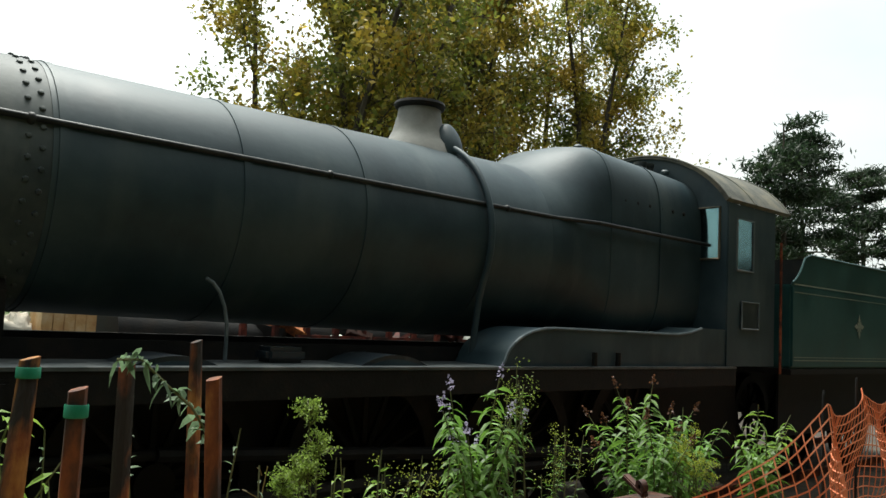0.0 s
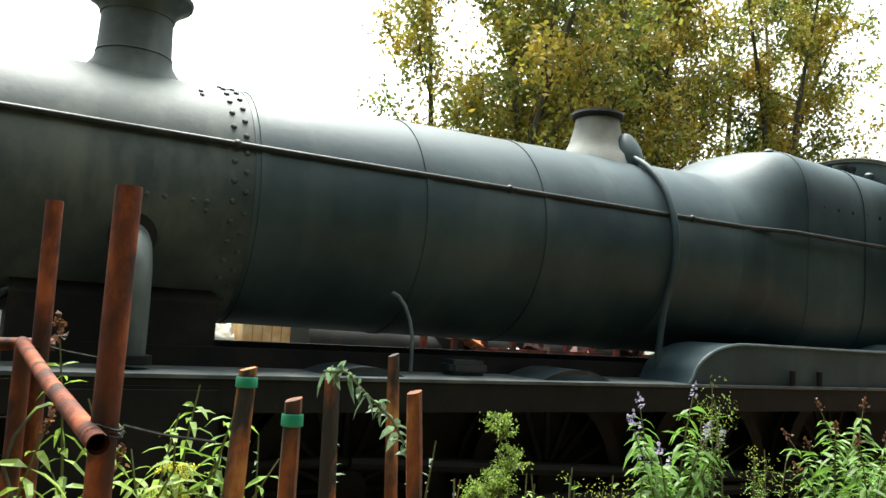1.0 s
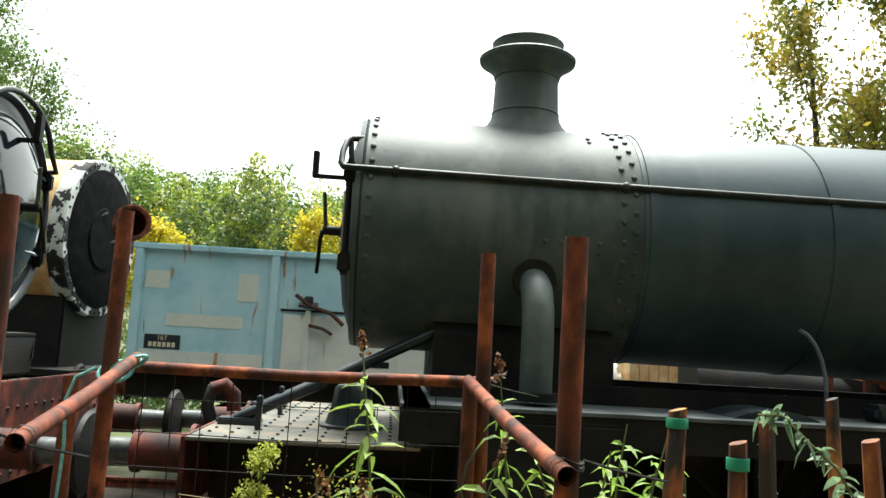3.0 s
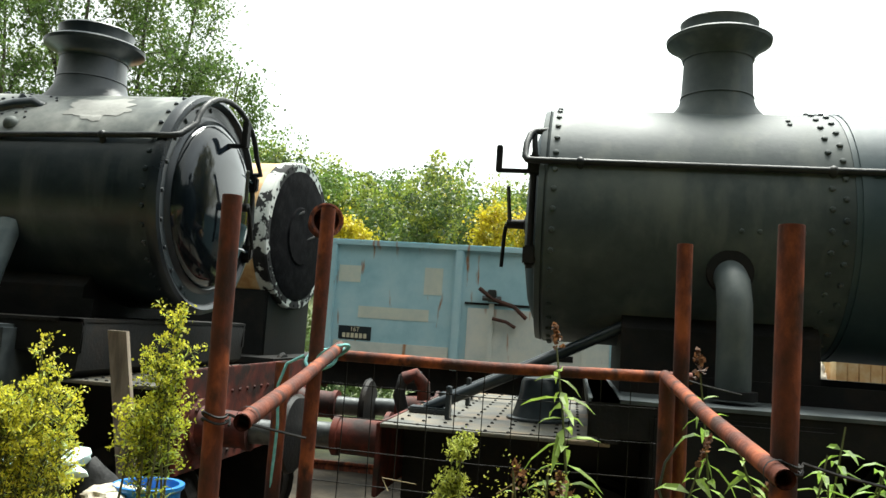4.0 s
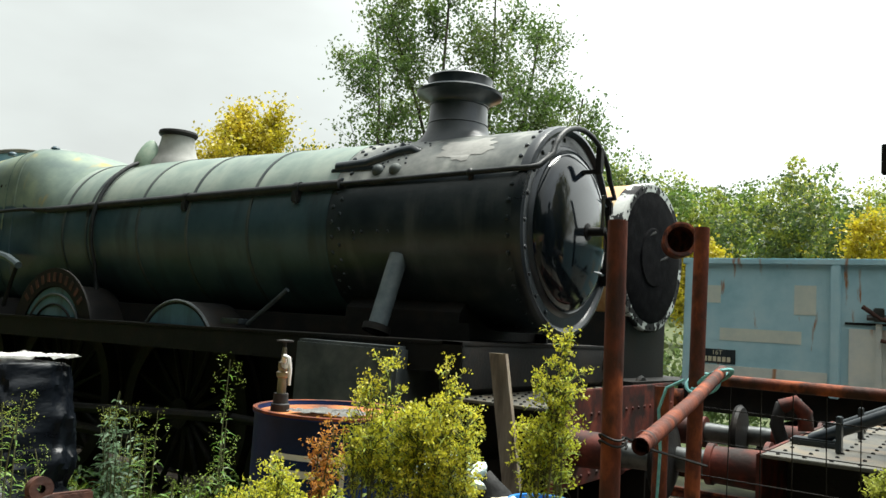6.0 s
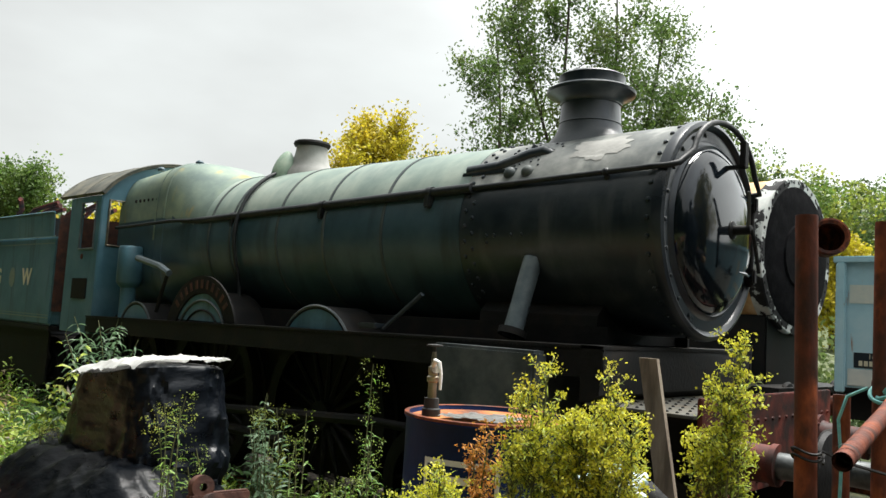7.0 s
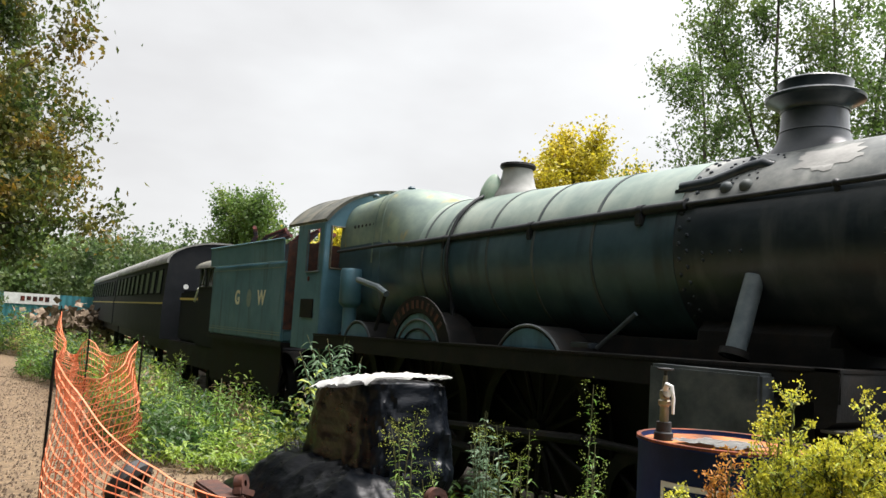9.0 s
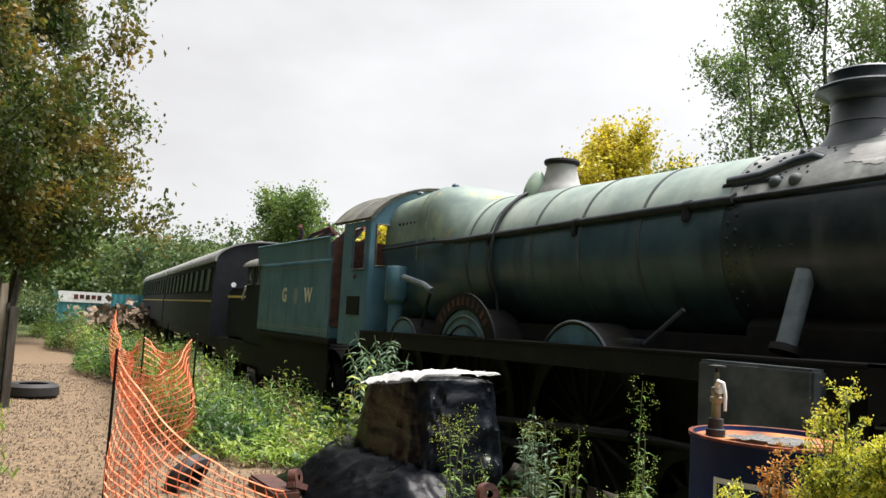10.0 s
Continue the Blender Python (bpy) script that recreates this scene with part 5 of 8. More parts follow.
    for xx, dd in ((x0 - 0.05, -1), (x1 + 0.05, 1)):
        for yy in (10.03, 11.77):
            buffer(t, xx, yy, 1.06, dd, "rust")


wagon()

# ---------- stripped boiler beyond ----------
tC = thing("scrap_boiler", (-6.0, 10.9, 0), "dismantled locomotive boiler with peeling black paint and ochre primer", "boiler")
b = B()
lathe(b, [(0.02, 0.93), (0.02, 0.98), (0, 1.0), (-0.17, 1.0), (-0.17, 0.97)], (-4.35, 10.9, 2.82), "x", 56)
shell = part("smokebox", b, "flake", tC)
b = B()
lathe(b, [(-0.16, 0.985), (-4.2, 0.985)], (-4.35, 10.9, 2.82), "x", 56)
part("barrel", b, "cream", tC)
# matt black disc: its colour stands in for the shaded hollow of the open front
b = B()
lathe(b, [(0.015, 0.9), (0.03, 0.85), (0.03, 0.4), (0.05, 0.38), (0.05, 0.001)], (-4.35, 10.9, 2.82), "x", 48)
part("tube_plate", b, "hollowblack", shell)
rv = B()
for k in range(44):
    a = 2 * math.pi * k / 44
    rivet(rv, (-4.345, 10.9 + 0.94 * math.cos(a), 2.82 + 0.94 * math.sin(a)), (1, 0, 0), 0.03)
tagged(part("rivets", rv, "peel", shell), kind="stuff")
for ya, yb, z in ((10.2, 10.9, 3.04), (10.3, 11.3, 2.74)):
    b = B()
    tube(b, [(-4.38, ya, z - 0.15), (-4.3, yb, z + 0.12)], 0.02, 6)
    part("rod", b, "dark", tC)
b = B()
lathe(b, [(-0.30, 0.14), (0.02, 0.14), (0.03, 0.155), (0.055, 0.155), (0.06, 0.14), (0.05, 0.115), (-0.25, 0.11), (-0.26, 0.001)], (0, 0, 0), "x", 28, False)
for v in b.verts:
    v.co = Euler((0, 0, radians(-62))).to_matrix() @ (v.co * 1.35) + Vector((-3.56, 9.95, 2.93))
part("flanged_pipe", b, "rust", tC, "rusty flanged pipe mouth")
b = B()
box(b, -8.6, -4.4, 10.25, 11.55, 1.0, 2.05, 0.02)
box(b, -8.6, -4.0, 9.75, 12.05, 1.15, 1.22)
part("frame", b, "dark", tC)
for xx in (-5.2, -7.4):
    for yy in (10.12, 11.68):
        wheel(tC, xx, yy, 0.55, 10, "wheel")
tC.location.x += 0.17
tC.rotation_euler.z = radians(-5)


# ---------- low wagon with crates and rusty scrap beyond the black engine ----------
def flat_wagon():
    t = thing("flat_wagon", (8.0, 10.9, 0), "rusty low wagon on the far siding", "railway wagon")
    b = B()
    box(b, 4.2, 12.4, 9.7, 12.1, 1.12, 1.26, 0.01)
    part("deck", b, "dark", t)
    for xx in (5.4, 11.2):
        for yy in (10.12, 11.68):
            wheel(t, xx, yy, 0.42, 8, "wagon_wheel")
    b = B()
    for yy in (9.72, 12.0):
        box(b, 4.2, 12.4, yy, yy + 0.08, 0.92, 1.12)
    part("side_beam", b, "rust", t)
    for k in range(15):
        b = B()
        box(b, 4.8 + k * 0.48, 4.88 + k * 0.48, 9.75, 9.83, 1.26, 1.72, 0.006)
        part("stake", b, "red", t)
    for z, spans in ((1.42, ((5.6, 7.9), (8.6, 12.2))), (1.62, ((4.9, 6.4), (7.3, 9.2), (10.4, 12.2)))):
        for xa, xb in spans:
            b = B()
            box(b, xa, xb, 9.73, 9.76, z, z + 0.07, 0.004)
            part("rail", b, "red", t)


flat_wagon()
heap_ = thing("scrap_heap", (7.4, 9.95, 1.26), "heap of red, rusty and pale scrap on the low wagon", "scrap metal")
rngs = random.Random(17)
for k in range(46):
    b = B()
    l_, w_, h_ = rngs.uniform(0.06, 0.30), rngs.uniform(0.05, 0.14), rngs.uniform(0.03, 0.12)
    box(b, -l_, l_, -w_, w_, -h_, h_, 0.008)
    m = pose(rngs.uniform(5.0, 10.2), rngs.uniform(9.86, 10.1), 1.30 + rngs.uniform(0.0, 0.34), rngs.uniform(-30, 30), rngs.uniform(-40, 40), rngs.uniform(-60, 60))
    for v in b.verts:
        v.co = m @ v.co
    part("scrap_piece", b, rngs.choice(("red", "red", "rust2", "rustdark", "dark", "wagpatch")), heap_)
# dark bulk, added to close the bright gap under the black engine's boiler
load = thing("dark_filler_load", (8.2, 10.9, 1.26), "dark bulk added on the low wagon to fill the gap under the boiler", "load")
b = B()
rings = []
for x in np.linspace(3.3, 12.2, 40):
    rings.append([(x, 10.9 - 1.0 * math.cos(a) * (1 + 0.05 * noise.noise((x, a, 1))), 1.26 + (0.62 + 0.12 * noise.noise((x * 0.8, 3, a)) + 0.05 * noise.noise((x * 3, 3, a))) * max(0.0, math.sin(a)) ** 0.6) for a in np.linspace(0, math.pi, 16)])
loops(b, rings)
part("filler_bulk", b, "dark", load)
crate = thing("timber_crate", (2.8, 10.4, 1.2), "orange-brown timber crate on packing", "crate")
for k in range(5):
    b = B()
    box(b, 2.48 + 0.12 * k, 2.595 + 0.12 * k, 10.0, 10.5, 1.36 + 0.002 * k, 1.66, 0.006)
    part("plank", b, "cream", crate)
b = B()
box(b, 2.42, 3.12, 10.02, 10.48, 1.235, 1.35, 0.01)
part("base", b, "dark", crate)
# dark blocks, added to close the same gap further forward
axles = thing("dark_filler_blocks", (1.2, 10.6, -0.1), "dark blocks added to fill the gap under the boiler", "scrap metal")
for k in range(6):
    b = B()
    box(b, 0.35 + 0.30 * k, 0.60 + 0.30 * k, 10.8, 11.3, -0.2, 1.66 + 0.08 * (k % 3), 0.04)
    part("box", b, "dark", axles)
bundle = thing("white_bundle", (2.25, 10.2, 1.2), "crumpled dirty white sheeting in a heap", "sheeting")
b = B()
bmesh.ops.create_icosphere(b, subdivisions=4, radius=1.0)
for v in b.verts:
    n_ = noise.noise(v.co * 1.8) + 0.5 * noise.noise(v.co * 5)
    v.co = Vector((2.25 + v.co.x * 0.20 * (1 + 0.4 * n_), 10.2 + v.co.y * 0.25, 1.42 + v.co.z * 0.20 * (1 + 0.5 * n_)))
part("sheet", b, "sack", bundle)
stand = thing("timber_stack", (2.8, 10.3, 0), "dark stack of sleepers under the crate", "timber")
for k in range(7):
    b = B()
    box(b, 1.7, 3.9, 9.9, 10.7, -0.1 + 0.19 * k, 0.08 + 0.19 * k, 0.015)
    part("baulk", b, "dark", stand)

# ---------- shunter and coaches on the bend ----------
sh = thing("diesel_shunter", (-17.0, 6.1, 0), "small blue-black diesel shunter with a yellow stripe", "locomotive")
b = B()
box(b, -17.25, -15.95, 5.02, 7.18, 1.05, 2.62, 0.03)
cabin = part("cab", b, "coach", sh)
for xa, xb in ((-17.1, -16.75), (-16.55, -16.15)):
    b = B()
    box(b, xa, xb, 5.005, 5.02, 2.25, 2.68, 0.004)
    part("window_pane", b, "glass", cabin)
    b = B()
    tube(b, [(xa, 5.005, 2.25), (xa, 5.005, 2.68), (xb, 5.005, 2.68), (xb, 5.005, 2.25), (xa, 5.005, 2.25)], 0.015, 6)
    part("window_frame", b, "grey", cabin)
b = B()
prof = [(6.1 + 1.15 * math.sin(radians(a)), 2.62 + 0.30 * math.cos(radians(a)) * 1.0) for a in range(-90, 91, 10)]
loops(b, [[(x, p, q) for p, q in prof] for x in (-17.35, -15.88)])
part("roof", b, "cabroof", sh)
b = B()
box(b, -19.4, -17.25, 5.25, 7.0, 1.05, 2.2, 0.06)
hood = part("engine_hood", b, "coach", sh)
b = B()
box(b, -19.4, -17.25, 5.243, 5.25, 1.98, 2.03)
part("stripe", b, "yellow", hood)
b = B()
for k in range(3):
    box(b, -17.75 + 0.08 * k, -17.70 + 0.08 * k, 5.24, 5.25, 1.62, 1.72)
part("number_bars", b, "yellow", hood)
b = B()
tube(b, [(-17.9, 5.15, 1.95), (-17.6, 5.12, 2.22), (-17.3, 5.12, 2.24), (-17.3, 5.12, 1.7)], 0.02, 6)
part("handrail", b, "white", sh)
b = B()
box(b, -19.6, -15.85, 5.1, 7.1, 0.6, 1.05, 0.02)
part("frame", b, "dark", sh)
b = B()
box(b, -15.95, -15.85, 5.2, 5.5, 0.75, 1.35, 0.02)
part("step", b, "red", sh)
for xx in (-16.6, -18.6):
    for yy in (5.35, 6.85):
        wheel(sh, xx, yy, 0.5, 10, "wheel")


def coach(at, length, label, m):
    """A passenger coach with an arched roof and a row of windows, its near corner at the origin, running towards -x."""
    t = thing("railway_coach", (0, 0, 0), label, "railway coach", "coaches on the siding")
    b = B()
    prof = [(0.0, 1.05), (0.0, 1.9), (0.02, 2.0), (0.06, 2.86)] + [(1.35 - 1.29 * math.cos(radians(a)), 2.86 + 0.52 * math.sin(radians(a))) for a in range(8, 173, 8)] + [(2.64, 2.86), (2.68, 2.0), (2.7, 1.9), (2.7, 1.05)]
    loops(b, [[(x, p, q) for p, q in prof] for x in (0, -length)])
    body = part("body", b, m, t)
    b = B()
    ring = [(1.35 - 1.34 * math.cos(radians(a)), 2.86 + 0.56 * math.sin(radians(a))) for a in range(-2, 183, 8)]
    inn = [(1.35 - 1.29 * math.cos(radians(a)), 2.855 + 0.525 * math.sin(radians(a))) for a in range(182, -3, -8)]
    loops(b, [[(x, p, q) for p, q in ring + inn] for x in (0.03, -length - 0.03)])
    roof = part("roof", b, "roofgrey", t)
    n = int(length / 1.25)
    for k in range(n):
        xa = -0.55 - k * 1.25
        b = B()
        slab(b, [(xa, 0.010, 2.12), (xa - 0.75, 0.010, 2.12), (xa - 0.75, 0.045, 2.70), (xa, 0.045, 2.70)], (0, -1, 0.06), 0.012)
        w = part("window_pane", b, "semi", body)
        b = B()
        tube(b, [(xa, 0.002, 2.12), (xa - 0.75, 0.002, 2.12), (xa - 0.75, 0.034, 2.70), (xa, 0.034, 2.70), (xa, 0.002, 2.12)], 0.018, 6)
        part("window_frame", b, m, w)
    b = B()
    box(b, -length, 0, -0.006, 0.001, 1.86, 1.90)
    part("stripe", b, "yellow", body)
    for k in range(int(length / 3)):
        b = B()
        lathe(b, [(0, 0.09), (0.06, 0.09), (0.09, 0.12), (0.12, 0.12), (0.13, 0.02)], (-1.5 - 3 * k, 1.35, 3.41), "z", 12)
        part("roof_vent", b, "white", roof)
    b = B()
    box(b, -length, 0, 0.25, 2.45, 0.75, 1.05)
    part("underframe", b, "dark", t)
    for xx in (-2.0, -4.4, -length + 4.4, -length + 2.0):
        for yy in (0.6, 2.1):
            wheel(t, xx, yy, 0.46, 8, "coach_wheel")
    b = B()
    lathe(b, [(0, 0.06), (0.01, 0.06)], (0.001, 0.5, 2.3), "x", 12)
    part("lamp", b, "white", body)
    t.matrix_basis = at
    return t


ang = -math.degrees(math.atan(0.112))
coach(pose(-19.9, 4.98, 0, 0, 0, ang), 13.0, "dark maroon railway coach with pale grey arched roof", "coach")
coach(pose(-33.4, 6.5, 0, 0, 0, ang), 14.0, "dark red-brown railway coach with pale grey arched roof", "coach")


# ---------- foliage ----------
def mesh_from(name, verts, faces_n, material, parent=None, label=""):
    """verts: (N, k, 3), one k-sided face each."""
    n, k = verts.shape[:2]
    me = bpy.data.meshes.new(name)
    me.vertices.add(n * k)
    me.vertices.foreach_set("co", verts.reshape(-1).astype(np.float32))
    me.loops.add(n * k)
    me.loops.foreach_set("vertex_index", np.arange(n * k, dtype=np.int32))
    me.polygons.add(n)
    me.polygons.foreach_set("loop_start", np.arange(0, n * k, k, dtype=np.int32))
    me.polygons.foreach_set("loop_total", np.full(n, k, dtype=np.int32))
    me.update(calc_edges=True)
    me.materials.append(M[material])
    ob = new(name, me)
    if parent is not None:
        ob.parent = parent
        if parent.type == "EMPTY":
            ob.matrix_parent_inverse = Matrix.Translation(-parent.location)
    if label:
        ob["label"] = label
    return ob


def unit(a):
    return a / np.maximum(np.linalg.norm(a, axis=-1, keepdims=True), 1e-9)


def leaf_quads(rng, c, size, slim=0.55, droop=0.0, flat=0.0):
    """Small kite-shaped leaves at centres c, turned at random."""
    n = len(c)
    d = unit(rng.normal(size=(n, 3)) + np.array([0, 0, -droop]))
    s = unit(np.cross(d, unit(rng.normal(size=(n, 3)) + np.array([0, 0, flat]))))
    L = size * rng.uniform(0.6, 1.3, (n, 1))
    nrm = np.cross(d, s)
    return np.stack([c - d * L * 0.5, c - d * L * 0.05 + s * L * slim * 0.5 + nrm * L * 0.08, c + d * L * 0.5, c - d * L * 0.05 - s * L * slim * 0.5 + nrm * L * 0.08], 1)


def tree(name, base, h, spread, lo, leaves, size, material, seed, label, stems=1, lean=0.0, limbs=16, stem_r=0.16, droop=0.3, sigma=0.45, upright=0.5, fork=0.5):
    """A tapered trunk or several, limbs, twigs, and leaves gathered round the twigs."""
    rng = np.random.default_rng(seed)
    t = thing(name, base, label, "tree")
    bm = B()
    pts, wts = [], []
    for k in range(stems):
        o = np.array([rng.normal() * spread * 0.28, rng.normal() * spread * 0.16, 0]) if stems > 1 else np.zeros(3)
        hh = h * rng.uniform(0.86, 1.0)
        line, p = [], np.array(base) + o * 0.6 + np.array([0, 0, -0.2])
        dirn = unit(np.array([o[0] * 0.06 + lean, o[1] * 0.06, 1.0]))
        for j in range(9):
            line.append(p.copy())
            p = p + dirn * hh / 8
            dirn = unit(dirn + rng.normal(size=3) * [0.06, 0.06, 0.0])
        r0 = stem_r * rng.uniform(0.75, 1.15)
        tube(bm, line, r0, 7, True, 0.025)
        line = np.array(line)
        for i in range(limbs):
            f = lo + (0.98 - lo) * (i + rng.uniform(0, 1)) / limbs
            q = line[int(f * 8)] * (1 - (f * 8) % 1) + line[min(8, int(f * 8) + 1)] * ((f * 8) % 1)
            az = rng.uniform(0, 2 * math.pi)
            length = spread * (1.05 - 0.75 * max(0, f - lo) / (1 - lo)) * rng.uniform(0.55, 1.1) * (0.75 if f < lo + 0.1 else 1)
            up = upright * rng.uniform(0.5, 1.4)
            dv = unit(np.array([math.cos(az), math.sin(az), up]))
            lp, q0 = [q.copy()], q.copy()
            for j in range(4):
                q0 = q0 + dv * length / 4
                dv = unit(dv + rng.normal(size=3) * 0.18 + [0, 0, 0.06])
                lp.append(q0.copy())
            tube(bm, lp, max(0.018, r0 * 0.32 * (1.1 - f)), 5, False, 0.008)
            for j in range(1, 5):
                for _ in range(4 if j > 1 else 2):
                    tv = unit(dv * 0.5 + rng.normal(size=3) * 0.8 + [0, 0, 0.1])
                    tl = length * rng.uniform(0.12, 0.34) * fork * 2
                    e = lp[j] + tv * tl
                    tube(bm, [lp[j], e], 0.011, 3, False, 0.004)
                    for g in (0.35, 0.7, 1.0):
                        pts.append(lp[j] + tv * tl * g)
                        wts.append(0.5 + g)
    part("trunk", bm, "bark", t)
    pts, wts = np.array(pts), np.array(wts)
    idx = rng.choice(len(pts), leaves, p=wts / wts.sum())
    c = pts[idx] + rng.normal(size=(leaves, 3)) * sigma * rng.uniform(0.3, 1.0, (leaves, 1))
    mesh_from("crown", leaf_quads(rng, c, size, 0.6, droop), 4, material, t)
    return t


tree("autumn_tree", (10.5, 17.0, 0), 13.0, 3.5, 0.16, 34000, 0.15, "leafgold", 3, "tall autumn tree with many slim stems and yellowing leaves", 5, limbs=17, stem_r=0.17, sigma=0.32)
tree("autumn_tree", (14.0, 17.8, 0), 16.0, 3.7, 0.14, 38000, 0.155, "leafgold", 4, "tall autumn tree with many slim stems and yellowing leaves", 8, limbs=20, stem_r=0.19, sigma=0.32)
tree("autumn_tree", (17.8, 18.6, 0), 16.0, 3.6, 0.14, 36000, 0.155, "leafgold", 6, "tall autumn tree with many slim stems and yellowing leaves", 7, limbs=20, stem_r=0.20, sigma=0.32)
tree("autumn_tree", (21.6, 17.8, 0), 15.5, 4.2, 0.14, 40000, 0.155, "leafgold", 5, "tall autumn tree with many slim stems and yellowing leaves", 6, limbs=20, stem_r=0.19, sigma=0.32)
tree("ash_tree", (-15.0, 22.0, 0), 13.2, 4.3, 0.24, 40000, 0.125, "leafT", 8, "airy green ash tree with several thin stems", 5, limbs=14, stem_r=0.12, droop=0.6, sigma=0.34, upright=0.9)
tree("ash_tree", (-11.6, 22.5, 0), 9.6, 2.5, 0.30, 13000, 0.12, "leafT", 9, "airy green ash tree with several thin stems", 3, limbs=12, stem_r=0.09, droop=0.6, sigma=0.34, upright=0.9)
tree("yellow_maple", (-20.5, 18.5, 0), 8.4, 3.5, 0.36, 44000, 0.14, "leafyel", 11, "rounded bright yellow autumn maple", 4, limbs=16, stem_r=0.12, sigma=0.3)
tree("yellow_maple", (-12.0, 40.0, 1.3), 5.8, 2.0, 0.1, 9000, 0.22, "leafyel", 12, "rounded bright yellow autumn maple", 2, limbs=14)
tree("yellow_maple", (-4.4, 42.0, 1.5), 6.8, 1.8, 0.1, 9000, 0.22, "leafyel", 13, "rounded bright yellow autumn maple", 2, limbs=14)
tree("yellow_maple", (-26.0, 12.3, 0), 5.2, 1.6, 0.1, 5000, 0.22, "leafyel", 14, "small yellow bush behind the tender", 2, limbs=12, stem_r=0.08)
tree("oak_tree", (-26.5, 0.3, 0.5), 15.0, 5.2, 0.20, 125000, 0.17, "leafoak", 15, "big spreading tree turning orange over the path", 2, limbs=34, stem_r=0.22, droop=0.8, sigma=0.42, upright=0.2)
tree("oak_tree", (-34.0, 1.0, 0.5), 10.0, 3.6, 0.24, 20000, 0.28, "leafT", 16, "dark green tree beyond the path", 2, limbs=20, stem_r=0.25, sigma=0.5, upright=0.3)
tree("willow_tree", (-48.0, 16.4, 0), 9.2, 3.4, 0.05, 26000, 0.20, "hill", 17, "tall feathery willow behind the siding", 5, limbs=16, upright=1.2)
tree("willow_tree", (-50.0, 30.0, 0.5), 9.5, 3.0, 0.15, 7000, 0.30, "hill", 18, "green tree behind the siding", 2, limbs=16, upright=0.7)


def pine(base, h, spread, seed):
    """A Scots pine: bare trunk below, tiers of dark needle clumps."""
    rng = np.random.default_rng(seed)
    t = thing("pine_tree", base, "dark green pine tree with layered boughs", "tree", "pines by the yard")
    bm = B()
    tube(bm, [(base[0], base[1], base[2] - 0.3), (base[0] + 0.2, base[1], h * 0.5), (base[0], base[1], h * 0.98)], 0.22, 8, True, 0.04)
    c = []
    for i in range(44):
        f = rng.uniform(0.3, 1.0)
        az = rng.uniform(0, 2 * math.pi)
        L = spread * (1.15 - 0.85 * f) * rng.uniform(0.5, 1.15)
        z = base[2] + h * f
        e = np.array([base[0] + L * math.cos(az), base[1] + L * math.sin(az), z + L * 0.22 * rng.uniform(-0.2, 1.3)])
        s = np.array([base[0], base[1], z])
        tube(bm, [s, (s + e) / 2 + [0, 0, -0.1], e], 0.05, 5, False, 0.015)
        for g in np.linspace(0.35, 1.0, 9):
            q = s + (e - s) * g
            c.append(q + rng.normal(size=(22, 3)) * [0.38, 0.38, 0.14])
    part("trunk", bm, "bark", t)
    c = np.concatenate(c)
    mesh_from("crown", leaf_quads(rng, c, 0.42, 0.22, -0.5), 4, "pine", t)


pine((37.5, 18.0, 0), 12.4, 4.2, 21)
pine((44.0, 20.0, 0), 13.2, 4.6, 22)
pine((50.0, 19.0, 0), 12.0, 4.6, 23)


def woodland():
    """Wooded slopes round the yard, far off: crowns built of leafy clumps, each crown of one colour."""
    rng = np.random.default_rng(31)
    sets = {"hill": [], "hillpale": [], "hillgold": [], "hilldark": []}
    for i in range(460):
        phi = radians(rng.uniform(-20, 96))
        D = rng.uniform(56, 104)
        x, y = -0.5 - D * math.sin(phi), D * math.cos(phi)
        deg = math.degrees(phi)
        top = np.interp(deg, [-20, 0, 30, 55, 72, 80, 96], [13, 19.0, 21.0, 15.5, 11.5, 9.5, 8.0]) * (0.80 + 0.25 * (D - 56) / 48)
        zg = bank(x, y)
        th = max(4.0, top - zg) * rng.uniform(0.78, 1.10)
        r = rng.uniform(1.9, 3.9)
        k = 18
        u = unit(rng.normal(size=(k, 3)))
        u[:, 2] = np.abs(u[:, 2]) * 1.1 - 0.25
        cl = u * np.array([r, r, th * 0.50]) * rng.uniform(0.65, 1.0, (k, 1)) + np.array([x, y, zg + th * 0.42])
        v = unit(rng.normal(size=(k, 76, 3)))
        q = (cl[:, None] + v * np.array([1, 1, 0.8]) * (r * rng.uniform(0.24, 0.46, (k, 1, 1))) * rng.uniform(0.75, 1.08, (k, 76, 1))).reshape(-1, 3)
        pick = rng.uniform()
        if deg > 58:
            key = "hilldark" if pick < 0.7 else "hill"
        else:
            key = "hilldark" if pick < 0.28 else "hill" if pick < 0.66 else "hillpale" if pick < 0.93 else "hillgold"
        sets[key].append(q)
    for key, lab in (("hill", "distant green wooded hillside"), ("hillpale", "distant yellow-green trees on the hillside"), ("hillgold", "distant golden trees on the hillside"), ("hilldark", "distant dark green woodland")):
        ob = mesh_from("woodland", leaf_quads(rng, np.concatenate(sets[key]), 0.29, 0.7, 0.2), 4, key)
        tagged(ob, lab, "woodland", kind="stuff")


woodland()


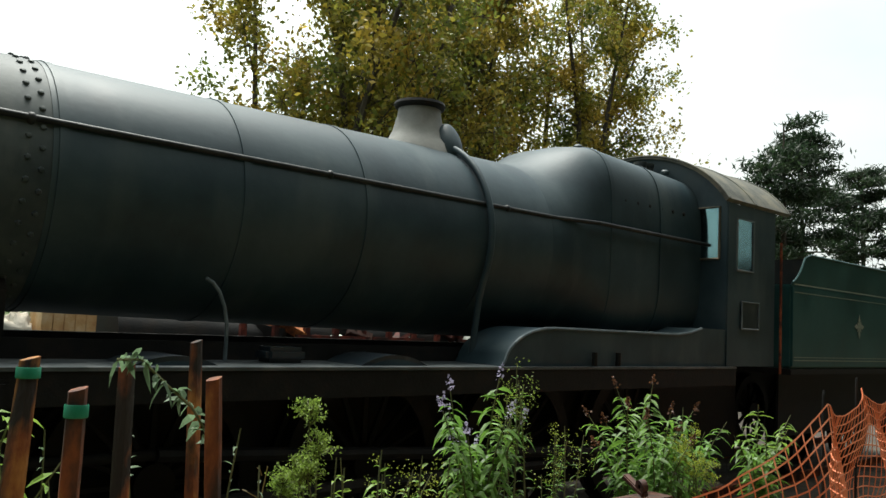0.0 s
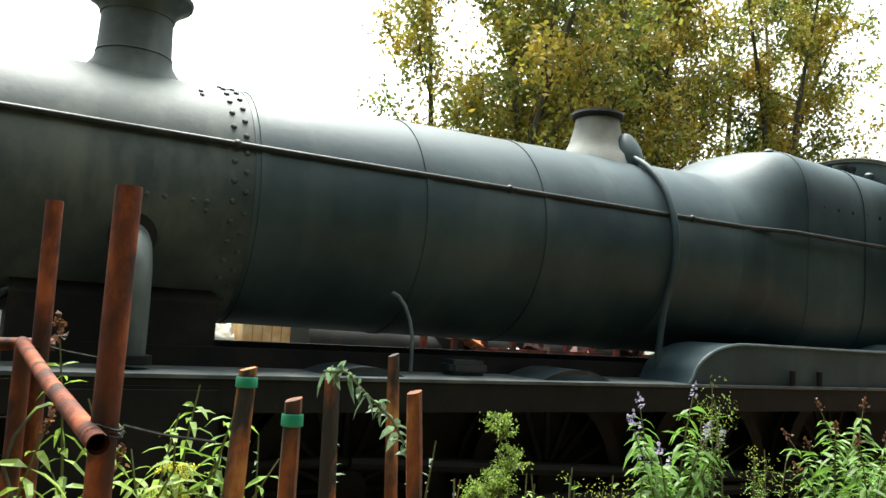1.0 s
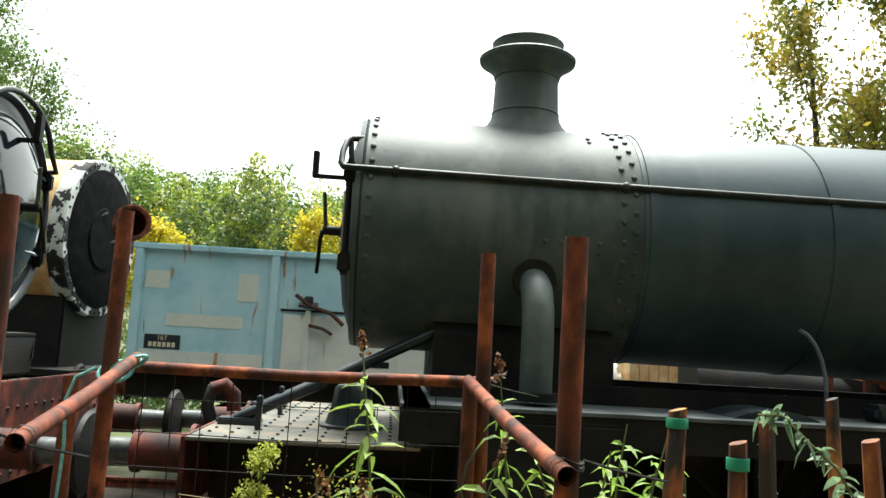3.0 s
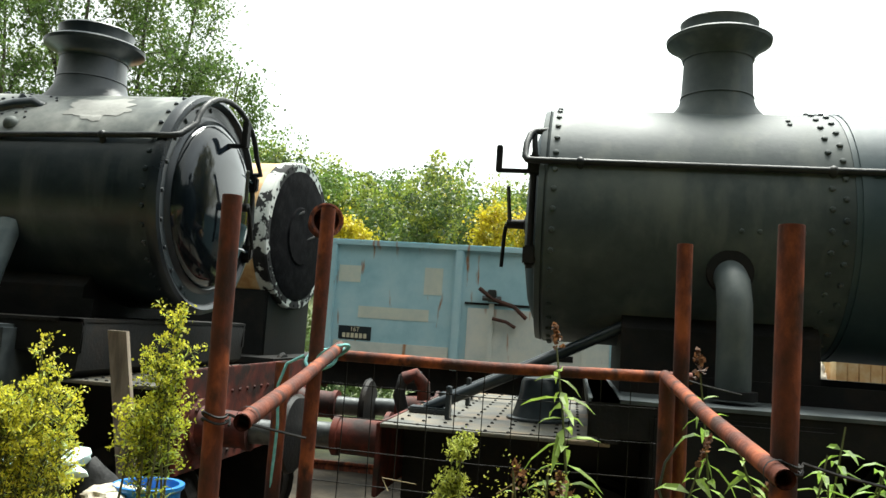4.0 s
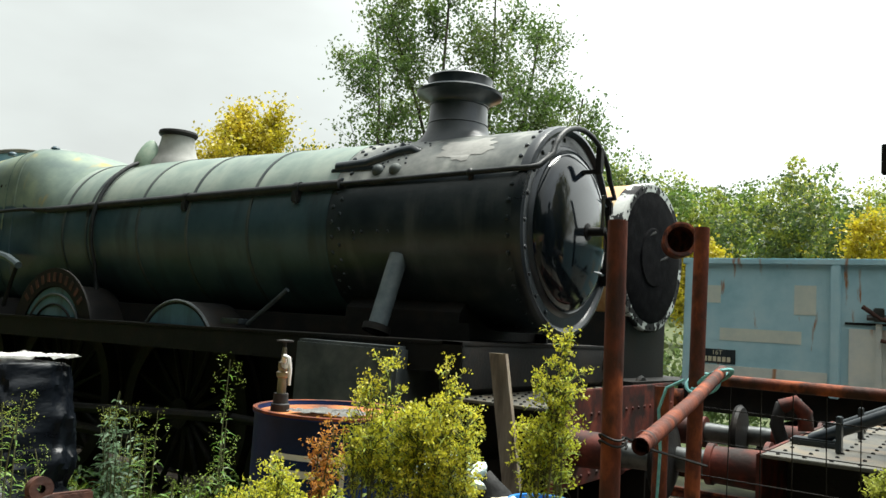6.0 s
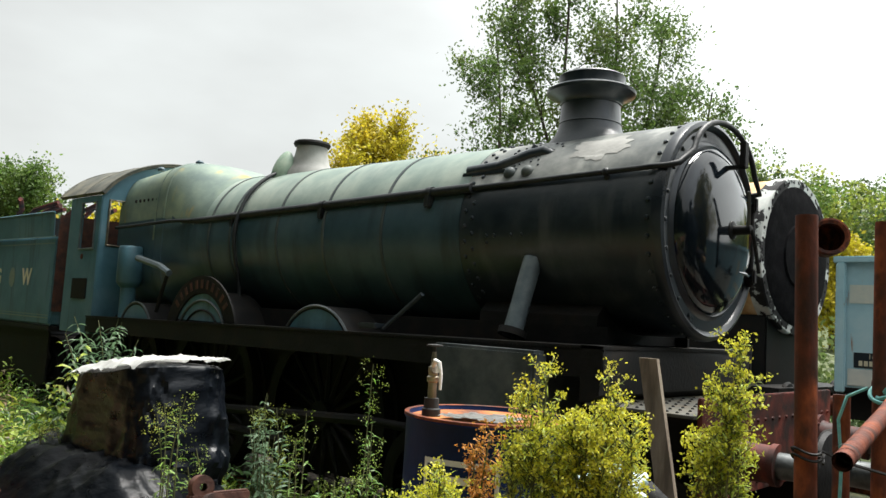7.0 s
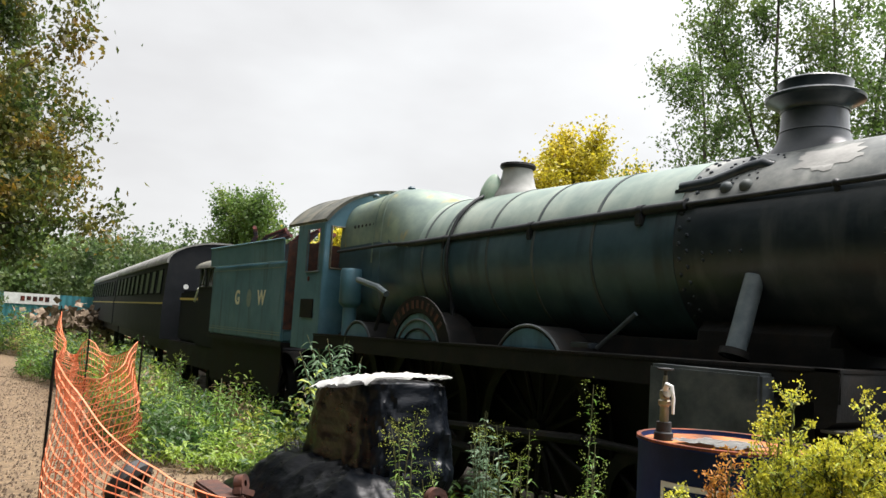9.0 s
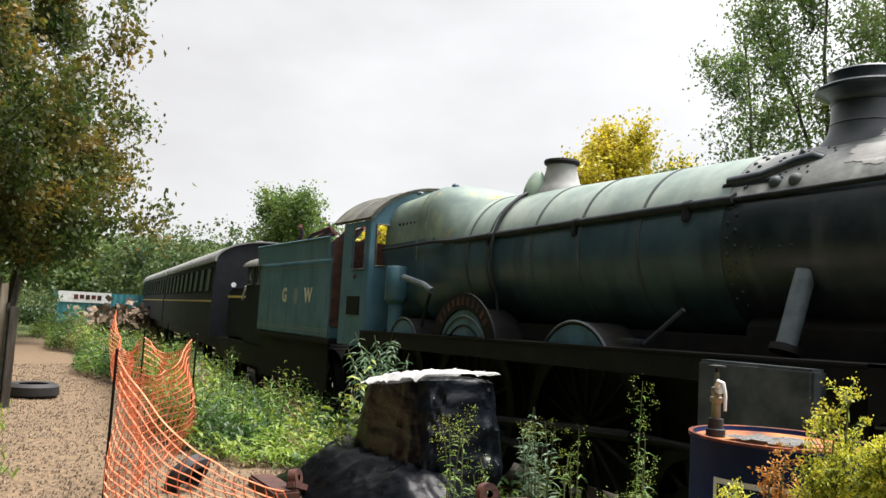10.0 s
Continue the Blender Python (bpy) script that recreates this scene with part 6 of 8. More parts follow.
def tree_belt():
    """Unseen tall trees, added behind the path to keep sky light off the engines."""
    rng = np.random.default_rng(35)
    c = []
    for i in range(230):
        x, y = (rng.uniform(-40, 60), rng.uniform(-14, -7)) if i < 190 else (rng.uniform(46, 60), rng.uniform(-8, 8))
        th, r = rng.uniform(13.5, 18.0), rng.uniform(2.4, 3.6)
        v = unit(rng.normal(size=(420, 3)))
        c.append(v * np.array([r, r, th * 0.52]) * rng.uniform(0.6, 1.05, (420, 1)) + np.array([x, y, 0.5 + th * 0.5]))
    ob = mesh_from("tree_belt", leaf_quads(rng, np.concatenate(c), 1.0, 0.8, 0.2), 4, "pine")
    tagged(ob, "unseen dark trees added behind the path to block low sky", "trees", kind="stuff")


tree_belt()


def scrub():
    """Low bushes behind the sidings and along the far side of the path."""
    rng = np.random.default_rng(33)
    c = []
    for i in range(90):
        x, y = (rng.uniform(-30, 24), rng.uniform(14, 20)) if i < 64 else (rng.uniform(-60, -36), rng.uniform(-6, 12))
        r = rng.uniform(0.8, 1.7)
        k = 12
        u = unit(rng.normal(size=(k, 3)))
        cl = u * r * np.array([1, 1, 0.8]) * rng.uniform(0.4, 0.9, (k, 1)) + np.array([x, y, bank(x, y) + r * 0.6])
        v = unit(rng.normal(size=(k, 90, 3)))
        c.append((cl[:, None] + v * r * 0.42 * rng.uniform(0.6, 1.1, (k, 90, 1))).reshape(-1, 3))
    ob = mesh_from("scrub", leaf_quads(rng, np.concatenate(c), 0.15, 0.6, 0.2), 4, "hilldark")
    tagged(ob, "tangled bushes behind the sidings", "bushes", kind="stuff")


scrub()


def lances(base, d, up, L, W, droop):
    """Lance-shaped leaves: from base along d, W wide, tip sinking by droop. Returns quads and triangles as 4-gons."""
    s = unit(np.cross(d, up))
    n = unit(np.cross(s, d))
    z = np.array([0, 0, -1.0])
    m1 = base + d * L * 0.35 + z * droop * L * 0.08
    m2 = base + d * L * 0.72 + z * droop * L * 0.38
    tip = base + d * L + z * droop * L * 0.85
    w1, w2 = s * W * 0.5, s * W * 0.36
    lift = n * W * 0.18
    f1 = np.stack([base, m1 - w1 + lift, m1, m1 + w1 + lift], 1)
    f2 = np.stack([m1, m1 - w1 + lift, m2 - w2 + lift, m2], 1)
    f3 = np.stack([m1 + w1 + lift, m1, m2, m2 + w2 + lift], 1)
    f4 = np.stack([m2, m2 - w2 + lift, tip, m2 + w2 + lift], 1)
    return np.concatenate([f1, f2, f3, f4])


def plant(name, x, y, top, seed, kind, label, spread=0.18, stems=5, leafL=0.10, leafW=0.022, gap=0.05, leafm="weed", group="", lean=(0, 0), flower=0.3, heads=0, tipm=None, base_z=None, reach=0.085):
    """A weed of several stems: leaves in pairs up each stem, flower heads or spikes on top."""
    rng = np.random.default_rng(seed)
    z0 = bank(x, y) - 0.03 if base_z is None else base_z
    t = thing(name, (x, y, z0), label, "weed", group)
    bm = B()
    LV, FL, SP = [], [], []
    for k in range(stems):
        a = 2 * math.pi * (k + rng.uniform(0, 1)) / stems
        hh = (top - z0) * (rng.uniform(0.84 if kind == "rag" else 0.72, 1.0) if k else 1.0)
        out = spread * rng.uniform(0.4, 1.0) if (stems > 1 and k) else 0.03
        if kind == "rag" and k:
            hh *= 1 - 0.16 * (out / max(spread, 0.01)) ** 2
        p = np.array([x + 0.02 * math.cos(a), y + 0.02 * math.sin(a), z0])
        e = np.array([x + out * math.cos(a) + lean[0], y + out * math.sin(a) * 0.7 + lean[1], z0 + hh])
        ts = np.linspace(0, 1, 8)
        bow = rng.normal(size=3) * [0.03, 0.03, 0]
        line = [p + (e - p) * [u ** 1.5, u ** 1.5, u] + bow * math.sin(math.pi * u) for u in ts]
        if kind == "arch":
            line = [q + np.array([0.10 * math.cos(a) * u ** 3, 0.06 * math.sin(a) * u ** 3, -0.06 * u ** 4]) for q, u in zip(line, ts)]
        tube(bm, line, 0.006 if kind != "arch" else 0.008, 5, False, 0.0025)
        n = max(3, int(hh / gap))
        for i in range(n):
            u = 0.12 + 0.85 * (i + rng.uniform(-0.3, 0.3)) / n
            u = min(0.99, max(0.02, u))
            j = min(6, int(u * 7))
            q = np.array(line[j]) + (np.array(line[j + 1]) - np.array(line[j])) * (u * 7 - j)
            az = rng.uniform(0, 2 * math.pi) if kind != "arch" else (i % 2) * math.pi / 2 + rng.uniform(-0.4, 0.4)
            for side in (0, math.pi) if kind == "arch" else (0,):
                LV.append((q, unit(np.array([math.cos(az + side), math.sin(az + side), rng.uniform(0.1, 0.8) if kind != "arch" else rng.uniform(-0.5, 0.5)])), leafL * rng.uniform(0.6, 1.15) * (1.15 - 0.5 * u)))
        tip = np.array(line[-1])
        if kind == "rag":
            for i in range(int(17 + 1.5 * heads)):
                dv = unit(rng.normal(size=3) * [1, 1, 0.5] + [0, 0, 1.3])
                st = tip - np.array([0, 0, rng.uniform(0.0, 1.0) ** 1.3 * flower * hh * 0.42])
                en = st + dv * rng.uniform(0.35, 1.0) * reach * [1.0, 1.0, 0.9]
                tube(bm, [st, en], 0.0016, 3, False)
                FL.append(en + rng.normal(size=(15, 3)) * [0.011, 0.011, 0.007])
                for j in range(4):
                    f = rng.uniform(0.0, 1.0)
                    LV.append((st + (en - st) * f, unit(dv + rng.normal(size=3) * 0.7), rng.uniform(0.014, 0.034)))
        elif kind == "spire":
            for i in range(12 + heads // 2):
                u = rng.uniform(0, 1)
                q = tip - np.array([0, 0, u * flower * hh])
                r = 0.012 + 0.055 * math.sin(math.pi * min(1, u * 0.8 + 0.15))
                aa = rng.uniform(0, 2 * math.pi)
                FL.append(q + np.array([r * math.cos(aa), r * math.sin(aa), rng.uniform(0, 0.03)]) + rng.normal(size=(6, 3)) * 0.012)
        elif tipm:
            dv = unit(np.array(line[-1]) - np.array(line[-2]))
            for i in range(16 if tipm == "bud" else 40):
                u = rng.uniform(0, 1)
                SP.append(tip + dv * u * 0.07 + rng.normal(size=3) * 0.012 * (1.1 - u))
    tagged(part("stalk", bm, "stem", t), kind="stuff")
    if LV:
        base = np.array([l[0] for l in LV])
        d = np.array([l[1] for l in LV])
        L = np.array([[l[2]] for l in LV])
        up = unit(np.tile([0.0, 0.0, 1.0], (len(LV), 1)) + rng.normal(size=(len(LV), 3)) * 0.35)
        mesh_from("foliage", lances(base, d, up, L, L * (leafW / leafL), rng.uniform(0.2, 0.9, (len(LV), 1))), 4, leafm, t)
    if FL:
        mesh_from("blossom", leaf_quads(rng, np.concatenate(FL), 0.0105 if kind == "rag" else 0.0095, 0.6, -0.8 if kind == "rag" else 0.0), 4, tipm if kind == "rag" and tipm else ("flower" if kind == "rag" else "flowerg"), t)
    if SP:
        mesh_from("blossom", leaf_quads(rng, np.array(SP), 0.017, 0.9), 4, tipm, t)
    return t


RAG = "yellow-green flowering ragwort in a bushy clump"
FLE = "tall green fleabane weed with a narrow flower spire"
BUD = "arching buddleia with long pointed leaves and faded spikes"
# by the drum
plant("ragwort", -1.80, 2.28, 1.62, 41, "rag", RAG, 0.14, 20, 0.08, 0.014, 0.06, heads=9, flower=0.5, group="ragwort clumps", leafm="ragleaf")
plant("ragwort", -1.99, 2.26, 1.61, 42, "rag", RAG, 0.10, 11, 0.08, 0.014, 0.06, heads=6, flower=0.4, group="ragwort clumps", leafm="ragleaf")
plant("ragwort", -1.46, 2.34, 1.72, 44, "rag", RAG, 0.06, 8, 0.08, 0.014, 0.05, heads=12, flower=0.34, group="ragwort clumps", leafm="ragleaf")
plant("ragwort", -2.10, 1.95, 1.35, 45, "rag", RAG, 0.13, 12, 0.08, 0.014, 0.06, heads=8, flower=0.4, group="ragwort clumps", leafm="ragleaf")
plant("ragwort", -1.88, 1.90, 1.30, 46, "rag", RAG, 0.10, 9, 0.08, 0.014, 0.06, heads=6, flower=0.4, group="ragwort clumps", leafm="ragleaf")
plant("ragwort", -2.17, 2.24, 1.43, 47, "rag", "withered orange weed drooping over a drum", 0.07, 5, 0.07, 0.014, 0.05, heads=2, flower=0.5, tipm="dryleaf", leafm="dryleaf", reach=0.05)
# before the green engine
plant("fleabane", -3.84, 3.30, 1.50, 51, "spire", FLE, 0.05, 1, 0.10, 0.013, 0.022, heads=40, flower=0.22, group="fleabane weeds")
plant("fleabane", -3.62, 3.10, 1.22, 52, "spire", FLE, 0.14, 4, 0.11, 0.015, 0.03, flower=0.2, group="fleabane weeds")
plant("fleabane", -3.95, 2.95, 1.24, 53, "spire", FLE, 0.12, 4, 0.10, 0.014, 0.03, flower=0.2, group="fleabane weeds")
plant("fleabane", -4.40, 2.40, 1.25, 54, "spire", FLE, 0.05, 2, 0.09, 0.014, 0.03, heads=14, flower=0.20, group="fleabane weeds")
plant("fleabane", -4.15, 2.40, 1.31, 55, "spire", FLE, 0.05, 2, 0.09, 0.014, 0.03, heads=14, flower=0.20, group="fleabane weeds")
plant("fleabane", -3.95, 2.35, 1.10, 56, "spire", FLE, 0.05, 2, 0.09, 0.014, 0.03, heads=8, flower=0.2, group="fleabane weeds")
plant("fleabane", -4.90, 3.45, 1.14, 57, "spire", FLE, 0.16, 6, 0.12, 0.03, 0.035, leafm="weed2", flower=0.12, group="fleabane weeds")
plant("fleabane", -5.15, 3.55, 1.20, 58, "leafy", "dark leafy nettles among the wheels", 0.2, 8, 0.12, 0.04, 0.04, leafm="weed2")
plant("fleabane", -6.10, 2.55, 0.95, 59, "spire", FLE, 0.12, 4, 0.10, 0.018, 0.03, flower=0.2, group="fleabane weeds")
plant("fleabane", -3.30, 2.70, 1.05, 60, "spire", FLE, 0.16, 6, 0.10, 0.018, 0.03, flower=0.2, group="fleabane weeds")
plant("fleabane", -3.05, 2.35, 1.00, 61, "spire", FLE, 0.16, 6, 0.10, 0.016, 0.03, flower=0.25, group="fleabane weeds")
plant("buddleia", -7.75, 3.65, 1.66, 62, "arch", BUD, 0.42, 9, 0.163, 0.0400, 0.040, leafm="weed2", group="buddleia bushes")
plant("buddleia", -7.0, 3.75, 1.34, 63, "arch", BUD, 0.35, 6, 0.163, 0.0400, 0.040, leafm="weed2", group="buddleia bushes")
# in and before the pen
plant("buddleia", -0.36, 2.62, 1.78, 64, "arch", BUD, 0.10, 3, 0.15, 0.036, 0.036, group="buddleia bushes", tipm="seed", lean=(-0.06, 0))
plant("buddleia", -0.22, 2.55, 1.52, 65, "arch", BUD, 0.12, 4, 0.14, 0.034, 0.036, group="buddleia bushes", tipm="seed")
plant("goldenrod", -0.70, 2.42, 1.46, 66, "rag", "small yellow-green goldenrod head on a stem", 0.045, 5, 0.06, 0.012, 0.05, heads=12, flower=0.09, reach=0.045, leafm="ragleaf", tipm="flowerg")
plant("goldenrod", -0.50, 2.50, 1.42, 67, "spire", FLE, 0.14, 7, 0.09, 0.018, 0.04, flower=0.12)
plant("buddleia", 0.20, 2.72, 1.62, 68, "arch", BUD, 0.16, 6, 0.125, 0.0325, 0.036, group="buddleia bushes")
plant("buddleia", 0.02, 2.80, 1.73, 69, "arch", BUD, 0.07, 2, 0.125, 0.0325, 0.043, group="buddleia bushes", tipm="seed", lean=(-0.04, 0))
plant("buddleia", 0.12, 2.66, 1.55, 168, "arch", BUD, 0.2, 7, 0.12, 0.032, 0.04, group="buddleia bushes")
plant("buddleia", 0.30, 2.74, 1.50, 169, "arch", BUD, 0.16, 6, 0.11, 0.03, 0.04, group="buddleia bushes")
plant("ragwort", 0.22, 2.60, 1.34, 170, "rag", RAG, 0.12, 6, 0.09, 0.018, 0.035, heads=2, flower=0.4, group="ragwort clumps", reach=0.05, leafm="ragleaf")
plant("buddleia", -0.28, 2.48, 1.40, 171, "arch", BUD, 0.16, 5, 0.15, 0.04, 0.045, group="buddleia bushes")
plant("mugwort", 0.96, 2.55, 1.42, 70, "leafy", "grey-green leafy weed beside the iron stakes", 0.10, 5, 0.06, 0.014, 0.03, leafm="weed2")
plant("mugwort", 0.50, 2.85, 1.40, 71, "leafy", "grey-green leafy weed beside the iron stakes", 0.10, 4, 0.06, 0.014, 0.03, leafm="weed2")
rngd = np.random.default_rng(61)
for x, y, top, dx in ((-0.60, 2.48, 1.50, 0.05), (-0.55, 2.50, 1.42, -0.06), (-0.46, 2.44, 1.30, -0.16), (-0.85, 2.55, 1.36, -0.05), (0.24, 2.62, 1.40, 0.07), (1.10, 2.72, 1.36, 0.08)):
    t = thing("dry_stalk", (x, y, bank(x, y)), "bent pale dead weed stalk", "weed", "dead stalks")
    b = B()
    z0 = bank(x, y) - 0.02
    tube(b, [(x + dx * u ** 2 + 0.012 * math.sin(9 * u + x * 40), y + 0.01 * math.cos(7 * u), z0 + (top - z0) * (u - 0.10 * u ** 4)) for u in np.linspace(0, 1, 12)], 0.0045, 5, True, 0.002)
    for k in range(4):
        u = rngd.uniform(0.45, 0.95)
        p = Vector((x + dx * u ** 2, y, z0 + (top - z0) * u))
        tube(b, [p, p + Vector((rngd.uniform(-0.05, 0.05), rngd.uniform(-0.02, 0.02), 0.03)), p + Vector((rngd.uniform(-0.09, 0.09), 0.0, 0.025))], 0.002, 4, True, 0.001)
    part("stalk", b, "straw", t)
# towards the black engine's cab
plant("goldenrod", 1.30, 2.68, 1.45, 72, "rag", "feathery green head of goldenrod", 0.09, 6, 0.055, 0.009, 0.014, heads=8, flower=0.14, reach=0.07, tipm="weed")
plant("fleabane", 1.55, 2.75, 1.28, 73, "leafy", "sprawling green weeds under the footplate", 0.26, 12, 0.09, 0.024, 0.035, lean=(0.1, 0))
plant("fleabane", 1.95, 2.85, 1.22, 74, "spire", FLE, 0.22, 9, 0.08, 0.018, 0.03, flower=0.2, group="fleabane weeds")
plant("buddleia", 2.38, 2.95, 1.58, 75, "arch", BUD, 0.16, 10, 0.138, 0.0375, 0.032, group="buddleia bushes", tipm="bud")
plant("goldenrod", 2.46, 2.80, 1.60, 76, "spire", "yellow-green goldenrod head on a tall stem", 0.05, 4, 0.07, 0.014, 0.025, heads=6, flower=0.14)
plant("fleabane", 2.75, 3.05, 1.42, 77, "spire", FLE, 0.08, 3, 0.07, 0.012, 0.04, flower=0.1, group="fleabane weeds")
plant("fleabane", 3.15, 3.10, 1.25, 78, "spire", FLE, 0.16, 6, 0.08, 0.014, 0.03, flower=0.25, group="fleabane weeds")
plant("buddleia", 4.30, 3.35, 1.48, 79, "arch", BUD, 0.42, 12, 0.163, 0.0425, 0.036, group="buddleia bushes", tipm="seed")
plant("buddleia", 4.85, 3.45, 1.30, 80, "arch", BUD, 0.35, 9, 0.150, 0.0400, 0.036, group="buddleia bushes")
plant("ragwort", 4.65, 3.25, 1.12, 81, "rag", RAG, 0.2, 8, 0.09, 0.016, 0.05, heads=4, flower=0.4, group="ragwort clumps", leafm="ragleaf")
plant("buddleia", 5.85, 3.35, 1.30, 82, "arch", BUD, 0.32, 7, 0.163, 0.0425, 0.040, group="buddleia bushes")
rngw = np.random.default_rng(5)
for k in range(44):
    x = rngw.uniform(-3.0, 3.6) if k < 28 else rngw.uniform(-9.5, -3.5)
    y = rngw.uniform(3.2, 4.1)
    plant("fleabane", x, y, bank(x, y) + rngw.uniform(0.35, 0.75), 100 + k, "leafy" if k % 3 else "spire", "low green weeds beside the track", 0.18, 6, 0.09, 0.024, 0.045, leafm="weed" if k % 2 else "weed2", flower=0.15, group="low weeds by the track")

for k in range(22):
    x, y = rngw.uniform(-16.0, -6.3), rngw.uniform(2.3, 4.0)
    plant("fleabane", x, y, bank(x, y) + rngw.uniform(0.45, 0.85), 300 + k, ("leafy", "spire", "arch")[k % 3], "tall rough weeds on the grassy bank", 0.16, 5, 0.11, 0.026, 0.04, leafm="weed" if k % 2 else "weed2", flower=0.2, group="weeds on the bank")


def bank_greenery():
    """Rough grass, nettles and low weeds on the bank between path and siding."""
    rng = np.random.default_rng(77)
    n = 190000
    x = -4.6 - 27 * rng.uniform(0, 1, n) ** 1.35
    w = rng.uniform(0, 1, n)
    y = 2.0 + 0.3 * np.sin(x * 0.9) + w * (2.6 + np.maximum(0, (-15 - x)) * 0.11)
    ok = ~((x > -6.9) & (y < 2.35 + 0.45 * (x + 6.9)))
    x, y = x[ok], y[ok]
    lump = np.array([noise.noise((a * 0.9, b * 1.1, 7.0)) for a, b in zip(x, y)])
    keep = rng.uniform(-0.55, 0.5, len(x)) < lump + 0.12
    x, y, lump = x[keep], y[keep], lump[keep]
    z = np.array([bank(a, b) for a, b in zip(x, y)])
    h = (0.16 + 0.95 * np.maximum(0, lump + 0.22)) * rng.uniform(0.5, 1.2, len(x))
    c0 = np.stack([x, y, z + h * rng.uniform(0.1, 1.0, len(x))], 1)
    az = rng.uniform(0, 2 * math.pi, len(x))
    d = unit(np.stack([np.cos(az), np.sin(az), rng.uniform(0.2, 1.6, len(x))], 1))
    L = rng.uniform(0.05, 0.15, (len(x), 1))
    up = unit(np.tile([0.0, 0.0, 1.0], (len(x), 1)) + rng.normal(size=(len(x), 3)) * 0.4)
    quads = lances(c0, d, up, L, L * 0.24, rng.uniform(0.2, 1.0, (len(x), 1)))
    tint = np.array([noise.noise((a * 1.3, b * 1.6, 21.0)) for a, b in zip(x, y)]) + rng.normal(size=len(x)) * 0.16
    sort = np.where(tint > 0.30, 2, np.where(tint < -0.10, 1, 0))
    quads[np.tile(sort == 2, 4), :, 2] -= 0.10
    for k, (m_, lab) in enumerate((("grass", "lush rough grass on the bank"), ("nettle", "dark nettles on the bank"), ("straw", "dry brown grass on the bank"))):
        ob = mesh_from("bank_greenery", quads[np.tile(sort == k, 4)], 4, m_)
        tagged(ob, lab, "undergrowth", kind="stuff")
    # verges of the path and lawn beyond
    n = 26000
    x = rng.uniform(-46, -7, n)
    y = np.where(rng.uniform(0, 1, n) < 0.5, rng.uniform(-5, 0.5, n), rng.uniform(-3, 9, n))
    ok = ((x > -27) & (y < 0.55 + 0.1 * np.sin(x))) | ((x < -27) & (y < 3 - 0.11 * (x + 27)))
    x, y = x[ok], y[ok]
    z = np.array([bank(a, b) for a, b in zip(x, y)])
    az = rng.uniform(0, 2 * math.pi, len(x))
    d = unit(np.stack([np.cos(az) * 0.5, np.sin(az) * 0.5, np.ones(len(x))], 1))
    L = rng.uniform(0.06, 0.16, (len(x), 1))
    ob = mesh_from("verge_grass", lances(np.stack([x, y, z - 0.01], 1), d, unit(rng.normal(size=(len(x), 3))), L, L * 0.16, rng.uniform(0.1, 0.7, (len(x), 1))), 4, "grass")
    tagged(ob, "short grass beside the gravel path", "grass", kind="stuff")


bank_greenery()


def gravel_stones():
    """Loose stones on the path, joined."""
    rng = np.random.default_rng(88)
    n = 15000
    x = -4.4 - 13 * rng.uniform(0, 1, n) ** 1.5
    x[:1500] = rng.uniform(5.5, 10.5, 1500)
    y = rng.uniform(0.2, 2.7, n)
    y[:1500] = rng.uniform(2.2, 3.5, 1500)
    z = np.array([bank(a, b) for a, b in zip(x, y)])
    s = rng.uniform(0.006, 0.021, (n, 1))
    c = np.stack([x, y, z + 0.002], 1)
    tri = unit(np.array([[1, 0, -0.3], [-0.5, 0.87, -0.3], [-0.5, -0.87, -0.3], [0.1, 0.1, 0.55]]))
    v = c[:, None] + tri[None] * s[:, None] * rng.uniform(0.6, 1.3, (n, 4, 1))
    quads = np.concatenate([v[:, [0, 1, 3, 3]], v[:, [1, 2, 3, 3]], v[:, [2, 0, 3, 3]]])
    ob = mesh_from("gravel", quads[:, :3], 3, "stone")
    tagged(ob, "loose brown gravel stones on the path", "gravel", kind="stuff")


gravel_stones()


# ---------- the pen of rusty tubes ----------
def post(name, x, y, top, lean, label, r=0.0245, mtl="rust", bottom=0.4):
    t = thing(name, (x, y, bottom), label, "post", "rusty tube posts")
    b = B()
    tube(b, [(x - lean[0], y - lean[1], bottom), (x, y, top), (x, y, top)][:2], r, 16, False)
    tube(b, [(x - lean[0], y - lean[1], bottom), (x, y, top)], r * 0.86, 16, False)
    ring = B()
    part("tube", b, mtl, t)
    lathe(ring, [(-0.004, r * 0.86), (0.001, r * 0.88), (0.002, r * 0.96), (-0.004, r)], (x, y, top), "z", 16, False)
    part("rim", ring, mtl, t)
    return t


TUBE = "upright rusty scaffold tube with an open top"
post("tube_post", -0.03, 1.99, 1.992, (0.01, 0.0), TUBE)
post("tube_post", -0.094, 3.0, 2.064, (-0.01, 0.0), TUBE)
post("tube_post", -1.17, 2.02, 2.008, (-0.02, 0.0), TUBE, 0.0215)
post("tube_post", -1.27, 3.0, 2.127, (0.01, 0.0), TUBE)
post("tube_post", -0.135, 2.96, 1.64, (0.0, 0.0), "short rusty tube post under the rail joint")
post("tube_post", -1.37, 2.96, 1.60, (0.0, 0.0), "short rusty tube post under the rail joint")


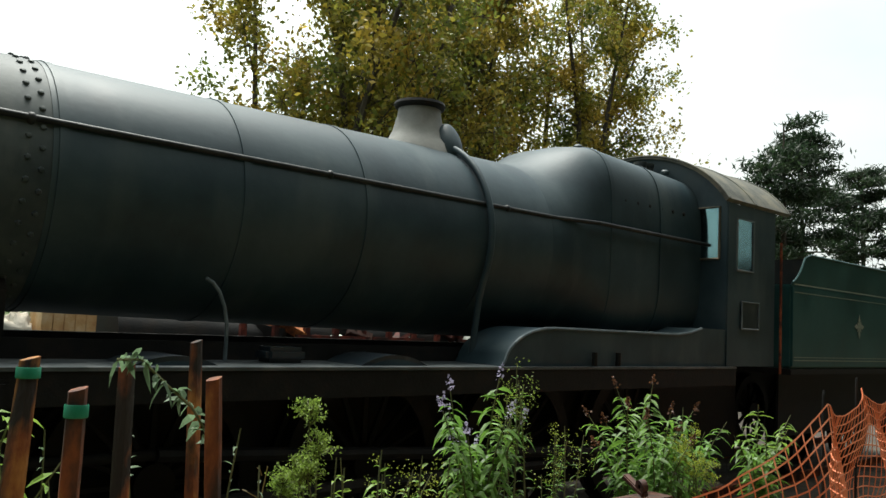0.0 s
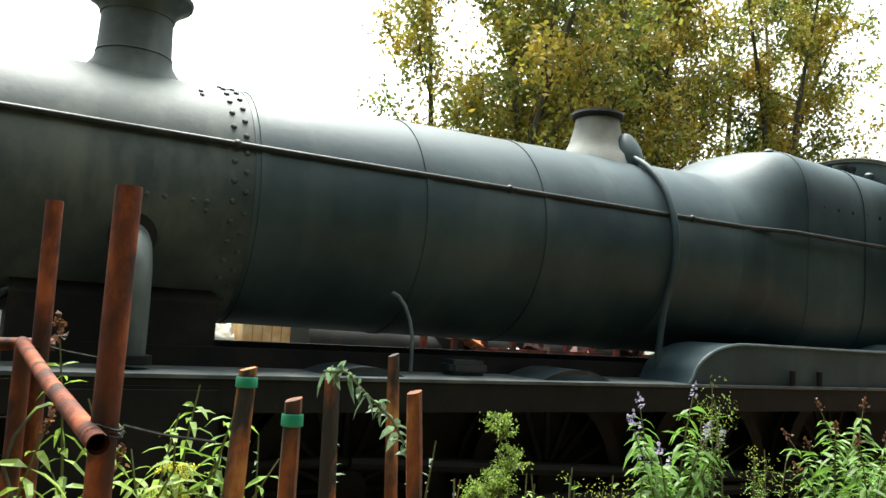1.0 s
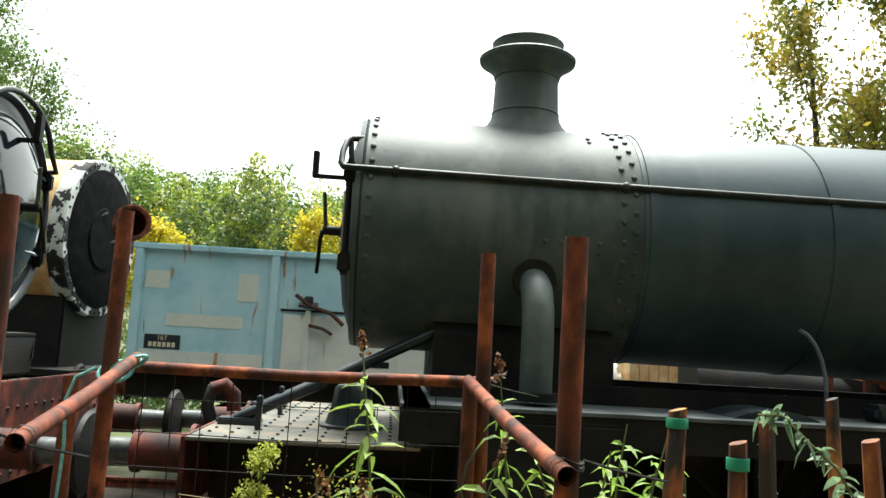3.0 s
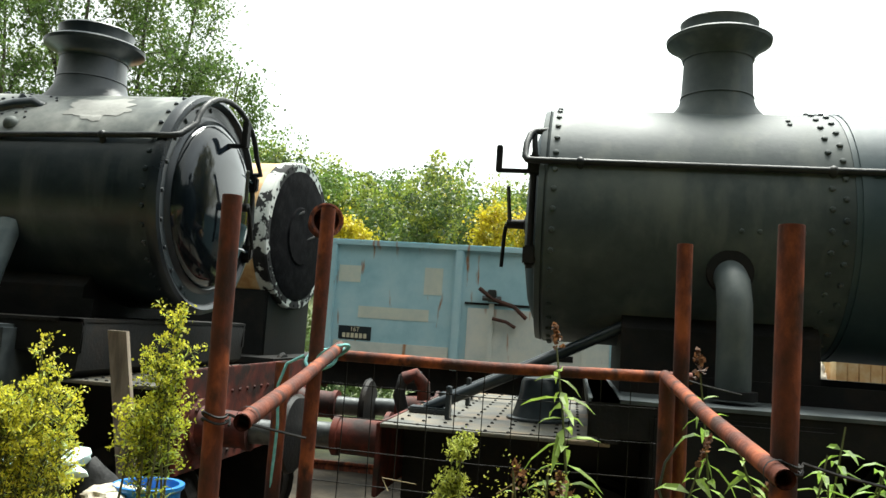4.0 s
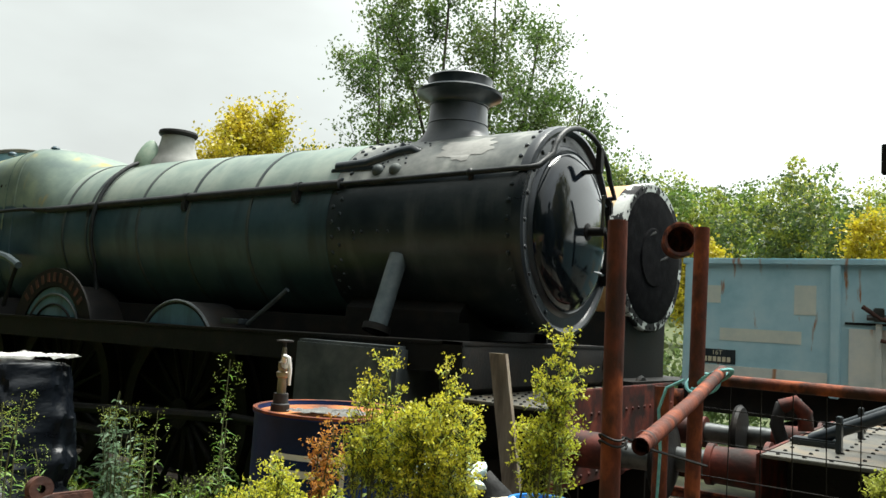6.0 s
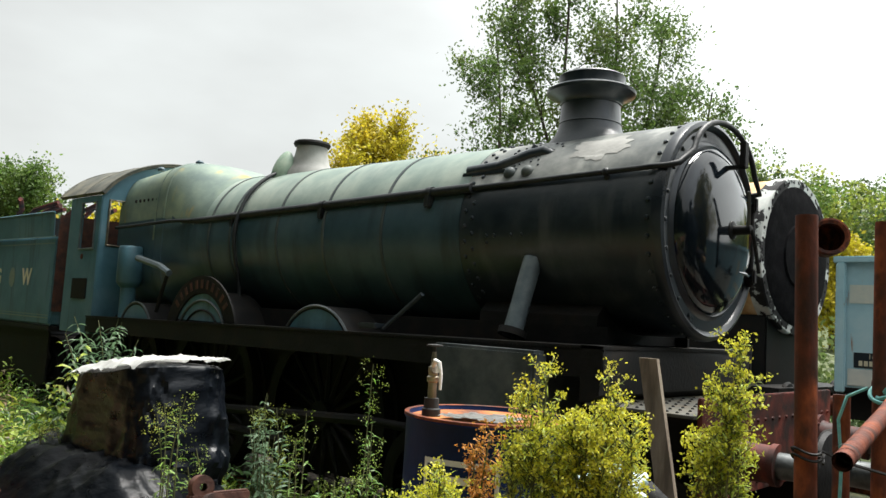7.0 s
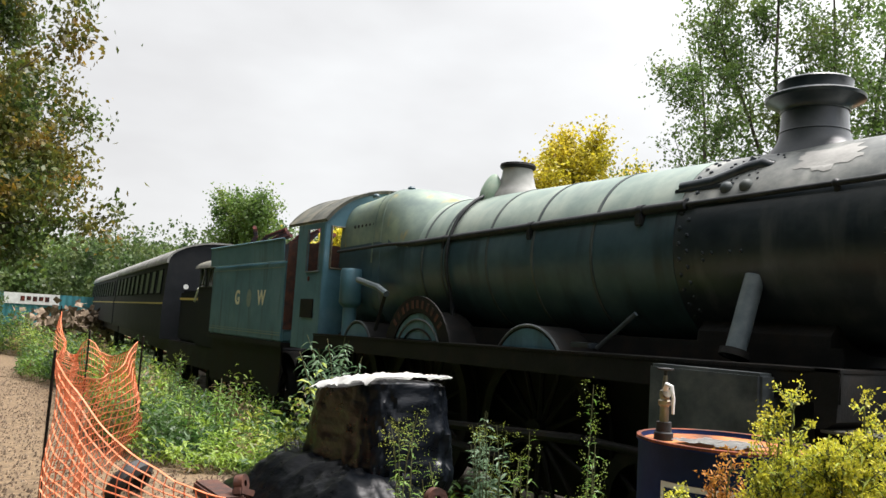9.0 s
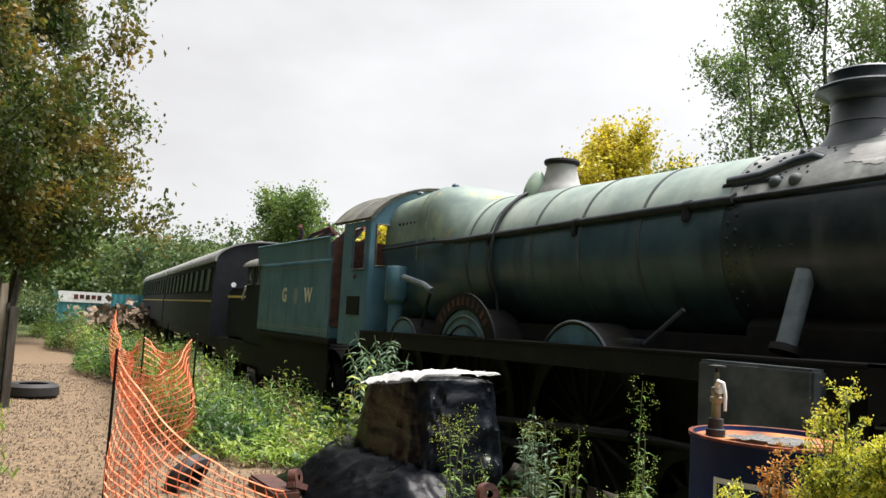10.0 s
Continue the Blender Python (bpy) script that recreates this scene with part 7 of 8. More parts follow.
def rail(a, c, label):
    t = thing("tube_rail", a, label, "rail", "rusty tube rails")
    b = B()
    mid = (Vector(a) + Vector(c)) / 2 - Vector((0, 0, 0.008))
    tube(b, [a, mid, c], 0.019, 14, False)
    tube(b, [a, mid, c], 0.0155, 14, False)
    part("tube", b, "rust", t)
    b = B()
    dv = (Vector(c) - Vector(a)).normalized()
    tube(b, [Vector(c) - dv * 0.045, Vector(c) - dv * 0.038], 0.025, 12, False)
    part("clip", b, "dark", t)


rail((-0.05, 3.055, 1.645), (-1.31, 3.055, 1.635), "long rusty tube rail tied between posts")
rail((-0.14, 2.99, 1.65), (-0.052, 1.90, 1.535), "rusty tube rail sloping down to its post")
rail((-1.20, 3.03, 1.665), (-1.085, 1.98, 1.535), "rusty tube rail sloping down to its post")
tie = thing("rope_tie", (-1.27, 3.0, 1.62), "loop of blue-green rope tied round a post", "rope")
for k in range(3):
    b = B()
    tube(b, [(-1.25 + 0.05 * math.cos(a) + 0.02 * k, 2.99 + 0.05 * math.sin(a), 1.62 + 0.03 * math.sin(a + k) + 0.012 * k) for a in np.linspace(0, 6.6, 22)], 0.006, 6)
    part("strand", b, "rope", tie)
b = B()
tube(b, [(-1.30, 2.96, 1.63), (-1.35, 2.94, 1.60), (-1.37, 2.93, 1.53), (-1.36, 2.93, 1.40), (-1.37, 2.94, 1.2)], 0.005, 6)
part("tail", b, "rope", tie)
for p in ((-0.03, 1.99, 1.53), (-1.16, 2.02, 1.52), (-0.11, 3.0, 1.62)):
    w = thing("wire_tie", p, "twist of black wire round a rusty post", "wire", "wire ties")
    b = B()
    tube(b, [(p[0] + 0.029 * math.cos(a), p[1] + 0.029 * math.sin(a), p[2] + 0.006 * math.sin(2 * a) + 0.002 * a) for a in np.linspace(0, 12.5, 40)] + [(p[0] + 0.09, p[1] - 0.02, p[2] + 0.01), (p[0] + 0.2, p[1], p[2] - 0.01)], 0.003, 5)
    part("wire", b, "dark", w)
mesh_ = thing("weldmesh_panel", (-0.7, 3.08, 1.1), "thin black wire mesh hung below a rusty rail", "mesh")
for k in range(13):
    b = B()
    x = -0.14 - 0.095 * k
    tube(b, [(x, 3.082, 1.63), (x + random.uniform(-0.006, 0.006), 3.085, 1.1), (x, 3.082, 0.55)], 0.0022, 4, False)
    part("upright_wire", b, "dark", mesh_)
for k in range(9):
    b = B()
    z = 1.54 - 0.11 * k
    tube(b, [(-0.12, 3.08, z), (-0.7, 3.085, z - 0.01), (-1.30, 3.08, z)], 0.0022, 4, False)
    part("cross_wire", b, "dark", mesh_)
hook = thing("bent_wire", (-0.15, 2.9, 1.3), "bent pale wire hanging from a post", "wire")
b = B()
tube(b, [(-0.10, 2.92, 1.46), (-0.14, 2.9, 1.40), (-0.155, 2.9, 1.32), (-0.13, 2.9, 1.25), (-0.10, 2.9, 1.15), (-0.12, 2.9, 0.9), (-0.12, 2.9, 0.5)], 0.004, 6)
part("wire", b, "steel", hook)


# ---------- iron stakes ----------
def stake(x, y, top, dx, w, tape, seed):
    t = thing("iron_stake", (x, y, 0.4), "rust-streaked iron stake" + (" with green tape near its top" if tape else " driven upright in the weeds"), "stake", "iron stakes")
    rng = random.Random(seed)
    b = B()
    rot = rng.uniform(-0.4, 0.4)
    w *= 0.86
    rings = []
    for k in range(9):
        u = k / 8
        cx, cy, z = x - dx * (1 - u), y, 0.4 + (top - 0.4) * u
        ww = w * (1 + 0.06 * rng.uniform(-1, 1)) * (0.93 if k == 8 else 1)
        ring = []
        for i in range(8):
            a = rot + 2 * math.pi * i / 8
            rr = ww * (0.5 if i % 2 else 0.56)
            ring.append((cx + rr * math.cos(a), cy + rr * math.sin(a), z + (0.006 * math.cos(a) if k == 8 else 0)))
        rings.append(ring)
    loops(b, rings)
    part("bar", b, "stake", t)
    if tape:
        b = B()
        zt = top - tape
        u = (zt - 0.4) / (top - 0.4)
        cx = x - dx * (1 - u)
        lathe(b, [(-0.014, w * 0.57), (-0.012, w * 0.61), (0.012, w * 0.60), (0.014, w * 0.57)], (cx, y, zt), "z", 14, False)
        part("tape", b, "tape", t)


stake(0.382, 2.53, 1.625, 0.05, 0.056, 0.035, 1)
stake(0.372, 2.13, 1.588, 0.0, 0.047, 0.045, 2)
stake(0.607, 2.49, 1.610, -0.03, 0.048, 0, 3)
stake(0.845, 2.60, 1.672, -0.06, 0.040, 0, 4)
stake(0.700, 2.18, 1.602, -0.08, 0.046, 0, 5)
plant("bindweed", 0.62, 2.56, 1.60, 141, "leafy", "strand of grey-green bindweed climbing between stakes", 0.02, 1, 0.05, 0.016, 0.03, leafm="weed2", lean=(0.0, 0))
ivy = thing("bindweed_strand", (0.6, 2.45, 1.4), "strand of grey-green leaves hanging between iron stakes", "weed")
rngi = np.random.default_rng(9)
line = [np.array([0.56, 2.44, 1.63]), np.array([0.62, 2.43, 1.63]), np.array([0.70, 2.44, 1.56]), np.array([0.78, 2.46, 1.50]), np.array([0.85, 2.5, 1.42]), np.array([0.90, 2.52, 1.28])]
b = B()
tube(b, line, 0.004, 5)
part("stem", b, "stem", ivy)
bs = np.concatenate([line[k] + (line[k + 1] - line[k]) * u for k in range(5) for u in ([[0.1]], [[0.3]], [[0.5]], [[0.7]], [[0.9]])])
bs = np.repeat(bs, 2, 0)
dd = unit(rngi.normal(size=(len(bs), 3)) + [0, -0.3, 0])
LL = rngi.uniform(0.03, 0.06, (len(bs), 1))
mesh_from("foliage", lances(bs, dd, unit(rngi.normal(size=(len(bs), 3)) + [0, 0, 1]), LL, LL * 0.42, rngi.uniform(0.2, 0.9, (len(bs), 1))), 4, "weed2", ivy)

# ---------- drum with a tap ----------
DX, DY, DT, DR = -2.44, 2.60, 1.425, 0.2925
drum = thing("oil_drum", (DX, DY, 0.45), "dark blue steel drum with a rust-orange lid", "drum")
b = B()
lathe(b, [(-0.90, DR - 0.005), (-0.885, DR + 0.006), (-0.87, DR), (-0.62, DR), (-0.605, DR + 0.010), (-0.59, DR), (-0.31, DR), (-0.295, DR + 0.010), (-0.28, DR), (-0.02, DR), (-0.008, DR + 0.008), (0.004, DR + 0.006), (0.004, DR - 0.008), (-0.012, DR - 0.012)], (DX, DY, DT), "z", 56, False)
part("shell", b, "drum", drum)
b = B()
lathe(b, [(-0.012, DR - 0.010), (-0.014, DR * 0.6), (-0.013, 0.001)], (DX, DY, DT), "z", 48, False)
part("lid", b, "rust2", drum, "orange rusted lid")
b = B()
lathe(b, [(-0.004, DR + 0.0075), (0.005, DR + 0.007), (0.007, DR), (0.004, DR - 0.009)], (DX, DY, DT), "z", 56, False)
part("rim", b, "rust", drum)


def curved_panel(name, a0, a1, z0, z1, r, m):
    b = B()
    loops(b, [[(DX + r * math.cos(radians(a)), DY + r * math.sin(radians(a)), z) for a in np.linspace(a0, a1, 12)] for z in (z0, z1)], False, False)
    return part(name, b, m, drum)


curved_panel("label", 266, 318, 1.02, 1.305, DR + 0.0035, "white")
curved_panel("label_field", 269, 315, 1.02, 1.287, DR + 0.0055, "drum")
curved_panel("label_bars", 276, 300, 1.232, 1.256, DR + 0.0075, "white")
tap = thing("barrel_tap", (-2.60, 2.47, DT), "brass barrel tap with a white lever and black base", "tap")
b = B()
lathe(b, [(-0.012, 0.034), (0.012, 0.034), (0.016, 0.028), (0.05, 0.026)], (-2.60, 2.47, DT), "z", 20)
part("base", b, "rubber", tap)
b = B()
lathe(b, [(0.05, 0.016), (0.105, 0.016), (0.11, 0.022), (0.125, 0.023), (0.13, 0.016), (0.145, 0.019), (0.16, 0.018), (0.165, 0.011), (0.20, 0.009), (0.215, 0.007)], (-2.60, 2.47, DT), "z", 18)
tube(b, [(-2.60, 2.47, DT + 0.145), (-2.575, 2.455, DT + 0.155)], 0.016, 10)
part("body", b, "brass", tap)
b = B()
tube(b, [(-2.60, 2.47, DT + 0.20), (-2.60, 2.47, DT + 0.235)], 0.006, 8)
lathe(b, [(0.232, 0.002), (0.235, 0.030), (0.240, 0.030), (0.243, 0.002)], (-2.60, 2.47, DT), "z", 18)
part("knob", b, "rubber", tap)
b = B()
tube(b, [(-2.585, 2.455, DT + 0.165), (-2.57, 2.445, DT + 0.185), (-2.545, 2.44, DT + 0.18), (-2.535, 2.44, DT + 0.14), (-2.535, 2.44, DT + 0.085)], 0.010, 10, True, 0.005)
part("lever", b, "white", tap)
rag = thing("tar_paper", (-2.42, 2.55, DT), "crumpled grey torn sheet lying on a drum lid", "sheet")
b = B()
nx, ny = 16, 10
gv = [[b.verts.new((-2.54 + 0.25 * i / nx + 0.02 * noise.noise((i * 0.4, j * 0.4, 1)), 2.44 + 0.20 * j / ny + 0.03 * noise.noise((i * 0.5, j * 0.3, 5)) + 0.05 * i / nx,
                    DT - 0.004 + 0.018 * abs(noise.noise((i * 0.35, j * 0.5, 2))))) for i in range(nx)] for j in range(ny)]
for j in range(ny - 1):
    for i in range(nx - 1):
        b.faces.new((gv[j][i], gv[j][i + 1], gv[j + 1][i + 1], gv[j + 1][i]))
bmesh.ops.solidify(b, geom=b.faces[:], thickness=0.004)
part("sheet", b, "roofgrey", rag)

# plank, rubbish behind the ragwort
plank = thing("timber_plank", (-2.15, 3.5, 0.0), "weathered grey timber plank leaning upright", "plank")
b = B()
loops(b, [[(-2.30 + o + u, 3.5 + v + w, z) for u, v in ((-0.042, -0.012), (0.042, -0.012), (0.042, 0.012), (-0.042, 0.012))] for o, w, z in ((0.33, -0.05, 0.0), (0.0, 0.0, 1.645))])
part("board", b, "wood", plank)
tub = thing("blue_tub", (-1.64, 2.62, 0.5), "bright blue plastic tub lid among weeds", "tub")
b = B()
lathe(b, [(-0.75, 0.075), (0.0, 0.09), (0.01, 0.10), (0.02, 0.10), (0.02, 0.085), (-0.02, 0.083), (-0.02, 0.001)], (-1.62, 2.62, 1.225), "z", 28)
part("tub", b, "blueplastic", tub)
for nm, at, r, m_, lab in (("cloth_bundle", (-1.70, 2.56, 1.19), (0.09, 0.08, 0.06), "sack", "dirty cream cloth bundle stuffed among weeds"), ("plastic_sheet", (-1.98, 2.62, 1.27), (0.14, 0.10, 0.07), "paleplastic", "crumpled pale green plastic sheet")):
    o = thing(nm, at, lab, "rubbish")
    b = B()
    bmesh.ops.create_icosphere(b, subdivisions=4, radius=1.0)
    for v in b.verts:
        n_ = noise.noise(v.co * 1.7 + Vector(at)) + 0.5 * noise.noise(v.co * 4.5)
        v.co = Vector(at) + Vector((v.co.x * r[0], v.co.y * r[1], v.co.z * r[2])) * (1 + 0.4 * n_)
    part("cloth", b, m_, o)
heap = thing("rubble_heap", (-1.85, 2.75, 0.45), "heap of dark earth and debris under rubbish", "heap", kind="stuff")
b = B()
bmesh.ops.create_icosphere(b, subdivisions=4, radius=1.0)
for v in b.verts:
    n_ = noise.noise(v.co * 2.2) + 0.4 * noise.noise(v.co * 6)
    v.co = Vector((-1.82 + v.co.x * 0.30, 2.72 + v.co.y * 0.2, 0.62 + v.co.z * 0.62 * (1 + 0.15 * n_)))
part("earth", b, "dark", heap)


# ---------- sheeted stack ----------
def sheeted_stack():
    t = thing("sheeted_stack", (-5.6, 2.95, 0.4), "stack wrapped in black polythene with white sheeting on top", "stack")
    cx, cy = -5.58, 2.95
    keys = ([0.35, 0.74, 0.85, 1.00, 1.20, 1.31, 1.345, 1.352], [0.63, 0.60, 0.58, 0.55, 0.51, 0.485, 0.44, 0.2], [0.36, 0.36, 0.35, 0.335, 0.325, 0.315, 0.27, 0.1])
    b = B()
    rings = []
    for z in list(np.linspace(0.35, 1.31, 34)) + [1.335, 1.348, 1.352]:
        w, dpt = np.interp(z, keys[0], keys[1]), np.interp(z, keys[0], keys[2])
        low = max(0.0, (0.8 - z) / 0.45)
        ring = []
        for i in range(130):
            a = 2 * math.pi * i / 130
            c, s = math.cos(a), math.sin(a)
            k = 0.36 + 0.25 * low
            sx, sy = math.copysign(abs(c) ** k, c), math.copysign(abs(s) ** k, s)
            q = Vector((sx * w * 2.6 + z * 1.3, sy * 1.6, z * 2.4 - sx * 1.2))
            fold = abs(noise.noise(q * 1.3)) * 0.15 + abs(noise.noise(q * 3.1)) * 0.11 + abs(noise.noise(q * 6.5)) * 0.05
            f = 1.03 - fold * (0.7 + 0.9 * low)
            px = cx + w * sx * f
            py = cy + dpt * sy * f
            ring.append((px, py, z + (0.10 * (px - cx) / 0.7 + 0.02 * noise.noise((px * 3, py * 3, 1)) if z > 0.8 else 0.10 * (px - cx) / 0.7 * (1 - low) + 0.03 * noise.noise((px * 3, py * 3, 8)))))
        rings.append(ring)
    loops(b, rings)
    part("black_sheet", b, "plastic", t)
    # loose skirt of sheeting spread over the foot, tented to one side
    b = B()
    nx, ny = 84, 60
    gv = []
    for j in range(ny):
        row = []
        for i in range(nx):
            x, y = -1.35 + 2.45 * i / (nx - 1), -0.92 + 1.30 * j / (ny - 1)
            g = bank(cx + x, cy + y) - 0.05
            q = Vector((x * 2.2 + y * 1.2, y * 2.6 - x * 0.8, 3.0))
            fold = abs(noise.noise(q * 1.2)) * 0.16 + abs(noise.noise(q * 2.9)) * 0.10 + abs(noise.noise(q * 6.0)) * 0.05
            away = math.hypot(max(0.0, abs(x) - 0.54), max(0.0, abs(y) - 0.30)) / 0.52
            foot = 0.42 * max(0.0, 1 - away ** 1.6)
            tent = np.interp(x, (-1.30, -1.12, -0.86, -0.66, -0.50, -0.42), (0.0, 0.14, 0.36, 0.52, 0.44, 0.0)) * max(0.0, 1 - abs(y + 0.28) / 0.55)
            row.append(b.verts.new((cx + x, cy + y, g + max(foot, tent) * (1.1 - 1.15 * fold))))
        gv.append(row)
    for j in range(ny - 1):
        for i in range(nx - 1):
            b.faces.new((gv[j][i], gv[j][i + 1], gv[j + 1][i + 1], gv[j + 1][i]))
    bmesh.ops.solidify(b, geom=b.faces[:], thickness=0.01)
    part("loose_skirt", b, "plastic", t, "glossy crumpled black polythene skirt")
    b = B()
    nx, ny = 40, 18
    gv = []
    for j in range(ny):
        row = []
        for i in range(nx):
            u, v = i / (nx - 1) * 2 - 1, j / (ny - 1) * 2 - 1
            edge = 1 + 0.05 * noise.noise((u * 3, v * 3, 9)) + 0.02 * noise.noise((u * 9, v * 9, 3))
            x, y = cx + 0.0 + 0.465 * u * edge, cy - 0.005 + 0.315 * v * edge
            z = 1.372 + 0.10 * (x - cx) / 0.7 + 0.045 * abs(noise.noise((u * 3, v * 3, 2))) + 0.018 * noise.noise((u * 11, v * 9, 2)) + (0.05 * max(0, 1 - 3 * abs(u - 0.05)) * max(0, v))
            z -= 0.05 * max(0.0, -v - 0.8) / 0.2 * (0.6 + 0.8 * noise.noise((u * 4, 1, 1))) + 0.02 * max(abs(u), abs(v)) ** 8
            row.append(b.verts.new((x, y, z)))
        gv.append(row)
    for j in range(ny - 1):
        for i in range(nx - 1):
            b.faces.new((gv[j][i], gv[j][i + 1], gv[j + 1][i + 1], gv[j + 1][i]))
    bmesh.ops.solidify(b, geom=b.faces[:], thickness=0.012)
    part("white_sheet", b, "white", t, "crumpled white sheeting")


sheeted_stack()


def iron_scrap(at, n, seed, label, r=0.22, size=1.0):
    """A few bent plates and lugs of rusty iron in a low heap."""
    rng = random.Random(seed)
    t = thing("iron_scrap", at, label, "scrap metal", "rusty iron scrap")
    for k in range(n):
        b = B()
        lathe(b, [(-0.03, 0.02), (-0.03, 0.06), (0.03, 0.06), (0.03, 0.02)], (0, 0, 0), "y", 22, False)
        box(b, -0.07, 0.26, -0.035, 0.035, -0.085, -0.03, 0.01)
        for v in b.verts:
            v.co *= size
        m = pose(at[0] + rng.uniform(-r, r), at[1] + rng.uniform(-0.1, 0.1), at[2] + rng.uniform(0.0, 0.08), rng.uniform(-15, 15), rng.uniform(-25, 25), rng.uniform(0, 180))
        for v in b.verts:
            v.co = m @ v.co
        part("lug", b, "rustdark", t)
    b = B()
    box(b, at[0] - 0.3, at[0] + 0.3, at[1] - 0.08, at[1] + 0.10, bank(at[0], at[1]) - 0.05, at[2] - 0.06, 0.015)
    part("beam", b, "rustdark", t)


iron_scrap((-3.72, 2.24, 0.90), 2, 1, "rust-brown iron castings lying in the weeds", 0.12, 0.85)
iron_scrap((-6.05, 2.02, 0.64), 1, 2, "rusty iron beam end on the gravel")
iron_scrap((2.95, 3.0, 0.84), 2, 3, "rust-brown iron plates lying in the weeds", 0.14, 0.6)
iron_scrap((3.75, 3.05, 0.88), 1, 4, "rusty iron plate propped in the weeds", 0.1, 0.6)

def netting(line, label, cell=0.075):
    """Plastic mesh fencing hung along a line of (x, y, top, foot): real strands, sagging between its posts."""
    t = thing("safety_netting", (line[0][0], line[0][1], line[0][3]), label, "netting", "orange netting")
    P_ = np.array(line, float)
    seg = np.r_[0, np.cumsum(np.linalg.norm(np.diff(P_[:, :2], axis=0), axis=1))]
    total = seg[-1]
    nu, nv = int(total / cell), 13
    pts = np.zeros((nu + 1, nv + 1, 3))
    for i in range(nu + 1):
        s = total * i / nu
        k = min(len(seg) - 2, int(np.searchsorted(seg, s, "right") - 1))
        u = (s - seg[k]) / (seg[k + 1] - seg[k])
        p = P_[k] * (1 - u) + P_[k + 1] * u
        sag = 0.30 * (seg[k + 1] - seg[k]) * 0.28 * 4 * u * (1 - u)
        for j in range(nv + 1):
            f = j / nv
            bulge = 0.09 * math.sin(3.1 * s + 2.2 * f) * math.sin(math.pi * f) + 0.05 * noise.noise((s * 2.3, f * 2, 1.7))
            z = p[3] + (p[2] - p[3]) * f - sag * (0.3 + 0.7 * f) * f
            pts[i, j] = (p[0] + 0.05 * noise.noise((s * 3, f * 3, 6)), p[1] + bulge, z + 0.02 * noise.noise((s * 4, f * 4, 3)))
    def strands(lines, w):
        q = []
        for ln in lines:
            a, c = ln[:-1], ln[1:]
            d = unit(c - a)
            s1 = unit(np.cross(d, np.array([0.3, 1.0, 0.2])))
            s2 = np.cross(d, s1)
            o = [s1 * w, -0.5 * s1 * w + 0.866 * s2 * w, -0.5 * s1 * w - 0.866 * s2 * w]
            for m_, n_ in ((0, 1), (1, 2), (2, 0)):
                q.append(np.stack([a + o[m_], c + o[m_], c + o[n_], a + o[n_]], 1))
        return np.concatenate(q)
    tagged(mesh_from("mesh_lengthwise", strands([pts[:, j] for j in range(nv + 1)], 0.0048), 4, "net", t), kind="stuff")
    tagged(mesh_from("mesh_crosswise", strands([pts[i] for i in range(nu + 1)], 0.0036), 4, "net", t), kind="stuff")
    return t


def pin(x, y, z0, z1, lean=0.0):
    t = thing("fencing_pin", (x, y, z0), "thin dark iron fencing pin", "post", "fencing pins")
    b = B()
    tube(b, [(x - lean, y, z0 - 0.1), (x, y, z1), (x + 0.01, y, z1 + 0.03)], 0.009, 8)
    part("rod", b, "dark", t)


netting([(-4.15, 1.42, 0.95, 0.42), (-5.77, 0.89, 1.44, 0.48)], "sagging orange plastic netting collapsed towards the ground")
netting([(-5.77, 0.89, 1.44, 0.48), (-8.05, 1.88, 1.46, 0.5), (-9.9, 1.75, 1.40, 0.5), (-14.5, 2.08, 1.62, 0.6)], "orange plastic safety netting strung along the path")
netting([(2.9, 2.35, 1.02, 0.6), (4.09, 2.13, 1.45, 0.5), (5.5, 2.5, 1.47, 0.5), (7.6, 2.9, 1.50, 0.5), (10.5, 3.3, 1.5, 0.5)], "orange plastic safety netting, sagging between pins")
for x, y, z in ((-5.77, 0.89, 1.46), (-8.05, 1.90, 1.48), (-9.9, 1.77, 1.45), (-14.5, 2.1, 1.68), (4.09, 2.15, 1.48), (5.5, 2.52, 1.50), (7.6, 2.92, 1.52), (10.5, 3.32, 1.5)):
    pin(x, y, bank(x, y), z, 0.02)

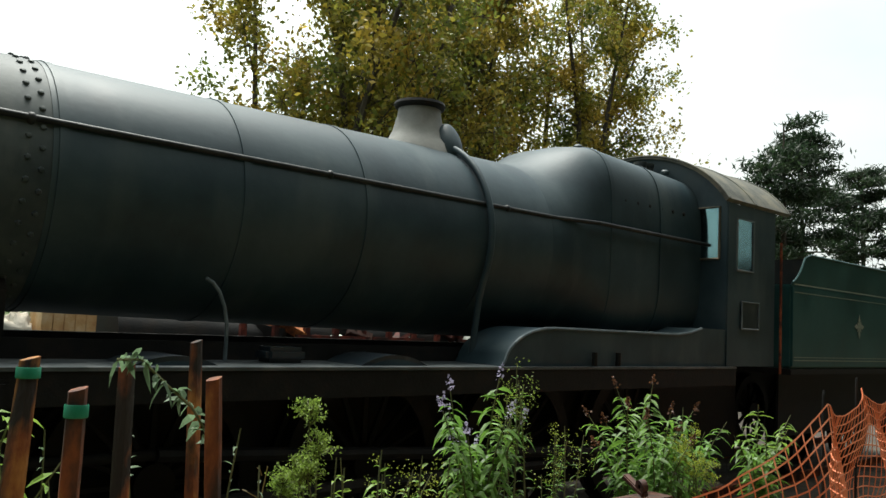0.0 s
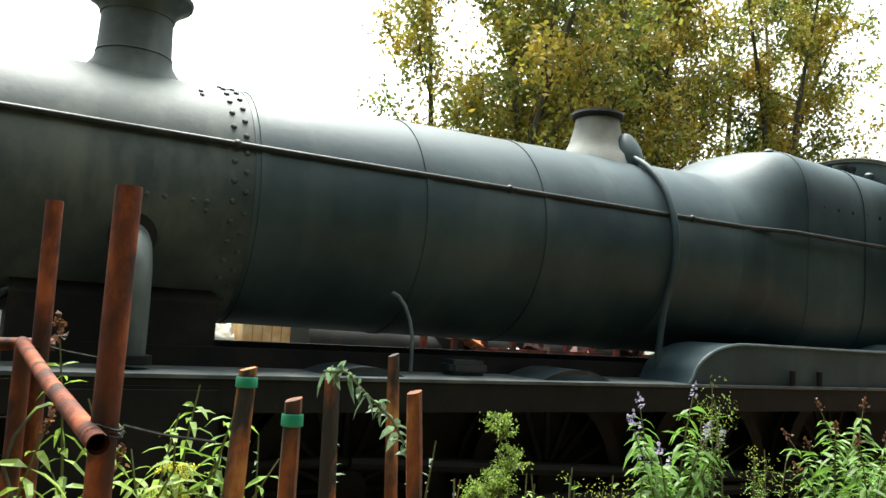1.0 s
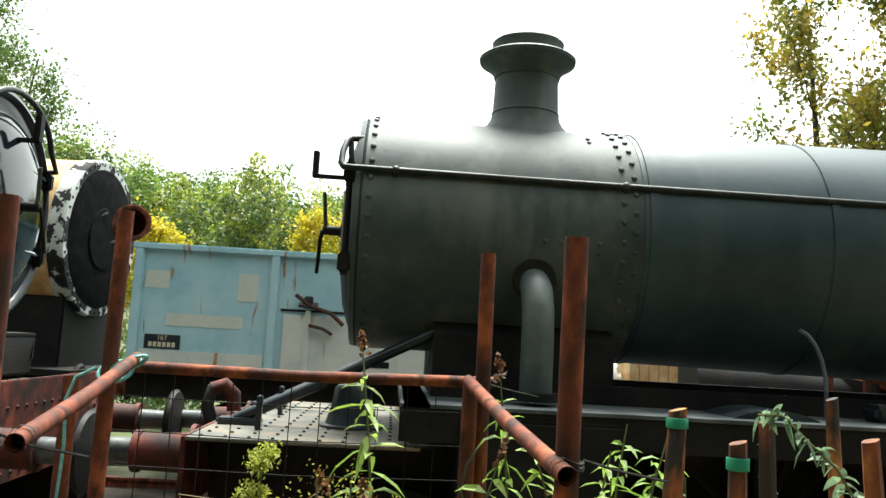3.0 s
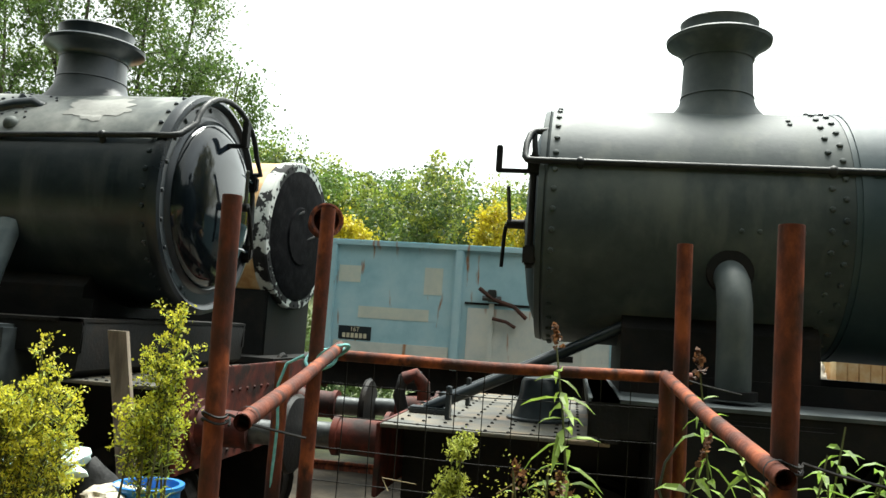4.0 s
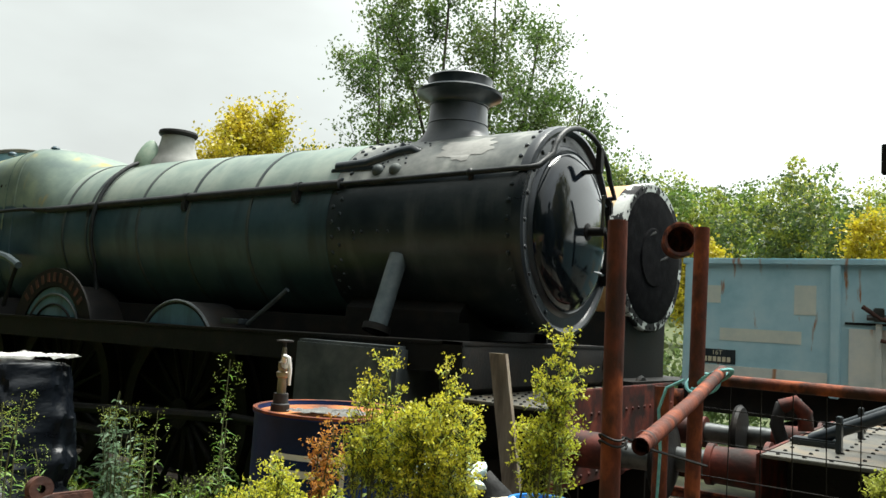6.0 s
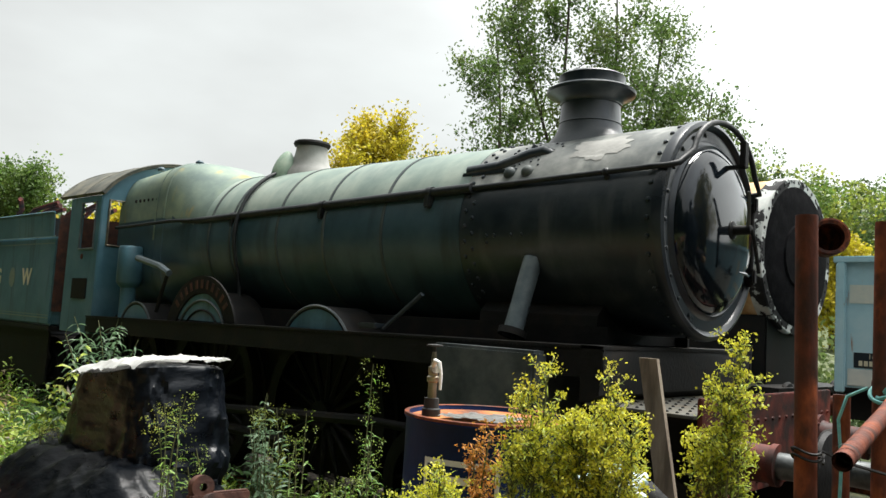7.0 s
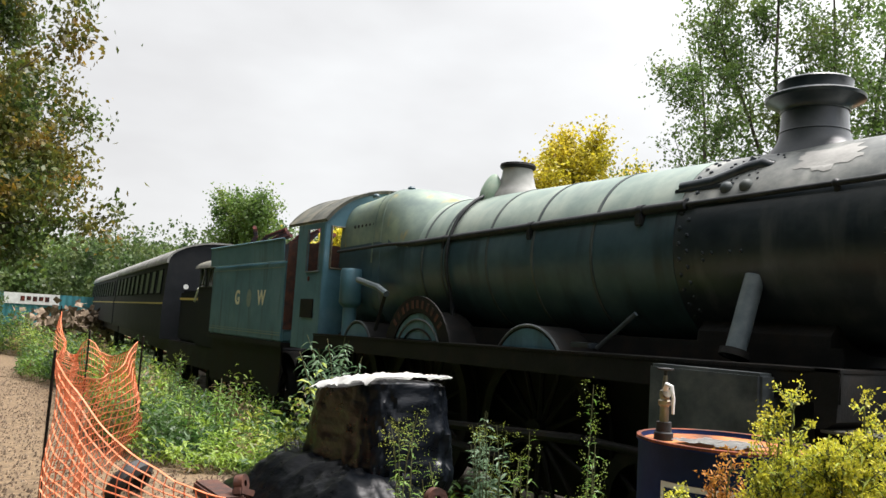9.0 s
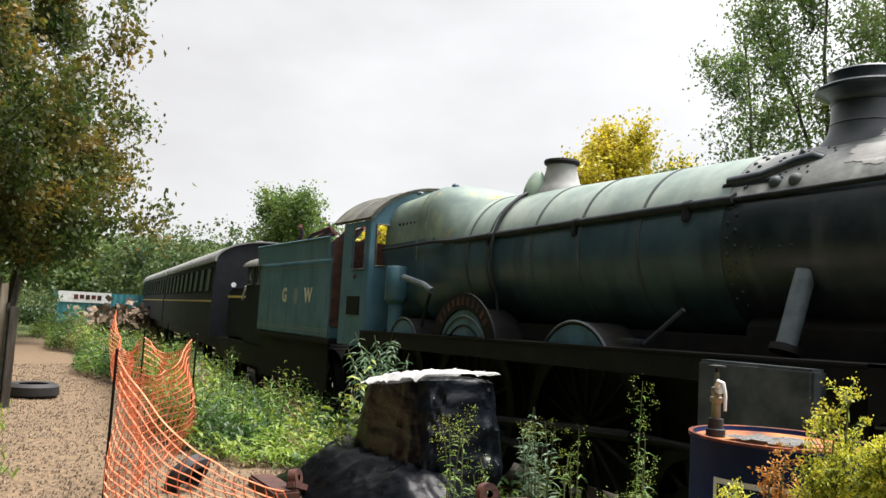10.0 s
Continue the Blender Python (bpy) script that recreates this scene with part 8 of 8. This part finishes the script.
# ---------- beside the path ----------
gate = thing("gate_post", (-11.0, 0.42, 0.5), "grey and brown timber gate posts with an iron latch", "gate post")
b = B()
box(b, -11.08, -10.98, 0.36, 0.44, 0.45, 1.90, 0.008)
part("board", b, "wood", gate)
b = B()
box(b, -10.98, -10.90, 0.47, 0.56, 0.45, 1.64, 0.01)
part("post", b, "bark", gate)
b = B()
tube(b, [(-10.95, 0.45, 1.68), (-10.95, 0.45, 0.5)], 0.02, 8)
part("latch_bar", b, "steel", gate)
tyre = thing("tyre", (-11.9, 0.85, 0.55), "black rubber tyre lying flat on the gravel", "tyre")
b = B()
lathe(b, [(-0.08, 0.17), (-0.09, 0.24), (-0.05, 0.30), (0.05, 0.30), (0.09, 0.24), (0.08, 0.17)], (-11.9, 0.85, 0.60), "z", 32, False)
part("tread", b, "rubber", tyre)
tyre2 = thing("tyre", (-6.6, 1.5, 0.6), "black rubber tyre half hidden behind netting", "tyre")
b = B()
lathe(b, [(-0.08, 0.17), (-0.09, 0.22), (-0.05, 0.27), (0.05, 0.27), (0.09, 0.22), (0.08, 0.17)], (0, 0, 0), "z", 32, False)
for v in b.verts:
    v.co = Euler((radians(55), 0, radians(-50))).to_matrix() @ (v.co * 0.62) + Vector((-6.32, 1.50, 0.60))
part("tread", b, "rubber", tyre2)
cont = thing("shipping_container", (-46, 5.2, 0.5), "teal steel container with a white and red banner", "container")
b = B()
rings = []
for k in range(61):
    y = 3.7 + 0.075 * k
    o = 0.04 if k % 4 in (0, 1) else 0.0
    rings.append([(-46 + o, y, 0.5), (-46 + o, y, 2.1), (-48.2, y, 2.1), (-48.2, y, 0.5)])
loops(b, rings)
part("body", b, "teal", cont)
b = B()
box(b, -45.94, -45.92, 3.75, 6.3, 1.55, 2.1)
ban = part("banner", b, "white", cont)
for k in range(5):
    b = B()
    box(b, -45.915, -45.91, 4.5 + 0.28 * k, 4.70 + 0.28 * k, 1.70 + 0.04 * (k % 2), 1.95)
    part("letter_bar", b, "red", ban)
pile = thing("scrap_pile", (-42, 6.8, 0.5), "grey heap of scrap and rubble", "heap", kind="stuff")
rngp = np.random.default_rng(3)
cc = rngp.normal(size=(900, 3)) * [1.0, 1.1, 0.35] + [-42, 6.6, 0.75]
mesh_from("rubble", leaf_quads(rngp, cc, 0.4, 0.8), 4, "stone", pile)
